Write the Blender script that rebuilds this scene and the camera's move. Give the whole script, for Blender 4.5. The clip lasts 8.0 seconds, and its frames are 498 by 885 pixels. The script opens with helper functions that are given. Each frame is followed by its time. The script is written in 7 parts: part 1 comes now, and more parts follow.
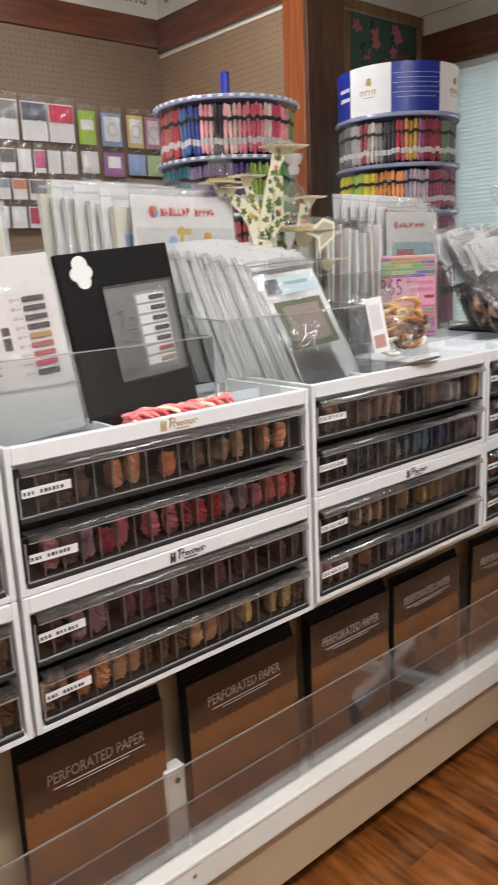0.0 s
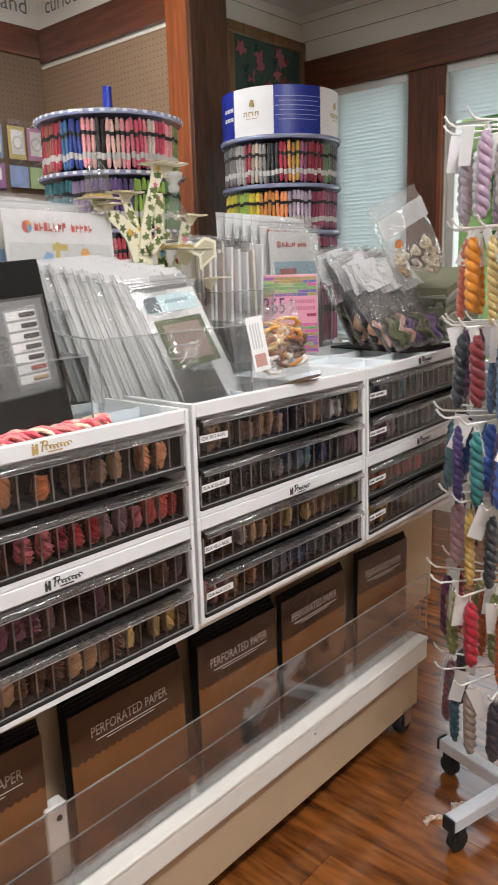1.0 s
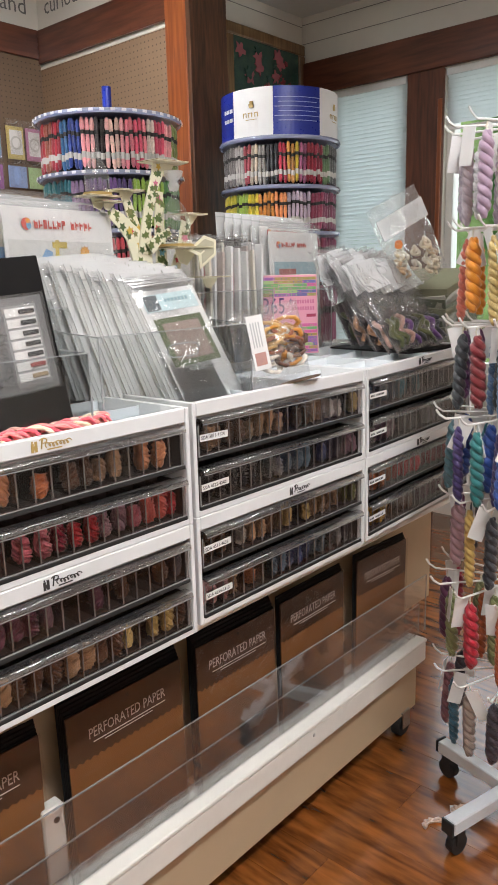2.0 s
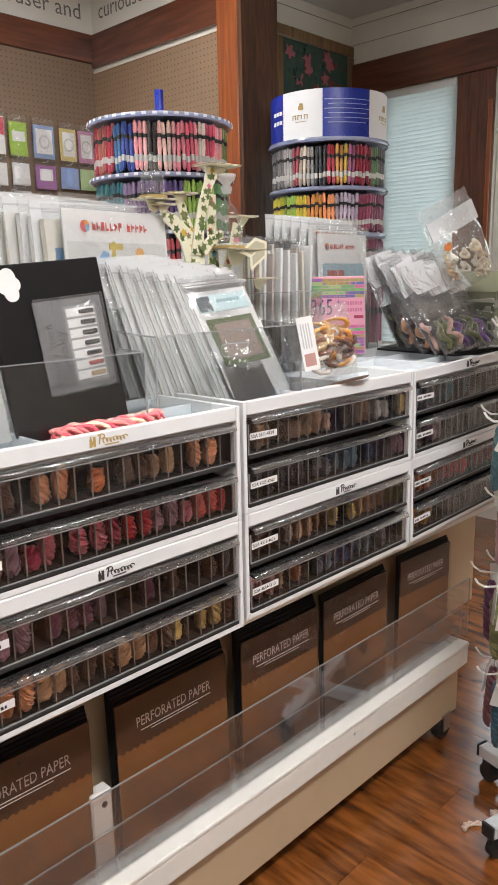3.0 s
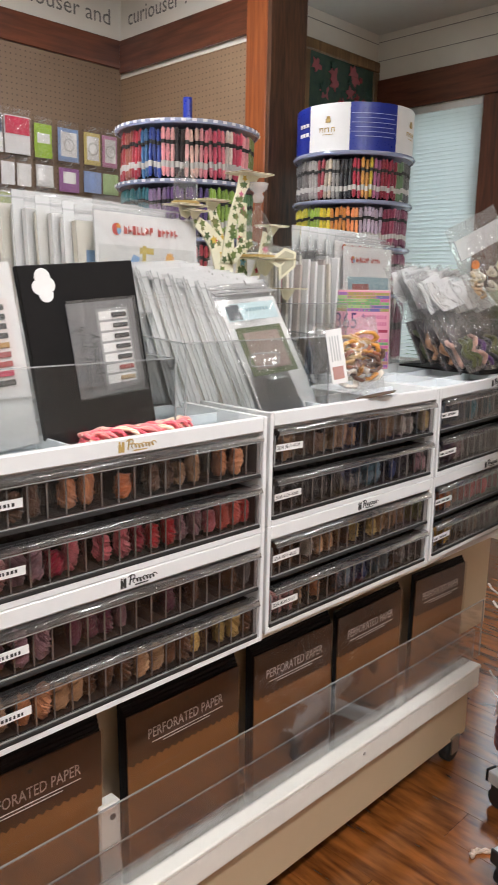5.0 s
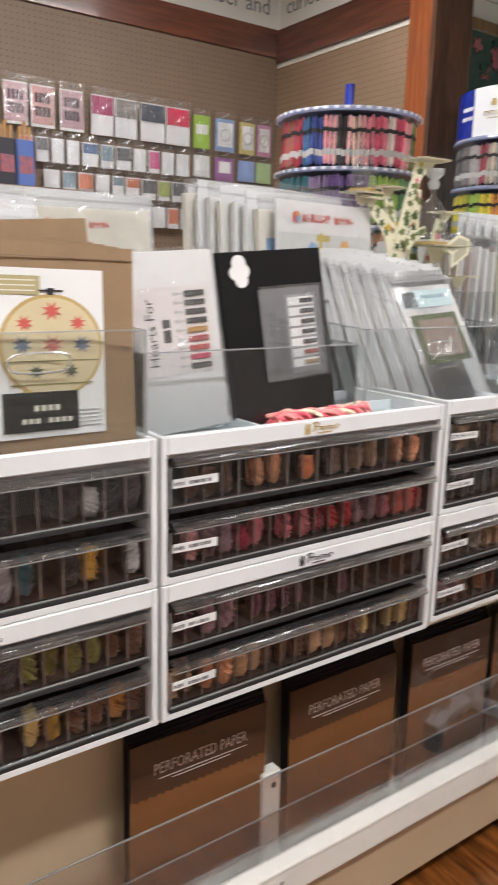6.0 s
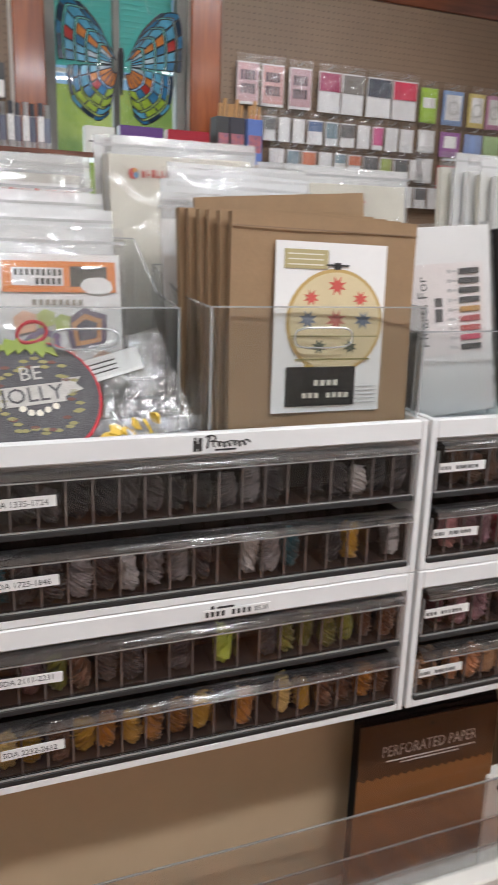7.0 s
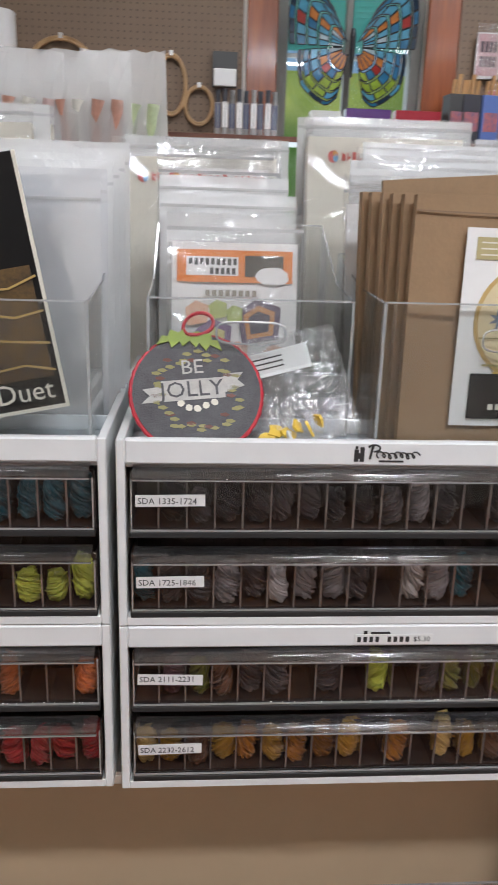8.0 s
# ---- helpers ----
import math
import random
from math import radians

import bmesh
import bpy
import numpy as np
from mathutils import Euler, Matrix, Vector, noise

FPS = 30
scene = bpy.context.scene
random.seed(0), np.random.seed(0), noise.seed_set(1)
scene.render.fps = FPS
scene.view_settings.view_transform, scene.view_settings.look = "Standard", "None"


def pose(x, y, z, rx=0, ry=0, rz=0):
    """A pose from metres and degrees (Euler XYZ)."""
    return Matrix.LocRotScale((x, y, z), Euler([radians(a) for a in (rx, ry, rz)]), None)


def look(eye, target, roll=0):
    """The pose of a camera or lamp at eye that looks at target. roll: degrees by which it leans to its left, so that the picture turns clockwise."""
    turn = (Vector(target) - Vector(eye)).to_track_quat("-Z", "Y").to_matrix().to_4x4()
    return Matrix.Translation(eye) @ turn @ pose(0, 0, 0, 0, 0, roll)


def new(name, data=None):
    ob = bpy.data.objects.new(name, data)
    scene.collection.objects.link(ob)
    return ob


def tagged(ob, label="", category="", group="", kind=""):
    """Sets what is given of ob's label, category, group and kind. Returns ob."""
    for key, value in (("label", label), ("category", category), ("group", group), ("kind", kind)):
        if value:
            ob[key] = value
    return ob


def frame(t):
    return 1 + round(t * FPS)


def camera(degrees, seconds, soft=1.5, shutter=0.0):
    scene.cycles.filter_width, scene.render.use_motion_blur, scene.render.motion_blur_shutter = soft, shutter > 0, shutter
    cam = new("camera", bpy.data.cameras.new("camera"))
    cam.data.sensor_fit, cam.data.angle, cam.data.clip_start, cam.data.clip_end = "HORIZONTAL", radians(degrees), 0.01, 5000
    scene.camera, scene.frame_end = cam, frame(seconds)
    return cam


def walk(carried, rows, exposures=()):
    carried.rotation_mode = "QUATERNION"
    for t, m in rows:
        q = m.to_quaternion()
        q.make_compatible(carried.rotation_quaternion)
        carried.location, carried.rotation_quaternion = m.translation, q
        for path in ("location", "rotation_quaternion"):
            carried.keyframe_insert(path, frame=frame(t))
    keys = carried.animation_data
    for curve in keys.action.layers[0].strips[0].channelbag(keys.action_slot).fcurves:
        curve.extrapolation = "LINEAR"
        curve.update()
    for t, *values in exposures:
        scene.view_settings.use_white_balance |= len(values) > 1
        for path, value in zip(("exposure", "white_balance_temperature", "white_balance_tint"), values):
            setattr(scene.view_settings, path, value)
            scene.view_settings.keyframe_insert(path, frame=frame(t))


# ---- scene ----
cam = camera(36.8, 8.0, soft=1.5, shutter=0.4)
PATH = [
    (0, (-0.357, -0.922, 1.403), (0.895, 0.567, 0.936), -2.6),
    (0.5, (-0.339, -0.923, 1.408), (1.044, 0.449, 0.958), -1.9),
    (1, (-0.325, -0.93, 1.408), (1.129, 0.371, 0.969), -1.7),
    (1.2, (-0.322, -0.921, 1.399), (1.152, 0.361, 0.967), -1.6),
    (2.3, (-0.328, -0.921, 1.4), (1.115, 0.395, 0.97), -1.3),
    (2.5, (-0.336, -0.923, 1.4), (1.089, 0.413, 0.972), -1.2),
    (3, (-0.355, -0.925, 1.403), (1.035, 0.448, 0.974), -1.1),
    (3.5, (-0.372, -0.909, 1.404), (1.03, 0.455, 0.986), -0.2),
    (4, (-0.364, -0.906, 1.401), (1.07, 0.427, 0.994), 0.5),
    (4.2, (-0.364, -0.903, 1.401), (1.077, 0.423, 0.997), 0.6),
    (5.3, (-0.379, -0.877, 1.4), (0.959, 0.553, 0.994), 1.3),
    (5.5, (-0.394, -0.872, 1.398), (0.902, 0.594, 0.987), 1.3),
    (6, (-0.457, -0.848, 1.396), (0.672, 0.743, 0.957), 1.4),
    (6.5, (-0.516, -0.822, 1.39), (0.41, 0.888, 0.922), 1.3),
    (7, (-0.554, -0.784, 1.387), (0.151, 1.019, 0.886), 1.9),
    (7.5, (-0.536, -0.76, 1.395), (-0.111, 1.121, 0.866), 2.0),
    (8, (-0.478, -0.727, 1.391), (-0.335, 1.19, 0.839), 1.8),
]
walk(cam, [(t, look(eye, target, roll)) for t, eye, target, roll in PATH], [(0, -0.31, 6250, 10), (3, -0.20, 6250, 10), (4.5, -0.20, 6250, 10), (6.5, -0.36, 6150, 10), (8, -0.58, 5900, 10)])

# ---- world, sun, lamps ----
world = bpy.data.worlds.new("world")
scene.world = world
world.use_nodes = True
wn = world.node_tree.nodes
sky = wn.new("ShaderNodeTexSky")
sky.sky_type, sky.sun_disc, sky.sun_elevation, sky.sun_rotation = "NISHITA", False, radians(48), radians(200)
world.node_tree.links.new(sky.outputs[0], wn["Background"].inputs[0])
wn["Background"].inputs[1].default_value = 0.12
sun = new("sun", bpy.data.lights.new("sun", "SUN"))
sun.data.energy, sun.data.angle, sun.data.color = 2.5, radians(0.6), (1, 0.95, 0.87)
sun.matrix_world = look((-2, -6, 8), (0, 0, 0))


def area_lamp(name, x, y, z, sx, sy, watts, colour):
    ob = new(name, bpy.data.lights.new(name, "AREA"))
    ob.data.shape, ob.data.size, ob.data.size_y, ob.data.energy, ob.data.color = "RECTANGLE", sx, sy, watts, colour
    ob.matrix_world = pose(x, y, z)
    return ob


WARM = (1.0, 0.99, 0.985)
# Unseen lamps: some set from shadow edges, the rest added to brighten the room.
LIGHTS = [(-0.55, -0.80, 3), (1.15, -0.75, 9), (0.25, -1.42, 64), (-0.6, 1.35, 20), (1.0, 1.45, 32), (-1.45, -1.42, 20)]
for lx, ly, watts in LIGHTS:
    area_lamp("ceiling_lamp_light", lx, ly, 2.835, 1.1, 0.16, watts, WARM)
# daylight standing in the window openings
DAY = (0.92, 0.97, 1.0)
for wy, ww in ((1.58, 0.50), (0.72, 0.74)):
    lamp = area_lamp("window_daylight", 3.73, wy, 1.65, 1.5, ww, 13 * ww, DAY)
    lamp.matrix_world = pose(3.735, wy, 1.65, 0, 90, 0)
lamp = area_lamp("window_daylight", 0.13, 2.75, 1.8, 0.5, 1.4, 7, DAY)
lamp.matrix_world = pose(0.13, 2.755, 1.8, -90, 0, 0)

# ---- materials ----
MATS = {}


def material(name, colour, rough=0.5, metal=0.0, vary=0.12, scale=12.0, bump=0.0, bump_scale=60.0, stretch=(1, 1, 1), coat=0.0, second=None, spec=0.5):
    """A surface with two scales of colour variation and fine relief."""
    m = bpy.data.materials.new(name)
    m.use_nodes = True
    nt, ns = m.node_tree, m.node_tree.nodes
    p = ns["Principled BSDF"]
    co = ns.new("ShaderNodeTexCoord")
    mp = ns.new("ShaderNodeMapping")
    mp.inputs["Scale"].default_value = stretch
    nt.links.new(co.outputs["Object"], mp.inputs["Vector"])
    big, small = ns.new("ShaderNodeTexNoise"), ns.new("ShaderNodeTexNoise")
    big.inputs["Scale"].default_value, small.inputs["Scale"].default_value = scale, scale * 9
    big.inputs["Detail"].default_value = 4
    for n in (big, small):
        nt.links.new(mp.outputs[0], n.inputs["Vector"])
    add = ns.new("ShaderNodeMath")
    add.operation = "MULTIPLY_ADD"
    nt.links.new(small.outputs["Fac"], add.inputs[0])
    add.inputs[1].default_value = 0.45
    nt.links.new(big.outputs["Fac"], add.inputs[2])
    ramp = ns.new("ShaderNodeMapRange")
    ramp.inputs["From Min"].default_value, ramp.inputs["From Max"].default_value = 0.45, 1.0
    nt.links.new(add.outputs[0], ramp.inputs["Value"])
    mix = ns.new("ShaderNodeMix")
    mix.data_type = "RGBA"
    nt.links.new(ramp.outputs[0], mix.inputs["Factor"])
    other = second or tuple(c * (1 - vary) for c in colour)
    first = colour if second else tuple(min(1, c * (1 + vary)) for c in colour)
    mix.inputs[6].default_value, mix.inputs[7].default_value = (*other, 1), (*first, 1)
    nt.links.new(mix.outputs[2], p.inputs["Base Color"])
    rr = ns.new("ShaderNodeMapRange")
    rr.inputs["To Min"].default_value, rr.inputs["To Max"].default_value = max(0.02, rough - 0.08), min(1, rough + 0.08)
    nt.links.new(small.outputs["Fac"], rr.inputs["Value"])
    nt.links.new(rr.outputs[0], p.inputs["Roughness"])
    p.inputs["Metallic"].default_value, p.inputs["Coat Weight"].default_value = metal, coat
    p.inputs["Specular IOR Level"].default_value = spec
    if bump:
        bn, bp = ns.new("ShaderNodeTexNoise"), ns.new("ShaderNodeBump")
        bn.inputs["Scale"].default_value = bump_scale
        nt.links.new(mp.outputs[0], bn.inputs["Vector"])
        bp.inputs["Strength"].default_value, bp.inputs["Distance"].default_value = bump, 0.004
        nt.links.new(bn.outputs["Fac"], bp.inputs["Height"])
        nt.links.new(bp.outputs[0], p.inputs["Normal"])
    MATS[name] = m
    return m


def plain(name, colour, rough=0.55):
    if name not in MATS:
        material(name, colour, rough, vary=0.06, scale=25)
    return MATS[name]


def clear(name, tint, rough=0.03, body=0.0, body_colour=(0.9, 0.9, 0.9), wrinkle=0.0, wrinkle_scale=18.0, gloss=1.0, floor=0.04):
    """Thin clear plastic: light passes, gloss rises at a slant, and body is the share of milky scatter."""
    m = bpy.data.materials.new(name)
    m.use_nodes = True
    nt, ns = m.node_tree, m.node_tree.nodes
    ns.remove(ns["Principled BSDF"])
    out = ns["Material Output"]
    tr, gl, lw, mix = ns.new("ShaderNodeBsdfTransparent"), ns.new("ShaderNodeBsdfGlossy"), ns.new("ShaderNodeLayerWeight"), ns.new("ShaderNodeMixShader")
    pw, fr = ns.new("ShaderNodeMath"), ns.new("ShaderNodeMath")
    tr.inputs[0].default_value = (*tint, 1)
    gl.inputs["Roughness"].default_value = rough
    gl.inputs["Color"].default_value = (gloss, gloss, gloss, 1)
    lw.inputs[0].default_value = 0.5
    pw.operation, fr.operation = "POWER", "MULTIPLY_ADD"
    pw.inputs[1].default_value, fr.inputs[1].default_value, fr.inputs[2].default_value = 4.5, 0.8, floor
    nt.links.new(lw.outputs["Facing"], pw.inputs[0])
    nt.links.new(pw.outputs[0], fr.inputs[0])
    last = tr
    if body:
        df, tl, bd, m2 = ns.new("ShaderNodeBsdfDiffuse"), ns.new("ShaderNodeBsdfTranslucent"), ns.new("ShaderNodeMixShader"), ns.new("ShaderNodeMixShader")
        for b in (df, tl):
            b.inputs["Color"].default_value = (*body_colour, 1)
        bd.inputs[0].default_value = 0.4
        nt.links.new(df.outputs[0], bd.inputs[1])
        nt.links.new(tl.outputs[0], bd.inputs[2])
        m2.inputs[0].default_value = body
        nt.links.new(tr.outputs[0], m2.inputs[1])
        nt.links.new(bd.outputs[0], m2.inputs[2])
        last = m2
    nt.links.new(fr.outputs[0], mix.inputs[0])
    nt.links.new(last.outputs[0], mix.inputs[1])
    nt.links.new(gl.outputs[0], mix.inputs[2])
    if wrinkle:
        co, bn, bp = ns.new("ShaderNodeTexCoord"), ns.new("ShaderNodeTexNoise"), ns.new("ShaderNodeBump")
        bn.inputs["Scale"].default_value, bn.inputs["Detail"].default_value, bn.inputs["Distortion"].default_value = wrinkle_scale, 3, 1.2
        nt.links.new(co.outputs["Object"], bn.inputs["Vector"])
        bp.inputs["Strength"].default_value, bp.inputs["Distance"].default_value = wrinkle, 0.02
        nt.links.new(bn.outputs["Fac"], bp.inputs["Height"])
        nt.links.new(bp.outputs[0], gl.inputs["Normal"])
        nt.links.new(bp.outputs[0], lw.inputs["Normal"])
    nt.links.new(mix.outputs[0], out.inputs[0])
    MATS[name] = m
    return m


def wood(name, dark, light, rough, scale=3.0, along=(1, 1, 0.08), random_tone=0.0, coat=0.0, rings=7.0, figure=0.09):
    """Timber: bands and pores drawn out along the grain; each board may differ in tone."""
    m = bpy.data.materials.new(name)
    m.use_nodes = True
    nt, ns = m.node_tree, m.node_tree.nodes
    p = ns["Principled BSDF"]
    co, mp, oi = ns.new("ShaderNodeTexCoord"), ns.new("ShaderNodeMapping"), ns.new("ShaderNodeObjectInfo")
    off = ns.new("ShaderNodeVectorMath")
    off.operation = "ADD"
    sc = ns.new("ShaderNodeMath")
    sc.operation = "MULTIPLY"
    sc.inputs[1].default_value = 37.0
    nt.links.new(oi.outputs["Random"], sc.inputs[0])
    nt.links.new(co.outputs["Object"], off.inputs[0])
    nt.links.new(sc.outputs[0], off.inputs[1])
    mp.inputs["Scale"].default_value = along
    nt.links.new(off.outputs[0], mp.inputs["Vector"])
    n1, n2 = ns.new("ShaderNodeTexNoise"), ns.new("ShaderNodeTexNoise")
    n1.inputs["Scale"].default_value, n1.inputs["Detail"].default_value, n1.inputs["Distortion"].default_value = scale, 3, 0.6
    n2.inputs["Scale"].default_value, n2.inputs["Detail"].default_value = scale * 14, 5
    for n in (n1, n2):
        nt.links.new(mp.outputs[0], n.inputs["Vector"])
    mul, sn = ns.new("ShaderNodeMath"), ns.new("ShaderNodeMath")
    mul.operation, sn.operation = "MULTIPLY", "SINE"
    mul.inputs[1].default_value = rings * 6.28
    nt.links.new(n1.outputs["Fac"], mul.inputs[0])
    nt.links.new(mul.outputs[0], sn.inputs[0])
    mx = ns.new("ShaderNodeMath")
    mx.operation = "MULTIPLY_ADD"
    mx.inputs[1].default_value = figure
    nt.links.new(sn.outputs[0], mx.inputs[0])
    nt.links.new(n2.outputs["Fac"], mx.inputs[2])
    tone = ns.new("ShaderNodeMath")
    tone.operation = "MULTIPLY_ADD"
    tone.inputs[1].default_value = random_tone
    nt.links.new(oi.outputs["Random"], tone.inputs[0])
    nt.links.new(mx.outputs[0], tone.inputs[2])
    ramp = ns.new("ShaderNodeValToRGB")
    ramp.color_ramp.elements[0].position, ramp.color_ramp.elements[1].position = 0.2, 0.95 + random_tone * 0.6
    ramp.color_ramp.elements[0].color, ramp.color_ramp.elements[1].color = (*dark, 1), (*light, 1)
    nt.links.new(tone.outputs[0], ramp.inputs[0])
    nt.links.new(ramp.outputs[0], p.inputs["Base Color"])
    bp = ns.new("ShaderNodeBump")
    bp.inputs["Strength"].default_value, bp.inputs["Distance"].default_value = 0.15, 0.002
    nt.links.new(n2.outputs["Fac"], bp.inputs["Height"])
    nt.links.new(bp.outputs[0], p.inputs["Normal"])
    p.inputs["Roughness"].default_value, p.inputs["Coat Weight"].default_value, p.inputs["Coat Roughness"].default_value = rough, coat, 0.12
    MATS[name] = m
    return m


def thread(name, sheen_scale=220.0):
    """Stranded cotton or silk in each object's own colour, with fine twisted strands."""
    m = bpy.data.materials.new(name)
    m.use_nodes = True
    nt, ns = m.node_tree, m.node_tree.nodes
    p = ns["Principled BSDF"]
    oi, co, wv, bp, nz = ns.new("ShaderNodeObjectInfo"), ns.new("ShaderNodeTexCoord"), ns.new("ShaderNodeTexWave"), ns.new("ShaderNodeBump"), ns.new("ShaderNodeTexNoise")
    wv.wave_type, wv.bands_direction = "BANDS", "DIAGONAL"
    wv.inputs["Scale"].default_value, wv.inputs["Distortion"].default_value = sheen_scale, 2.5
    nz.inputs["Scale"].default_value = 70
    nt.links.new(co.outputs["Object"], wv.inputs["Vector"])
    nt.links.new(co.outputs["Object"], nz.inputs["Vector"])
    hs, mr = ns.new("ShaderNodeHueSaturation"), ns.new("ShaderNodeMapRange")
    mr.inputs["To Min"].default_value, mr.inputs["To Max"].default_value = 0.55, 1.35
    ad = ns.new("ShaderNodeMath")
    ad.operation = "MULTIPLY_ADD"
    ad.inputs[1].default_value = 0.4
    nt.links.new(wv.outputs["Fac"], ad.inputs[0])
    nt.links.new(nz.outputs["Fac"], ad.inputs[2])
    nt.links.new(ad.outputs[0], mr.inputs["Value"])
    nt.links.new(mr.outputs[0], hs.inputs["Value"])
    nt.links.new(oi.outputs["Color"], hs.inputs["Color"])
    nt.links.new(hs.outputs[0], p.inputs["Base Color"])
    bp.inputs["Strength"].default_value, bp.inputs["Distance"].default_value = 0.5, 0.001
    nt.links.new(wv.outputs["Fac"], bp.inputs["Height"])
    nt.links.new(bp.outputs[0], p.inputs["Normal"])
    p.inputs["Roughness"].default_value = 0.42
    p.inputs["Sheen Weight"].default_value = 0.3
    MATS[name] = m
    return m


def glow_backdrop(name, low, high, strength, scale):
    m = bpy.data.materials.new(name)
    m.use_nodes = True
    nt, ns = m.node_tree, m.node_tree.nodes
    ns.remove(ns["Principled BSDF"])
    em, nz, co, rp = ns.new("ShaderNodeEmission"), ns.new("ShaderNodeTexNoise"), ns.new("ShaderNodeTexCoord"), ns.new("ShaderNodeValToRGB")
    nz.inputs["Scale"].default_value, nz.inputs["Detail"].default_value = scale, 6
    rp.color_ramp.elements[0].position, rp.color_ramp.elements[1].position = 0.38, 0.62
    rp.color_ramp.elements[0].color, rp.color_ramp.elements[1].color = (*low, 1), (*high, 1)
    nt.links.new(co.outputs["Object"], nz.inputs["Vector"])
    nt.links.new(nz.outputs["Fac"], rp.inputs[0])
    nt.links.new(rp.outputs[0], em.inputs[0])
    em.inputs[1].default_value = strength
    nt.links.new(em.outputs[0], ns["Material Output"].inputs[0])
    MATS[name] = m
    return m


def pegboard(name, colour, axis):
    """Brown hardboard with round holes every 25 mm; axis: 0 for a board along x, 1 along y."""
    m = material(name, colour, 0.6, vary=0.1, scale=3)
    nt, ns = m.node_tree, m.node_tree.nodes
    p = ns["Principled BSDF"]
    base = p.inputs["Base Color"].links[0].from_socket
    co, sx = ns.new("ShaderNodeTexCoord"), ns.new("ShaderNodeSeparateXYZ")
    nt.links.new(co.outputs["Object"], sx.inputs[0])
    parts_ = []
    for k in (axis, 2):
        a, b, c = ns.new("ShaderNodeMath"), ns.new("ShaderNodeMath"), ns.new("ShaderNodeMath")
        a.operation, b.operation, c.operation = "MULTIPLY", "FRACT", "SUBTRACT"
        a.inputs[1].default_value, c.inputs[1].default_value = 39.37, 0.5
        nt.links.new(sx.outputs[k], a.inputs[0])
        nt.links.new(a.outputs[0], b.inputs[0])
        nt.links.new(b.outputs[0], c.inputs[0])
        q = ns.new("ShaderNodeMath")
        q.operation = "MULTIPLY"
        nt.links.new(c.outputs[0], q.inputs[0])
        nt.links.new(c.outputs[0], q.inputs[1])
        parts_.append(q)
    s, lt, mx = ns.new("ShaderNodeMath"), ns.new("ShaderNodeMath"), ns.new("ShaderNodeMix")
    s.operation, lt.operation, mx.data_type = "ADD", "LESS_THAN", "RGBA"
    nt.links.new(parts_[0].outputs[0], s.inputs[0])
    nt.links.new(parts_[1].outputs[0], s.inputs[1])
    nt.links.new(s.outputs[0], lt.inputs[0])
    lt.inputs[1].default_value = 0.02
    nt.links.new(lt.outputs[0], mx.inputs["Factor"])
    nt.links.new(base, mx.inputs[6])
    mx.inputs[7].default_value = tuple(0.45 * c for c in colour) + (1,)
    nt.links.new(mx.outputs[2], p.inputs["Base Color"])
    return m


WHITE = material("white_cabinet_plastic", (0.735, 0.735, 0.73), 0.42, vary=0.04, scale=4, bump=0.03, bump_scale=300)
TRAY = material("pale_tray_plastic", (0.74, 0.77, 0.79), 0.38, vary=0.04, scale=5)
INNER = material("smoky_drawer_tray", (0.052, 0.040, 0.036), 0.35, vary=0.2, scale=20)
SMOKE = clear("smoky_clear_plastic", (0.84, 0.81, 0.80), 0.05, body=0.003, body_colour=(0.55, 0.52, 0.5), wrinkle=0.05, wrinkle_scale=6, floor=0.025)
LIP = clear("clear_plastic_lip", (0.80, 0.79, 0.79), 0.10, body=0.03, body_colour=(0.78, 0.77, 0.77), wrinkle=0.04, wrinkle_scale=5, floor=0.10)
# Milky edge strips: light caught by clear edges is put into their colour.
DIVEDGE = clear("divider_edge_glint", (0.82, 0.80, 0.79), 0.12, body=0.34, body_colour=(0.84, 0.82, 0.80), floor=0.12)
LIPEDGE = clear("drawer_glint_and_seal", (0.8, 0.8, 0.8), 0.14, body=0.40, body_colour=(0.86, 0.86, 0.86), floor=0.22)
DIVIDE = clear("clear_plastic_divider", (0.90, 0.88, 0.86), 0.1, body=0.04, body_colour=(0.7, 0.66, 0.62))
ACRYLIC = clear("clear_acrylic", (0.93, 0.94, 0.94), 0.02)
EDGE = clear("acrylic_edge_glint", (0.75, 0.76, 0.77), 0.10, body=0.34, body_colour=(0.88, 0.90, 0.91), floor=0.15)
FILM = clear("clear_bag_film", (0.98, 0.98, 0.98), 0.08, body=0.04, body_colour=(0.95, 0.95, 0.95), wrinkle=0.9, wrinkle_scale=11, floor=0.06)
MILKY = clear("milky_bag_film", (0.96, 0.96, 0.96), 0.12, body=0.38, body_colour=(0.93, 0.93, 0.92), wrinkle=0.9, wrinkle_scale=22)
HAZE = clear("hazy_bag_film", (0.96, 0.96, 0.96), 0.10, body=0.07, body_colour=(0.92, 0.92, 0.92), wrinkle=1.0, wrinkle_scale=20, floor=0.10)
GLOSSBAG = clear("shiny_wrinkled_bag_film", (0.97, 0.97, 0.98), 0.10, body=0.40, body_colour=(0.94, 0.95, 0.96), wrinkle=0.8, wrinkle_scale=7, floor=0.20)
# Milky body and extra gloss stand for streaky reflections on the guard.
GUARD = clear("acrylic_with_painted_haze", (0.95, 0.95, 0.95), 0.05, body=0.03, wrinkle=0.12, wrinkle_scale=3, floor=0.11)
SLEEVE = clear("taut_clear_film", (0.97, 0.97, 0.97), 0.06, wrinkle=0.25, wrinkle_scale=9, floor=0.02)
GLASS = clear("window_glass", (0.95, 0.97, 0.96), 0.01)
PAPER = material("white_card", (0.76, 0.75, 0.735), 0.6, vary=0.03, scale=14)
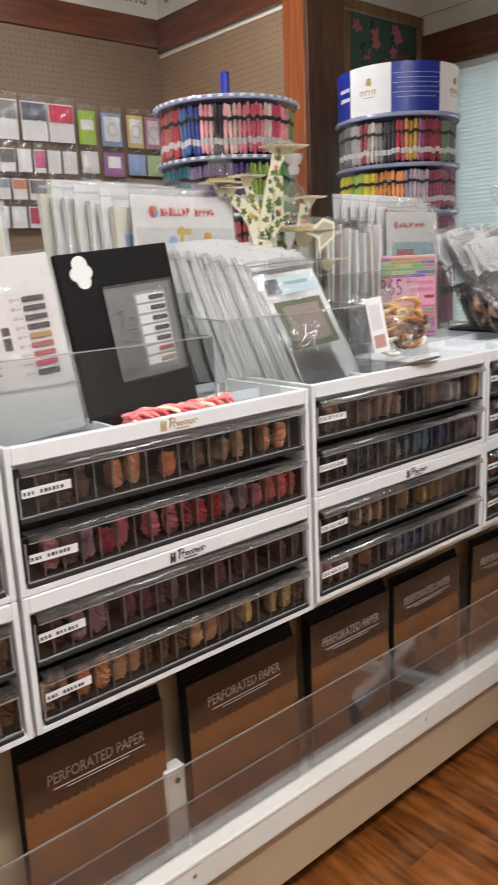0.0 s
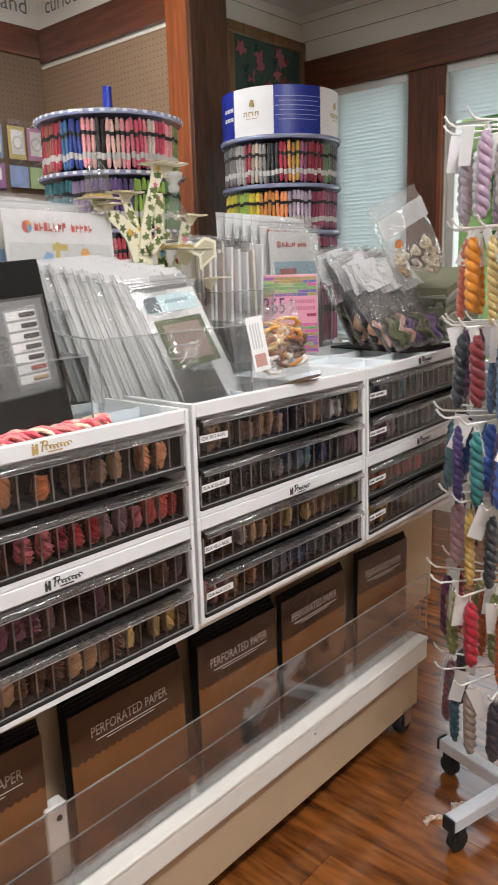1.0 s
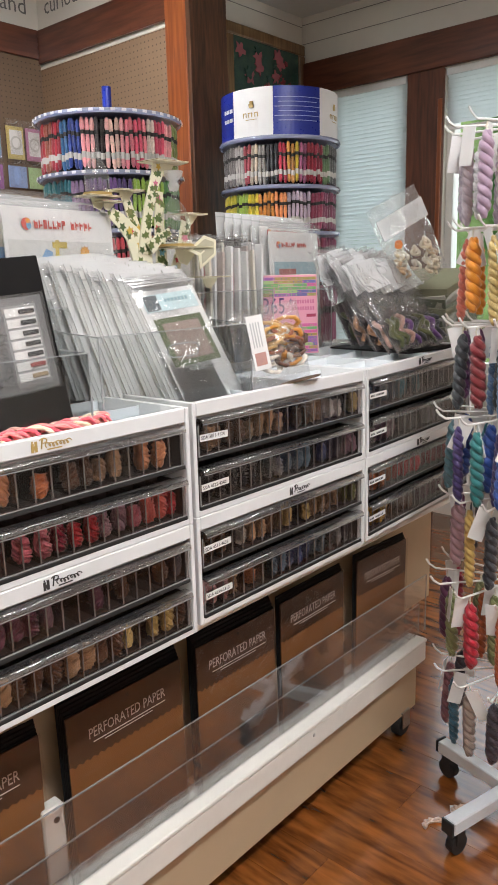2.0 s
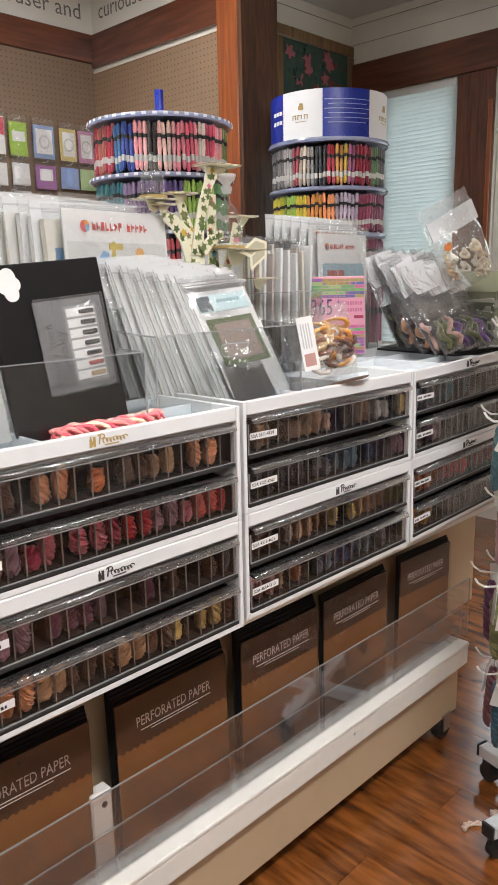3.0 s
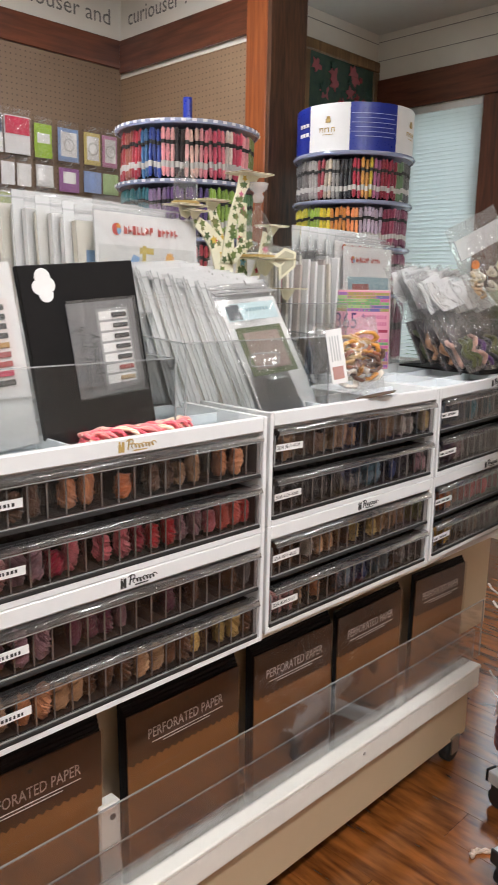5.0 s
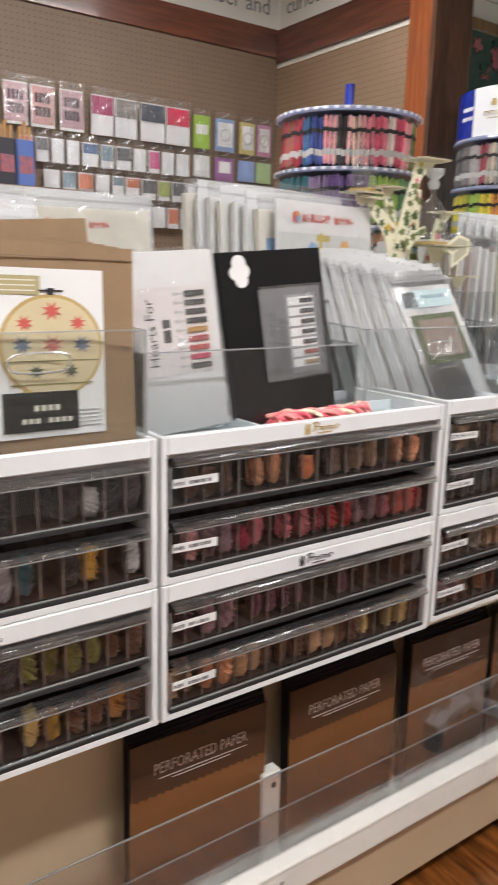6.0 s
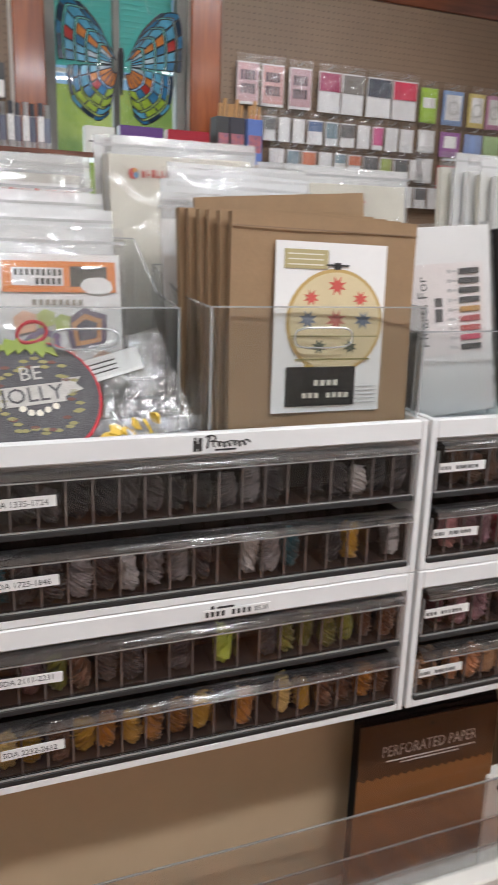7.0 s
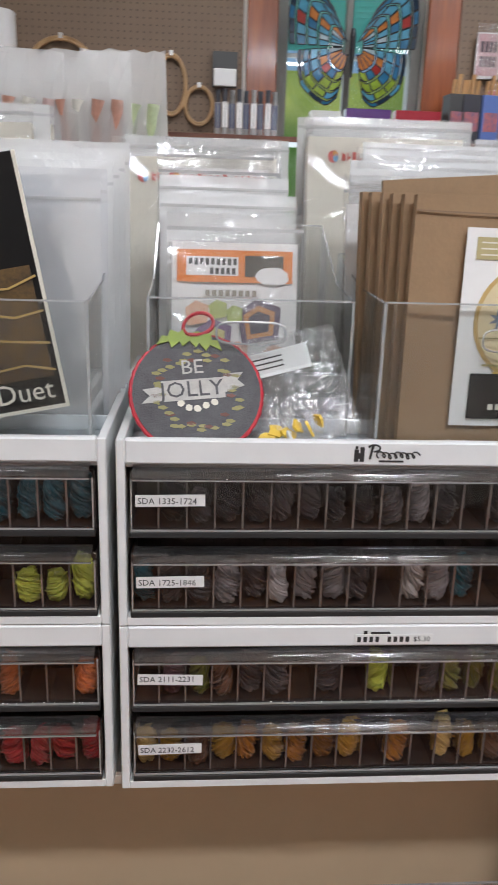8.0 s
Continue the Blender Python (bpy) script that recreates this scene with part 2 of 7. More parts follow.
CREAM = material("cream_paper", (0.72, 0.68, 0.58), 0.65, vary=0.08, scale=14)
INK = plain("dark_ink", (0.03, 0.028, 0.027), 0.6)
GOLDINK = plain("gold_ink", (0.45, 0.31, 0.10), 0.45)
SILVERINK = plain("pale_ink", (0.75, 0.70, 0.66), 0.5)
KRAFT = material("kraft_card", (0.29, 0.185, 0.10), 0.7, vary=0.10, scale=18, bump=0.1, bump_scale=250)
BROWNPAPER = material("bronze_perforated_paper", (0.235, 0.100, 0.032), 0.42, vary=0.10, scale=9, bump=0.15, bump_scale=500)
HEADER = material("dark_brown_card_header", (0.066, 0.031, 0.016), 0.4, vary=0.12, scale=12)
BLACKCARD = material("black_card", (0.010, 0.009, 0.009), 0.55, vary=0.2, scale=10, spec=0.15)
RUBBER = material("black_rubber", (0.018, 0.018, 0.018), 0.6, vary=0.2, scale=40)
STEEL = material("brushed_steel", (0.55, 0.55, 0.54), 0.3, metal=1.0, scale=30)
WIRE = material("white_coated_wire", (0.78, 0.77, 0.74), 0.4, vary=0.05, scale=30)
BASEPAINT = material("beige_painted_wood", (0.53, 0.40, 0.26), 0.5, vary=0.05, scale=3, bump=0.05, bump_scale=120)
KERBPAINT = material("cream_painted_wood", (0.80, 0.77, 0.71), 0.42, vary=0.05, scale=4, bump=0.06, bump_scale=90)
WALLPAINT = material("cream_wall_paint", (0.72, 0.69, 0.62), 0.6, vary=0.04, scale=2, bump=0.08, bump_scale=80)
CEILPAINT = material("pale_ceiling_paint", (0.62, 0.61, 0.57), 0.7, vary=0.05, scale=2, bump=0.06, bump_scale=60)
TRIM = wood("dark_red_stained_trim", (0.060, 0.017, 0.009), (0.22, 0.070, 0.032), 0.32, 3.0, (0.12, 0.12, 1.2), 0.0, 0.4)
TRIM_UP = wood("dark_red_stained_post", (0.055, 0.016, 0.009), (0.21, 0.066, 0.030), 0.3, 4.0, (1.2, 1.2, 0.10), 0.0, 0.4)
POST = wood("orange_varnished_post", (0.17, 0.040, 0.011), (0.40, 0.115, 0.032), 0.3, 4.0, (1.4, 1.4, 0.10), 0.0, 0.5)
DARKPOST = wood("worn_dark_wood", (0.030, 0.011, 0.005), (0.17, 0.07, 0.028), 0.45, 5.0, (1.2, 1.2, 0.14))
FLOOR = wood("heart_pine_floor", (0.036, 0.008, 0.003), (0.38, 0.125, 0.026), 0.2, 2.2, (1.6, 0.30, 1), 0.24, 0.8, 11.0, 0.13)
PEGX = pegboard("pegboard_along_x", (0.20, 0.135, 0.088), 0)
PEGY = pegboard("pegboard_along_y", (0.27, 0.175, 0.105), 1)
THREAD = thread("stranded_thread")
SILK = thread("glossy_silk_thread", 300.0)
SILK.node_tree.nodes["Principled BSDF"].inputs["Roughness"].default_value = 0.27
SILK.node_tree.nodes["Principled BSDF"].inputs["Specular IOR Level"].default_value = 0.8
ROPE = thread("twisted_rope_thread", 130.0)
BLUE = material("royal_blue_print", (0.012, 0.028, 0.27), 0.3, vary=0.08, scale=12)
DISC = material("pale_blue_plastic_disc", (0.42, 0.45, 0.62), 0.3, vary=0.06, scale=20)

# ---- helpers for meshes ----
def box(bm, x0, x1, y0, y1, z0, z1, m=None):
    g = bmesh.ops.create_cube(bm, size=1.0)
    t = Matrix.Translation(((x0 + x1) / 2, (y0 + y1) / 2, (z0 + z1) / 2)) @ Matrix.Diagonal((x1 - x0, y1 - y0, z1 - z0, 1))
    bmesh.ops.transform(bm, matrix=(m @ t) if m else t, verts=g["verts"])
    return g["verts"]


def boxes(rows, bevel=0.0, seg=1):
    bm = bmesh.new()
    for r in rows:
        box(bm, *r)
    if bevel:
        bmesh.ops.bevel(bm, geom=bm.edges[:], offset=bevel, segments=seg, profile=0.6, affect="EDGES")
    return bm


def cylinder(bm, x, y, z, r, h, n=16, r2=None, m=None):
    g = bmesh.ops.create_cone(bm, cap_ends=True, segments=n, radius1=r, radius2=r if r2 is None else r2, depth=h)
    t = Matrix.Translation((x, y, z + h / 2))
    bmesh.ops.transform(bm, matrix=(m @ t) if m else t, verts=g["verts"])
    return g["verts"]


def tube(bm, pts, r, n=6, cap=True):
    """A round bar along a line of points; r may be a number or one radius a point."""
    pts = [Vector(p) for p in pts]
    rings, side = [], None
    for i, p in enumerate(pts):
        d = (pts[min(i + 1, len(pts) - 1)] - pts[max(i - 1, 0)]).normalized()
        if side is None:
            side = d.orthogonal().normalized()
        side = (side - d * side.dot(d)).normalized()
        up = d.cross(side)
        rad = r[i] if isinstance(r, (list, tuple)) else r
        rings.append([bm.verts.new(p + rad * (math.cos(6.2832 * k / n) * side + math.sin(6.2832 * k / n) * up)) for k in range(n)])
    for a, b in zip(rings, rings[1:]):
        for k in range(n):
            bm.faces.new((a[k], a[(k + 1) % n], b[(k + 1) % n], b[k]))
    if cap:
        bm.faces.new(rings[0][::-1])
        bm.faces.new(rings[-1])


def outline(pts, z0, z1, bm=None):
    """A flat plate with the given outline in x and y."""
    bm = bm or bmesh.new()
    lo, hi = [bm.verts.new((x, y, z0)) for x, y in pts], [bm.verts.new((x, y, z1)) for x, y in pts]
    n = len(pts)
    bm.faces.new(lo[::-1])
    bm.faces.new(hi)
    for k in range(n):
        bm.faces.new((lo[k], lo[(k + 1) % n], hi[(k + 1) % n], hi[k]))
    return bm


def to_mesh(name, bm, mats, smooth=False):
    bmesh.ops.recalc_face_normals(bm, faces=bm.faces[:])
    me = bpy.data.meshes.new(name)
    for f in bm.faces:
        f.smooth = smooth
    bm.to_mesh(me)
    bm.free()
    for m in mats if isinstance(mats, (list, tuple)) else (mats,):
        me.materials.append(m)
    return me


def place(name, me, parent=None, at=None, label=""):
    ob = new(name, me)
    if parent:
        ob.parent = parent
    if at:
        ob.matrix_basis = at
    return tagged(ob, label)


def part(name, bm, mat, parent, label="", at=None, smooth=False):
    return place(name, to_mesh(name, bm, mat, smooth), parent, at, label)


def thing(name, at, label, category, group="", kind=""):
    ob = new(name)
    ob.empty_display_size = 0.05
    ob.matrix_basis = at
    return tagged(ob, label, category, group, kind)


def structure(name, bm, mat, label, category, at=None, smooth=False):
    return tagged(place(name, to_mesh(name, bm, mat, smooth), None, at), label, category, "", "structure")


CACHE = {}


def cached(key, build):
    if key not in CACHE:
        CACHE[key] = build()
    return CACHE[key]


def lettering(text, size, mat, shear=0.0, align="LEFT"):
    """Raised print of a text with the built-in font, as a mesh in the x-z plane facing -y."""
    cu = bpy.data.curves.new("print", "FONT")
    cu.body, cu.size, cu.extrude, cu.shear, cu.align_x, cu.resolution_u = text, size, 0.00015, shear, align, 2
    tmp = bpy.data.objects.new("print", cu)
    scene.collection.objects.link(tmp)
    bpy.context.view_layer.update()
    me = bpy.data.meshes.new_from_object(tmp.evaluated_get(bpy.context.evaluated_depsgraph_get()))
    bpy.data.objects.remove(tmp)
    me.materials.clear()
    me.materials.append(mat)
    me.transform(Matrix.Rotation(radians(90), 4, "X"))
    return me


def panel(name, x0, x1, z0, z1, y, mat, parent, label="", thick=0.0006, bevel=0.0):
    """A thin upright piece of print or card on a face that looks to -y."""
    return part(name, boxes([(x0, x1, y - thick, y, z0, z1)], bevel), mat, parent, label)

# ---- the room ----
NY, EX, TOP = 2.60, 2.118, 2.90
AX, AY = 3.60, 2.05
WX0, WX1, WZ0, WZ1 = -0.165, 0.435, 0.95, 2.56
structure("wall_north", boxes([(-3.0, WX0, NY, NY + 0.14, 0, TOP), (WX1, EX, NY, NY + 0.14, 0, TOP), (WX0, WX1, NY, NY + 0.14, 0, WZ0), (WX0, WX1, NY, NY + 0.14, WZ1, TOP)]), WALLPAINT, "cream painted wall above brown pegboard", "wall")
structure("wall_east", boxes([(EX, EX + 0.19, 1.52, NY + 0.14, 0, TOP)]), WALLPAINT, "cream painted wall ending in a timber post", "wall")
structure("wall_west", boxes([(-3.14, -3.0, -3.14, NY + 0.14, 0, TOP)]), WALLPAINT, "plain cream painted wall", "wall")
structure("wall_south", boxes([(-3.0, AX + 0.14, -3.14, -3.0, 0, TOP)]), WALLPAINT, "plain cream painted wall", "wall")
structure("wall_annex_north", boxes([(EX + 0.19, AX, AY, AY + 0.14, 0, TOP)]), WALLPAINT, "cream boarded wall of the side room", "wall")
E1, E2 = (1.322, 1.835), (0.35, 1.10)
Z0, Z1 = 0.85, 2.45
structure("wall_annex_east", boxes([(AX, AX + 0.14, -3.0, E2[0], 0, TOP), (AX, AX + 0.14, E2[1], E1[0], 0, TOP), (AX, AX + 0.14, E1[1], AY + 0.14, 0, TOP), (AX, AX + 0.14, E1[0], E1[1], 0, Z0), (AX, AX + 0.14, E1[0], E1[1], Z1, TOP), (AX, AX + 0.14, E2[0], E2[1], 0, Z0), (AX, AX + 0.14, E2[0], E2[1], Z1, TOP)]), WALLPAINT, "cream boarded wall of the side room with two windows", "wall")
structure("ceiling", boxes([(-3.14, AX + 0.14, -3.14, NY + 0.14, TOP, TOP + 0.1)]), CEILPAINT, "pale painted ceiling", "ceiling")
# boards of the annex walls: thin grooves between wide boards
GREYJOINT = plain("shaded_board_joint", (0.30, 0.285, 0.26), 0.8)
for k, z in enumerate((2.74, 2.845)):
    structure("trim_board_joint", boxes([(EX + 0.19, AX - 0.004, AY - 0.004, AY, z, z + 0.003)]), GREYJOINT, "grey joint between painted wall boards", "trim")
    structure("trim_board_joint", boxes([(AX - 0.004, AX, -3.0, AY - 0.004, z + 0.01, z + 0.013)]), GREYJOINT, "grey joint between painted wall boards", "trim")
# timber bands and posts
structure("trim_band_north", boxes([(-3.0, EX - 0.022, NY - 0.022, NY, 2.502, 2.638)], 0.003), TRIM, "dark red stained timber band under the frieze", "trim")
structure("trim_band_east", boxes([(EX - 0.022, EX, 1.642, NY, 2.482, 2.638)], 0.003), TRIM, "dark red stained timber band under the frieze", "trim")
structure("trim_post_face", boxes([(EX - 0.03, EX, 1.515, 1.64, 0, TOP - 0.002)], 0.004), POST, "orange varnished timber casing at the opening", "trim")
structure("trim_post_side", boxes([(EX - 0.03, EX + 0.20, 1.49, 1.513, 0, TOP - 0.002)], 0.003), DARKPOST, "dark worn timber jamb of the opening", "trim")
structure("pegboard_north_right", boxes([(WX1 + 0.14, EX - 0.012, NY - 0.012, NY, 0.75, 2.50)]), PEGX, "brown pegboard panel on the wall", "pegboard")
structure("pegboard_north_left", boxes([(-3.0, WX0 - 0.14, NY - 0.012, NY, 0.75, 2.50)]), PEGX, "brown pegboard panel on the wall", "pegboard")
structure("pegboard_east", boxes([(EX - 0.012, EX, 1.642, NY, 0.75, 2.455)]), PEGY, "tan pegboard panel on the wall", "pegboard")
structure("trim_pegboard_edge", boxes([(EX - 0.014, EX, 1.642, NY - 0.012, 2.4555, 2.4635)]), CREAM, "pale edge strip along the pegboard", "trim")
# annex timber
structure("trim_band_annex", boxes([(AX - 0.03, AX, -3.0, AY, 2.455, 2.638)], 0.004), TRIM, "dark red stained timber head band over the windows", "trim")
for y0, y1 in ((E1[1] + 0.002, AY), (E2[1] + 0.002, E1[0] - 0.002), (E2[0] - 0.2, E2[0] - 0.002)):
    structure("trim_window_post", boxes([(AX - 0.022, AX, y0, y1, 0, 2.454)], 0.004), TRIM_UP, "dark red stained timber window casing", "trim")
structure("trim_stop_bead", boxes([(AX - 0.034, AX - 0.022, E2[1] + 0.004, E2[1] + 0.028, 0.85, 2.30)], 0.003), POST, "slim lighter timber bead beside the window", "trim")

# frieze lettering
FR = thing("frieze_lettering", pose(0, 0, 0), "grey old-style lettering painted on the cream frieze", "lettering", kind="structure")
GREYINK = plain("grey_paint", (0.17, 0.165, 0.155), 0.7)
place("word", lettering("curiouser and", 0.108, GREYINK, align="RIGHT"), FR, pose(EX - 0.06, NY - 0.0008, 2.705))
place("word", lettering("curiouser !", 0.108, GREYINK), FR, pose(EX - 0.0008, NY - 0.06, 2.705, 0, 0, -90))

# windows
def window(name, x0, x1, z0, z1, at, paint, label):
    """A window in an opening that looks to -y in its own frame: frame, sashes, panes, sill."""
    w = thing(name, at, label, "window", kind="structure")
    part("window_frame", boxes([(x0, x0 + 0.045, 0.03, 0.10, z0, z1), (x1 - 0.045, x1, 0.03, 0.10, z0, z1), (x0 + 0.045, x1 - 0.045, 0.03, 0.10, z1 - 0.045, z1), (x0 + 0.045, x1 - 0.045, 0.03, 0.10, z0, z0 + 0.05)], 0.003), paint, w)
    part("window_sill", boxes([(x0 - 0.03, x1 + 0.03, -0.05, 0.03, z0 - 0.03, z0)], 0.004), paint, w)
    pn = part("pane", boxes([(x0 + 0.045, x1 - 0.045, 0.062, 0.066, z0 + 0.05, z1 - 0.045)]), GLASS, w)
    pn.visible_shadow = False
    return w


GREYPAINT = material("grey_window_paint", (0.20, 0.195, 0.175), 0.5, vary=0.1, scale=10)
w1 = window("window_1", WX0, WX1, WZ0, WZ1, pose(0, NY, 0), GREYPAINT, "grey framed window with a hung glass butterfly")
part("mullion", boxes([(0.118, 0.146, 0.045, 0.085, WZ0 + 0.05, WZ1 - 0.045)], 0.003), GREYPAINT, w1)
for x0, x1 in ((WX0 - 0.125, WX0 - 0.002), (WX1 + 0.002, WX1 + 0.135)):
    structure("trim_window_casing", boxes([(x0, x1, NY - 0.026, NY, 0.75, 2.50)], 0.004), POST, "orange varnished timber window casing", "trim")
structure("trim_window_head", boxes([(WX0 - 0.125, WX1 + 0.135, NY - 0.02, NY, 2.47, 2.501)], 0.003), TRIM, "dark timber head over the window", "trim")
EAST = pose(AX, 0, 0, 0, 0, -90)
window("window_2", -E1[1], -E1[0], Z0, Z1, EAST, plain("white_window_paint", (0.7, 0.69, 0.64), 0.45), "white framed window behind a closed white blind")
window("window_3", -E2[1], -E2[0], Z0, Z1, EAST, MATS["white_window_paint"], "white framed window onto green foliage")

# blinds
def cloth(name, colour, share):
    m = material(name, colour, 0.7, vary=0.04, scale=20)
    nt, ns = m.node_tree, m.node_tree.nodes
    tl, mx = ns.new("ShaderNodeBsdfTranslucent"), ns.new("ShaderNodeMixShader")
    tl.inputs[0].default_value = (*colour, 1)
    mx.inputs[0].default_value = share
    nt.links.new(ns["Principled BSDF"].outputs[0], mx.inputs[1])
    nt.links.new(tl.outputs[0], mx.inputs[2])
    nt.links.new(mx.outputs[0], ns["Material Output"].inputs[0])
    return m


BLIND = cloth("white_blind_slat", (0.76, 0.78, 0.78), 0.62)
TEAL = cloth("teal_blind_slat", (0.24, 0.50, 0.46), 0.7)


def blind(x0, x1, z0, z1, at, mat, label, pitch=0.022):
    b = thing("window_blind", at, label, "blind")
    part("head_rail", boxes([(x0, x1, -0.012, 0.02, z1 - 0.035, z1)], 0.002), PAPER, b)
    n = int((z1 - 0.035 - z0) / pitch)
    me = to_mesh("slat", boxes([(x0 + 0.004, x1 - 0.004, -0.0007, 0.0007, -0.0125, 0.0125)]), mat)
    for k in range(n):
        place("slat", me, b, pose(0, 0.005, z1 - 0.045 - k * pitch, 38))
    part("bottom_rail", boxes([(x0 + 0.002, x1 - 0.002, -0.008, 0.014, z0 - 0.012, z0 + 0.004)], 0.002), PAPER, b)
    return b


blind(-E1[1] + 0.008, -E1[0] - 0.008, 1.0, Z1 - 0.004, EAST, BLIND, "closed white slatted window blind glowing with daylight")
blind(-E2[1] + 0.008, -E2[0] - 0.008, 2.15, Z1 - 0.004, EAST, BLIND, "white slatted window blind drawn partly up")
blind(WX0 + 0.045, WX1 - 0.045, 2.09, WZ1 - 0.045, pose(0, NY + 0.105, 0), TEAL, "teal slatted blind outside the upper window")

# outside: the garden and tree backdrops emit light in place of sunlit greenery
GREEN = glow_backdrop("glowing_foliage", (0.05, 0.12, 0.03), (0.42, 0.60, 0.22), 1.0, 1.6)
LIME = glow_backdrop("glowing_lawn", (0.16, 0.34, 0.08), (0.80, 0.92, 0.25), 0.65, 0.9)
structure("backdrop_garden", boxes([(-6, 6, 9.0, 9.05, -1.5, 3.2)]), LIME, "glowing green garden backdrop beyond the window", "backdrop")
structure("backdrop_trees", boxes([(9.0, 9.05, -7, 8, -1.5, 4.0)]), GREEN, "glowing green foliage backdrop beyond the side windows", "backdrop")
structure("ground", boxes([(-40, 40, -40, 40, -0.75, -0.7)]), plain("grass_ground", (0.06, 0.11, 0.03), 0.9), "grass ground outside", "ground")

# unseen ceiling fixtures behind, above and ahead of the camera; some added only as fill
DIFFUSER = bpy.data.materials.new("lamp_diffuser")
DIFFUSER.use_nodes = True
DIFFUSER.node_tree.nodes["Principled BSDF"].inputs["Emission Color"].default_value = (1.0, 0.88, 0.74, 1)
DIFFUSER.node_tree.nodes["Principled BSDF"].inputs["Emission Strength"].default_value = 5.0
for lx, ly, watts in LIGHTS:
    lt = thing("unseen_ceiling_light", pose(lx, ly, TOP), "unseen long white ceiling light with a diffuser", "ceiling light", "ceiling lights")
    part("housing", boxes([(-0.6, 0.6, -0.11, 0.11, -0.035, 0)], 0.006), WHITE, lt)
    part("diffuser", boxes([(-0.58, 0.58, -0.09, 0.09, -0.055, -0.036)], 0.008), DIFFUSER, lt)

# ---- picture in the side room ----
pic = thing("framed_picture", pose(3.245, AY - 0.03, 2.30), "dark floral picture in a gilt wooden frame", "picture")
part("picture_frame", boxes([(-0.345, 0.345, 0, 0.028, 0.38, 0.44), (-0.345, 0.345, 0, 0.028, -0.44, -0.38), (-0.345, -0.29, 0, 0.028, -0.38, 0.38), (0.29, 0.345, 0, 0.028, -0.38, 0.38)], 0.006), wood("gilt_brown_frame", (0.10, 0.05, 0.02), (0.32, 0.19, 0.08), 0.4, 5), pic)
part("canvas", boxes([(-0.29, 0.29, 0.012, 0.018, -0.38, 0.38)]), material("dark_teal_canvas", (0.02, 0.05, 0.05), 0.6, second=(0.05, 0.10, 0.06), scale=22), pic)
rng = random.Random(5)
PETAL = [plain("flower_pink", (0.36, 0.10, 0.12)), plain("flower_red", (0.25, 0.03, 0.04)), plain("leaf_green", (0.03, 0.08, 0.06))]
for k in range(90):
    bm = bmesh.new()
    r, x, z = rng.uniform(0.012, 0.05), rng.uniform(-0.25, 0.25), rng.uniform(-0.3, 0.35)
    n = 14
    outline([(r * (0.75 + 0.3 * math.sin(j * 2.4 + k)) * math.cos(6.283 * j / n), r * (0.75 + 0.3 * math.sin(j * 2.4 + k)) * math.sin(6.283 * j / n)) for j in range(n)], 0, 0.0008 + 0.0001 * k, bm)
    part("painted_flower", bm, PETAL[0 if r > 0.042 else 1 if k % 3 == 0 else 2], pic, at=pose(x, 0.012, z, 90, 0, 0))

# ---- floor boards ----
fl = structure("floor", boxes([(-3.0, AX, -3.0, NY, -0.06, -0.016)]), plain("dark_subfloor", (0.03, 0.015, 0.008), 0.8), "glossy heart pine board floor", "floor")
rng = random.Random(11)
x, row = -3.0, 0
while x < AX - 0.01:
    w = min(0.128, AX - x)
    y = -3.0 + (row % 3) * -0.7
    while y < NY:
        ln = rng.uniform(1.9, 3.1)
        y0, y1 = max(y, -3.0), min(y + ln, NY)
        if y1 - y0 > 0.05:
            part("floor_board", boxes([(x + 0.0003, x + w - 0.0003, y0 + 0.0004, y1 - 0.0004, -0.016, rng.uniform(-0.0003, 0.0))], 0.0005), FLOOR, fl)
        y += ln
    x, row = x + w, row + 1

# ---- display counter ----
KY = 0.08
BX0, BX1 = -1.75, 1.598
base = thing("display_counter", pose(0, 0, 0), "cream and beige painted wooden display counter on castors", "counter")
part("kerb_board", boxes([(BX0, BX1, KY + 0.030, KY + 0.048, 0.070, 0.261)], 0.003), BASEPAINT, base, "beige painted front board")
part("kerb_strip", boxes([(BX0, BX1, KY, KY + 0.0295, 0.238, 0.2955)], 0.004, 2), KERBPAINT, base, "cream painted strip proud of the front board")
part("kerb_cap", boxes([(BX0 - 0.002, BX1 + 0.002, KY - 0.003, KY + 0.036, 0.297, 0.309)], 0.003), KERBPAINT, base, "cream painted cap of the kerb")
part("shelf", boxes([(BX0, BX1, KY + 0.031, 0.80, 0.262, 0.280)]), KERBPAINT, base)
part("end_board", boxes([(BX1 - 0.02, BX1, KY + 0.049, 0.80, 0.070, 0.261)], 0.003), KERBPAINT, base)
part("back_panel", boxes([(BX0, BX1, 0.200, 0.220, 0.281, 0.742)]), BASEPAINT, base, "beige painted upright panel")
part("panel_end", boxes([(BX1 + 0.0005, 1.84, 0.200, 0.220, 0.330, 0.742)], 0.002), BASEPAINT, base, "beige painted end of the upright panel")
part("side_panel", boxes([(BX1 - 0.02, BX1, 0.221, 0.79, 0.281, 0.742)]), BASEPAINT, base)
part("worktop", boxes([(BX0, 1.70, 0.03, 0.80, 0.743, 0.760)], 0.003), KERBPAINT, base)
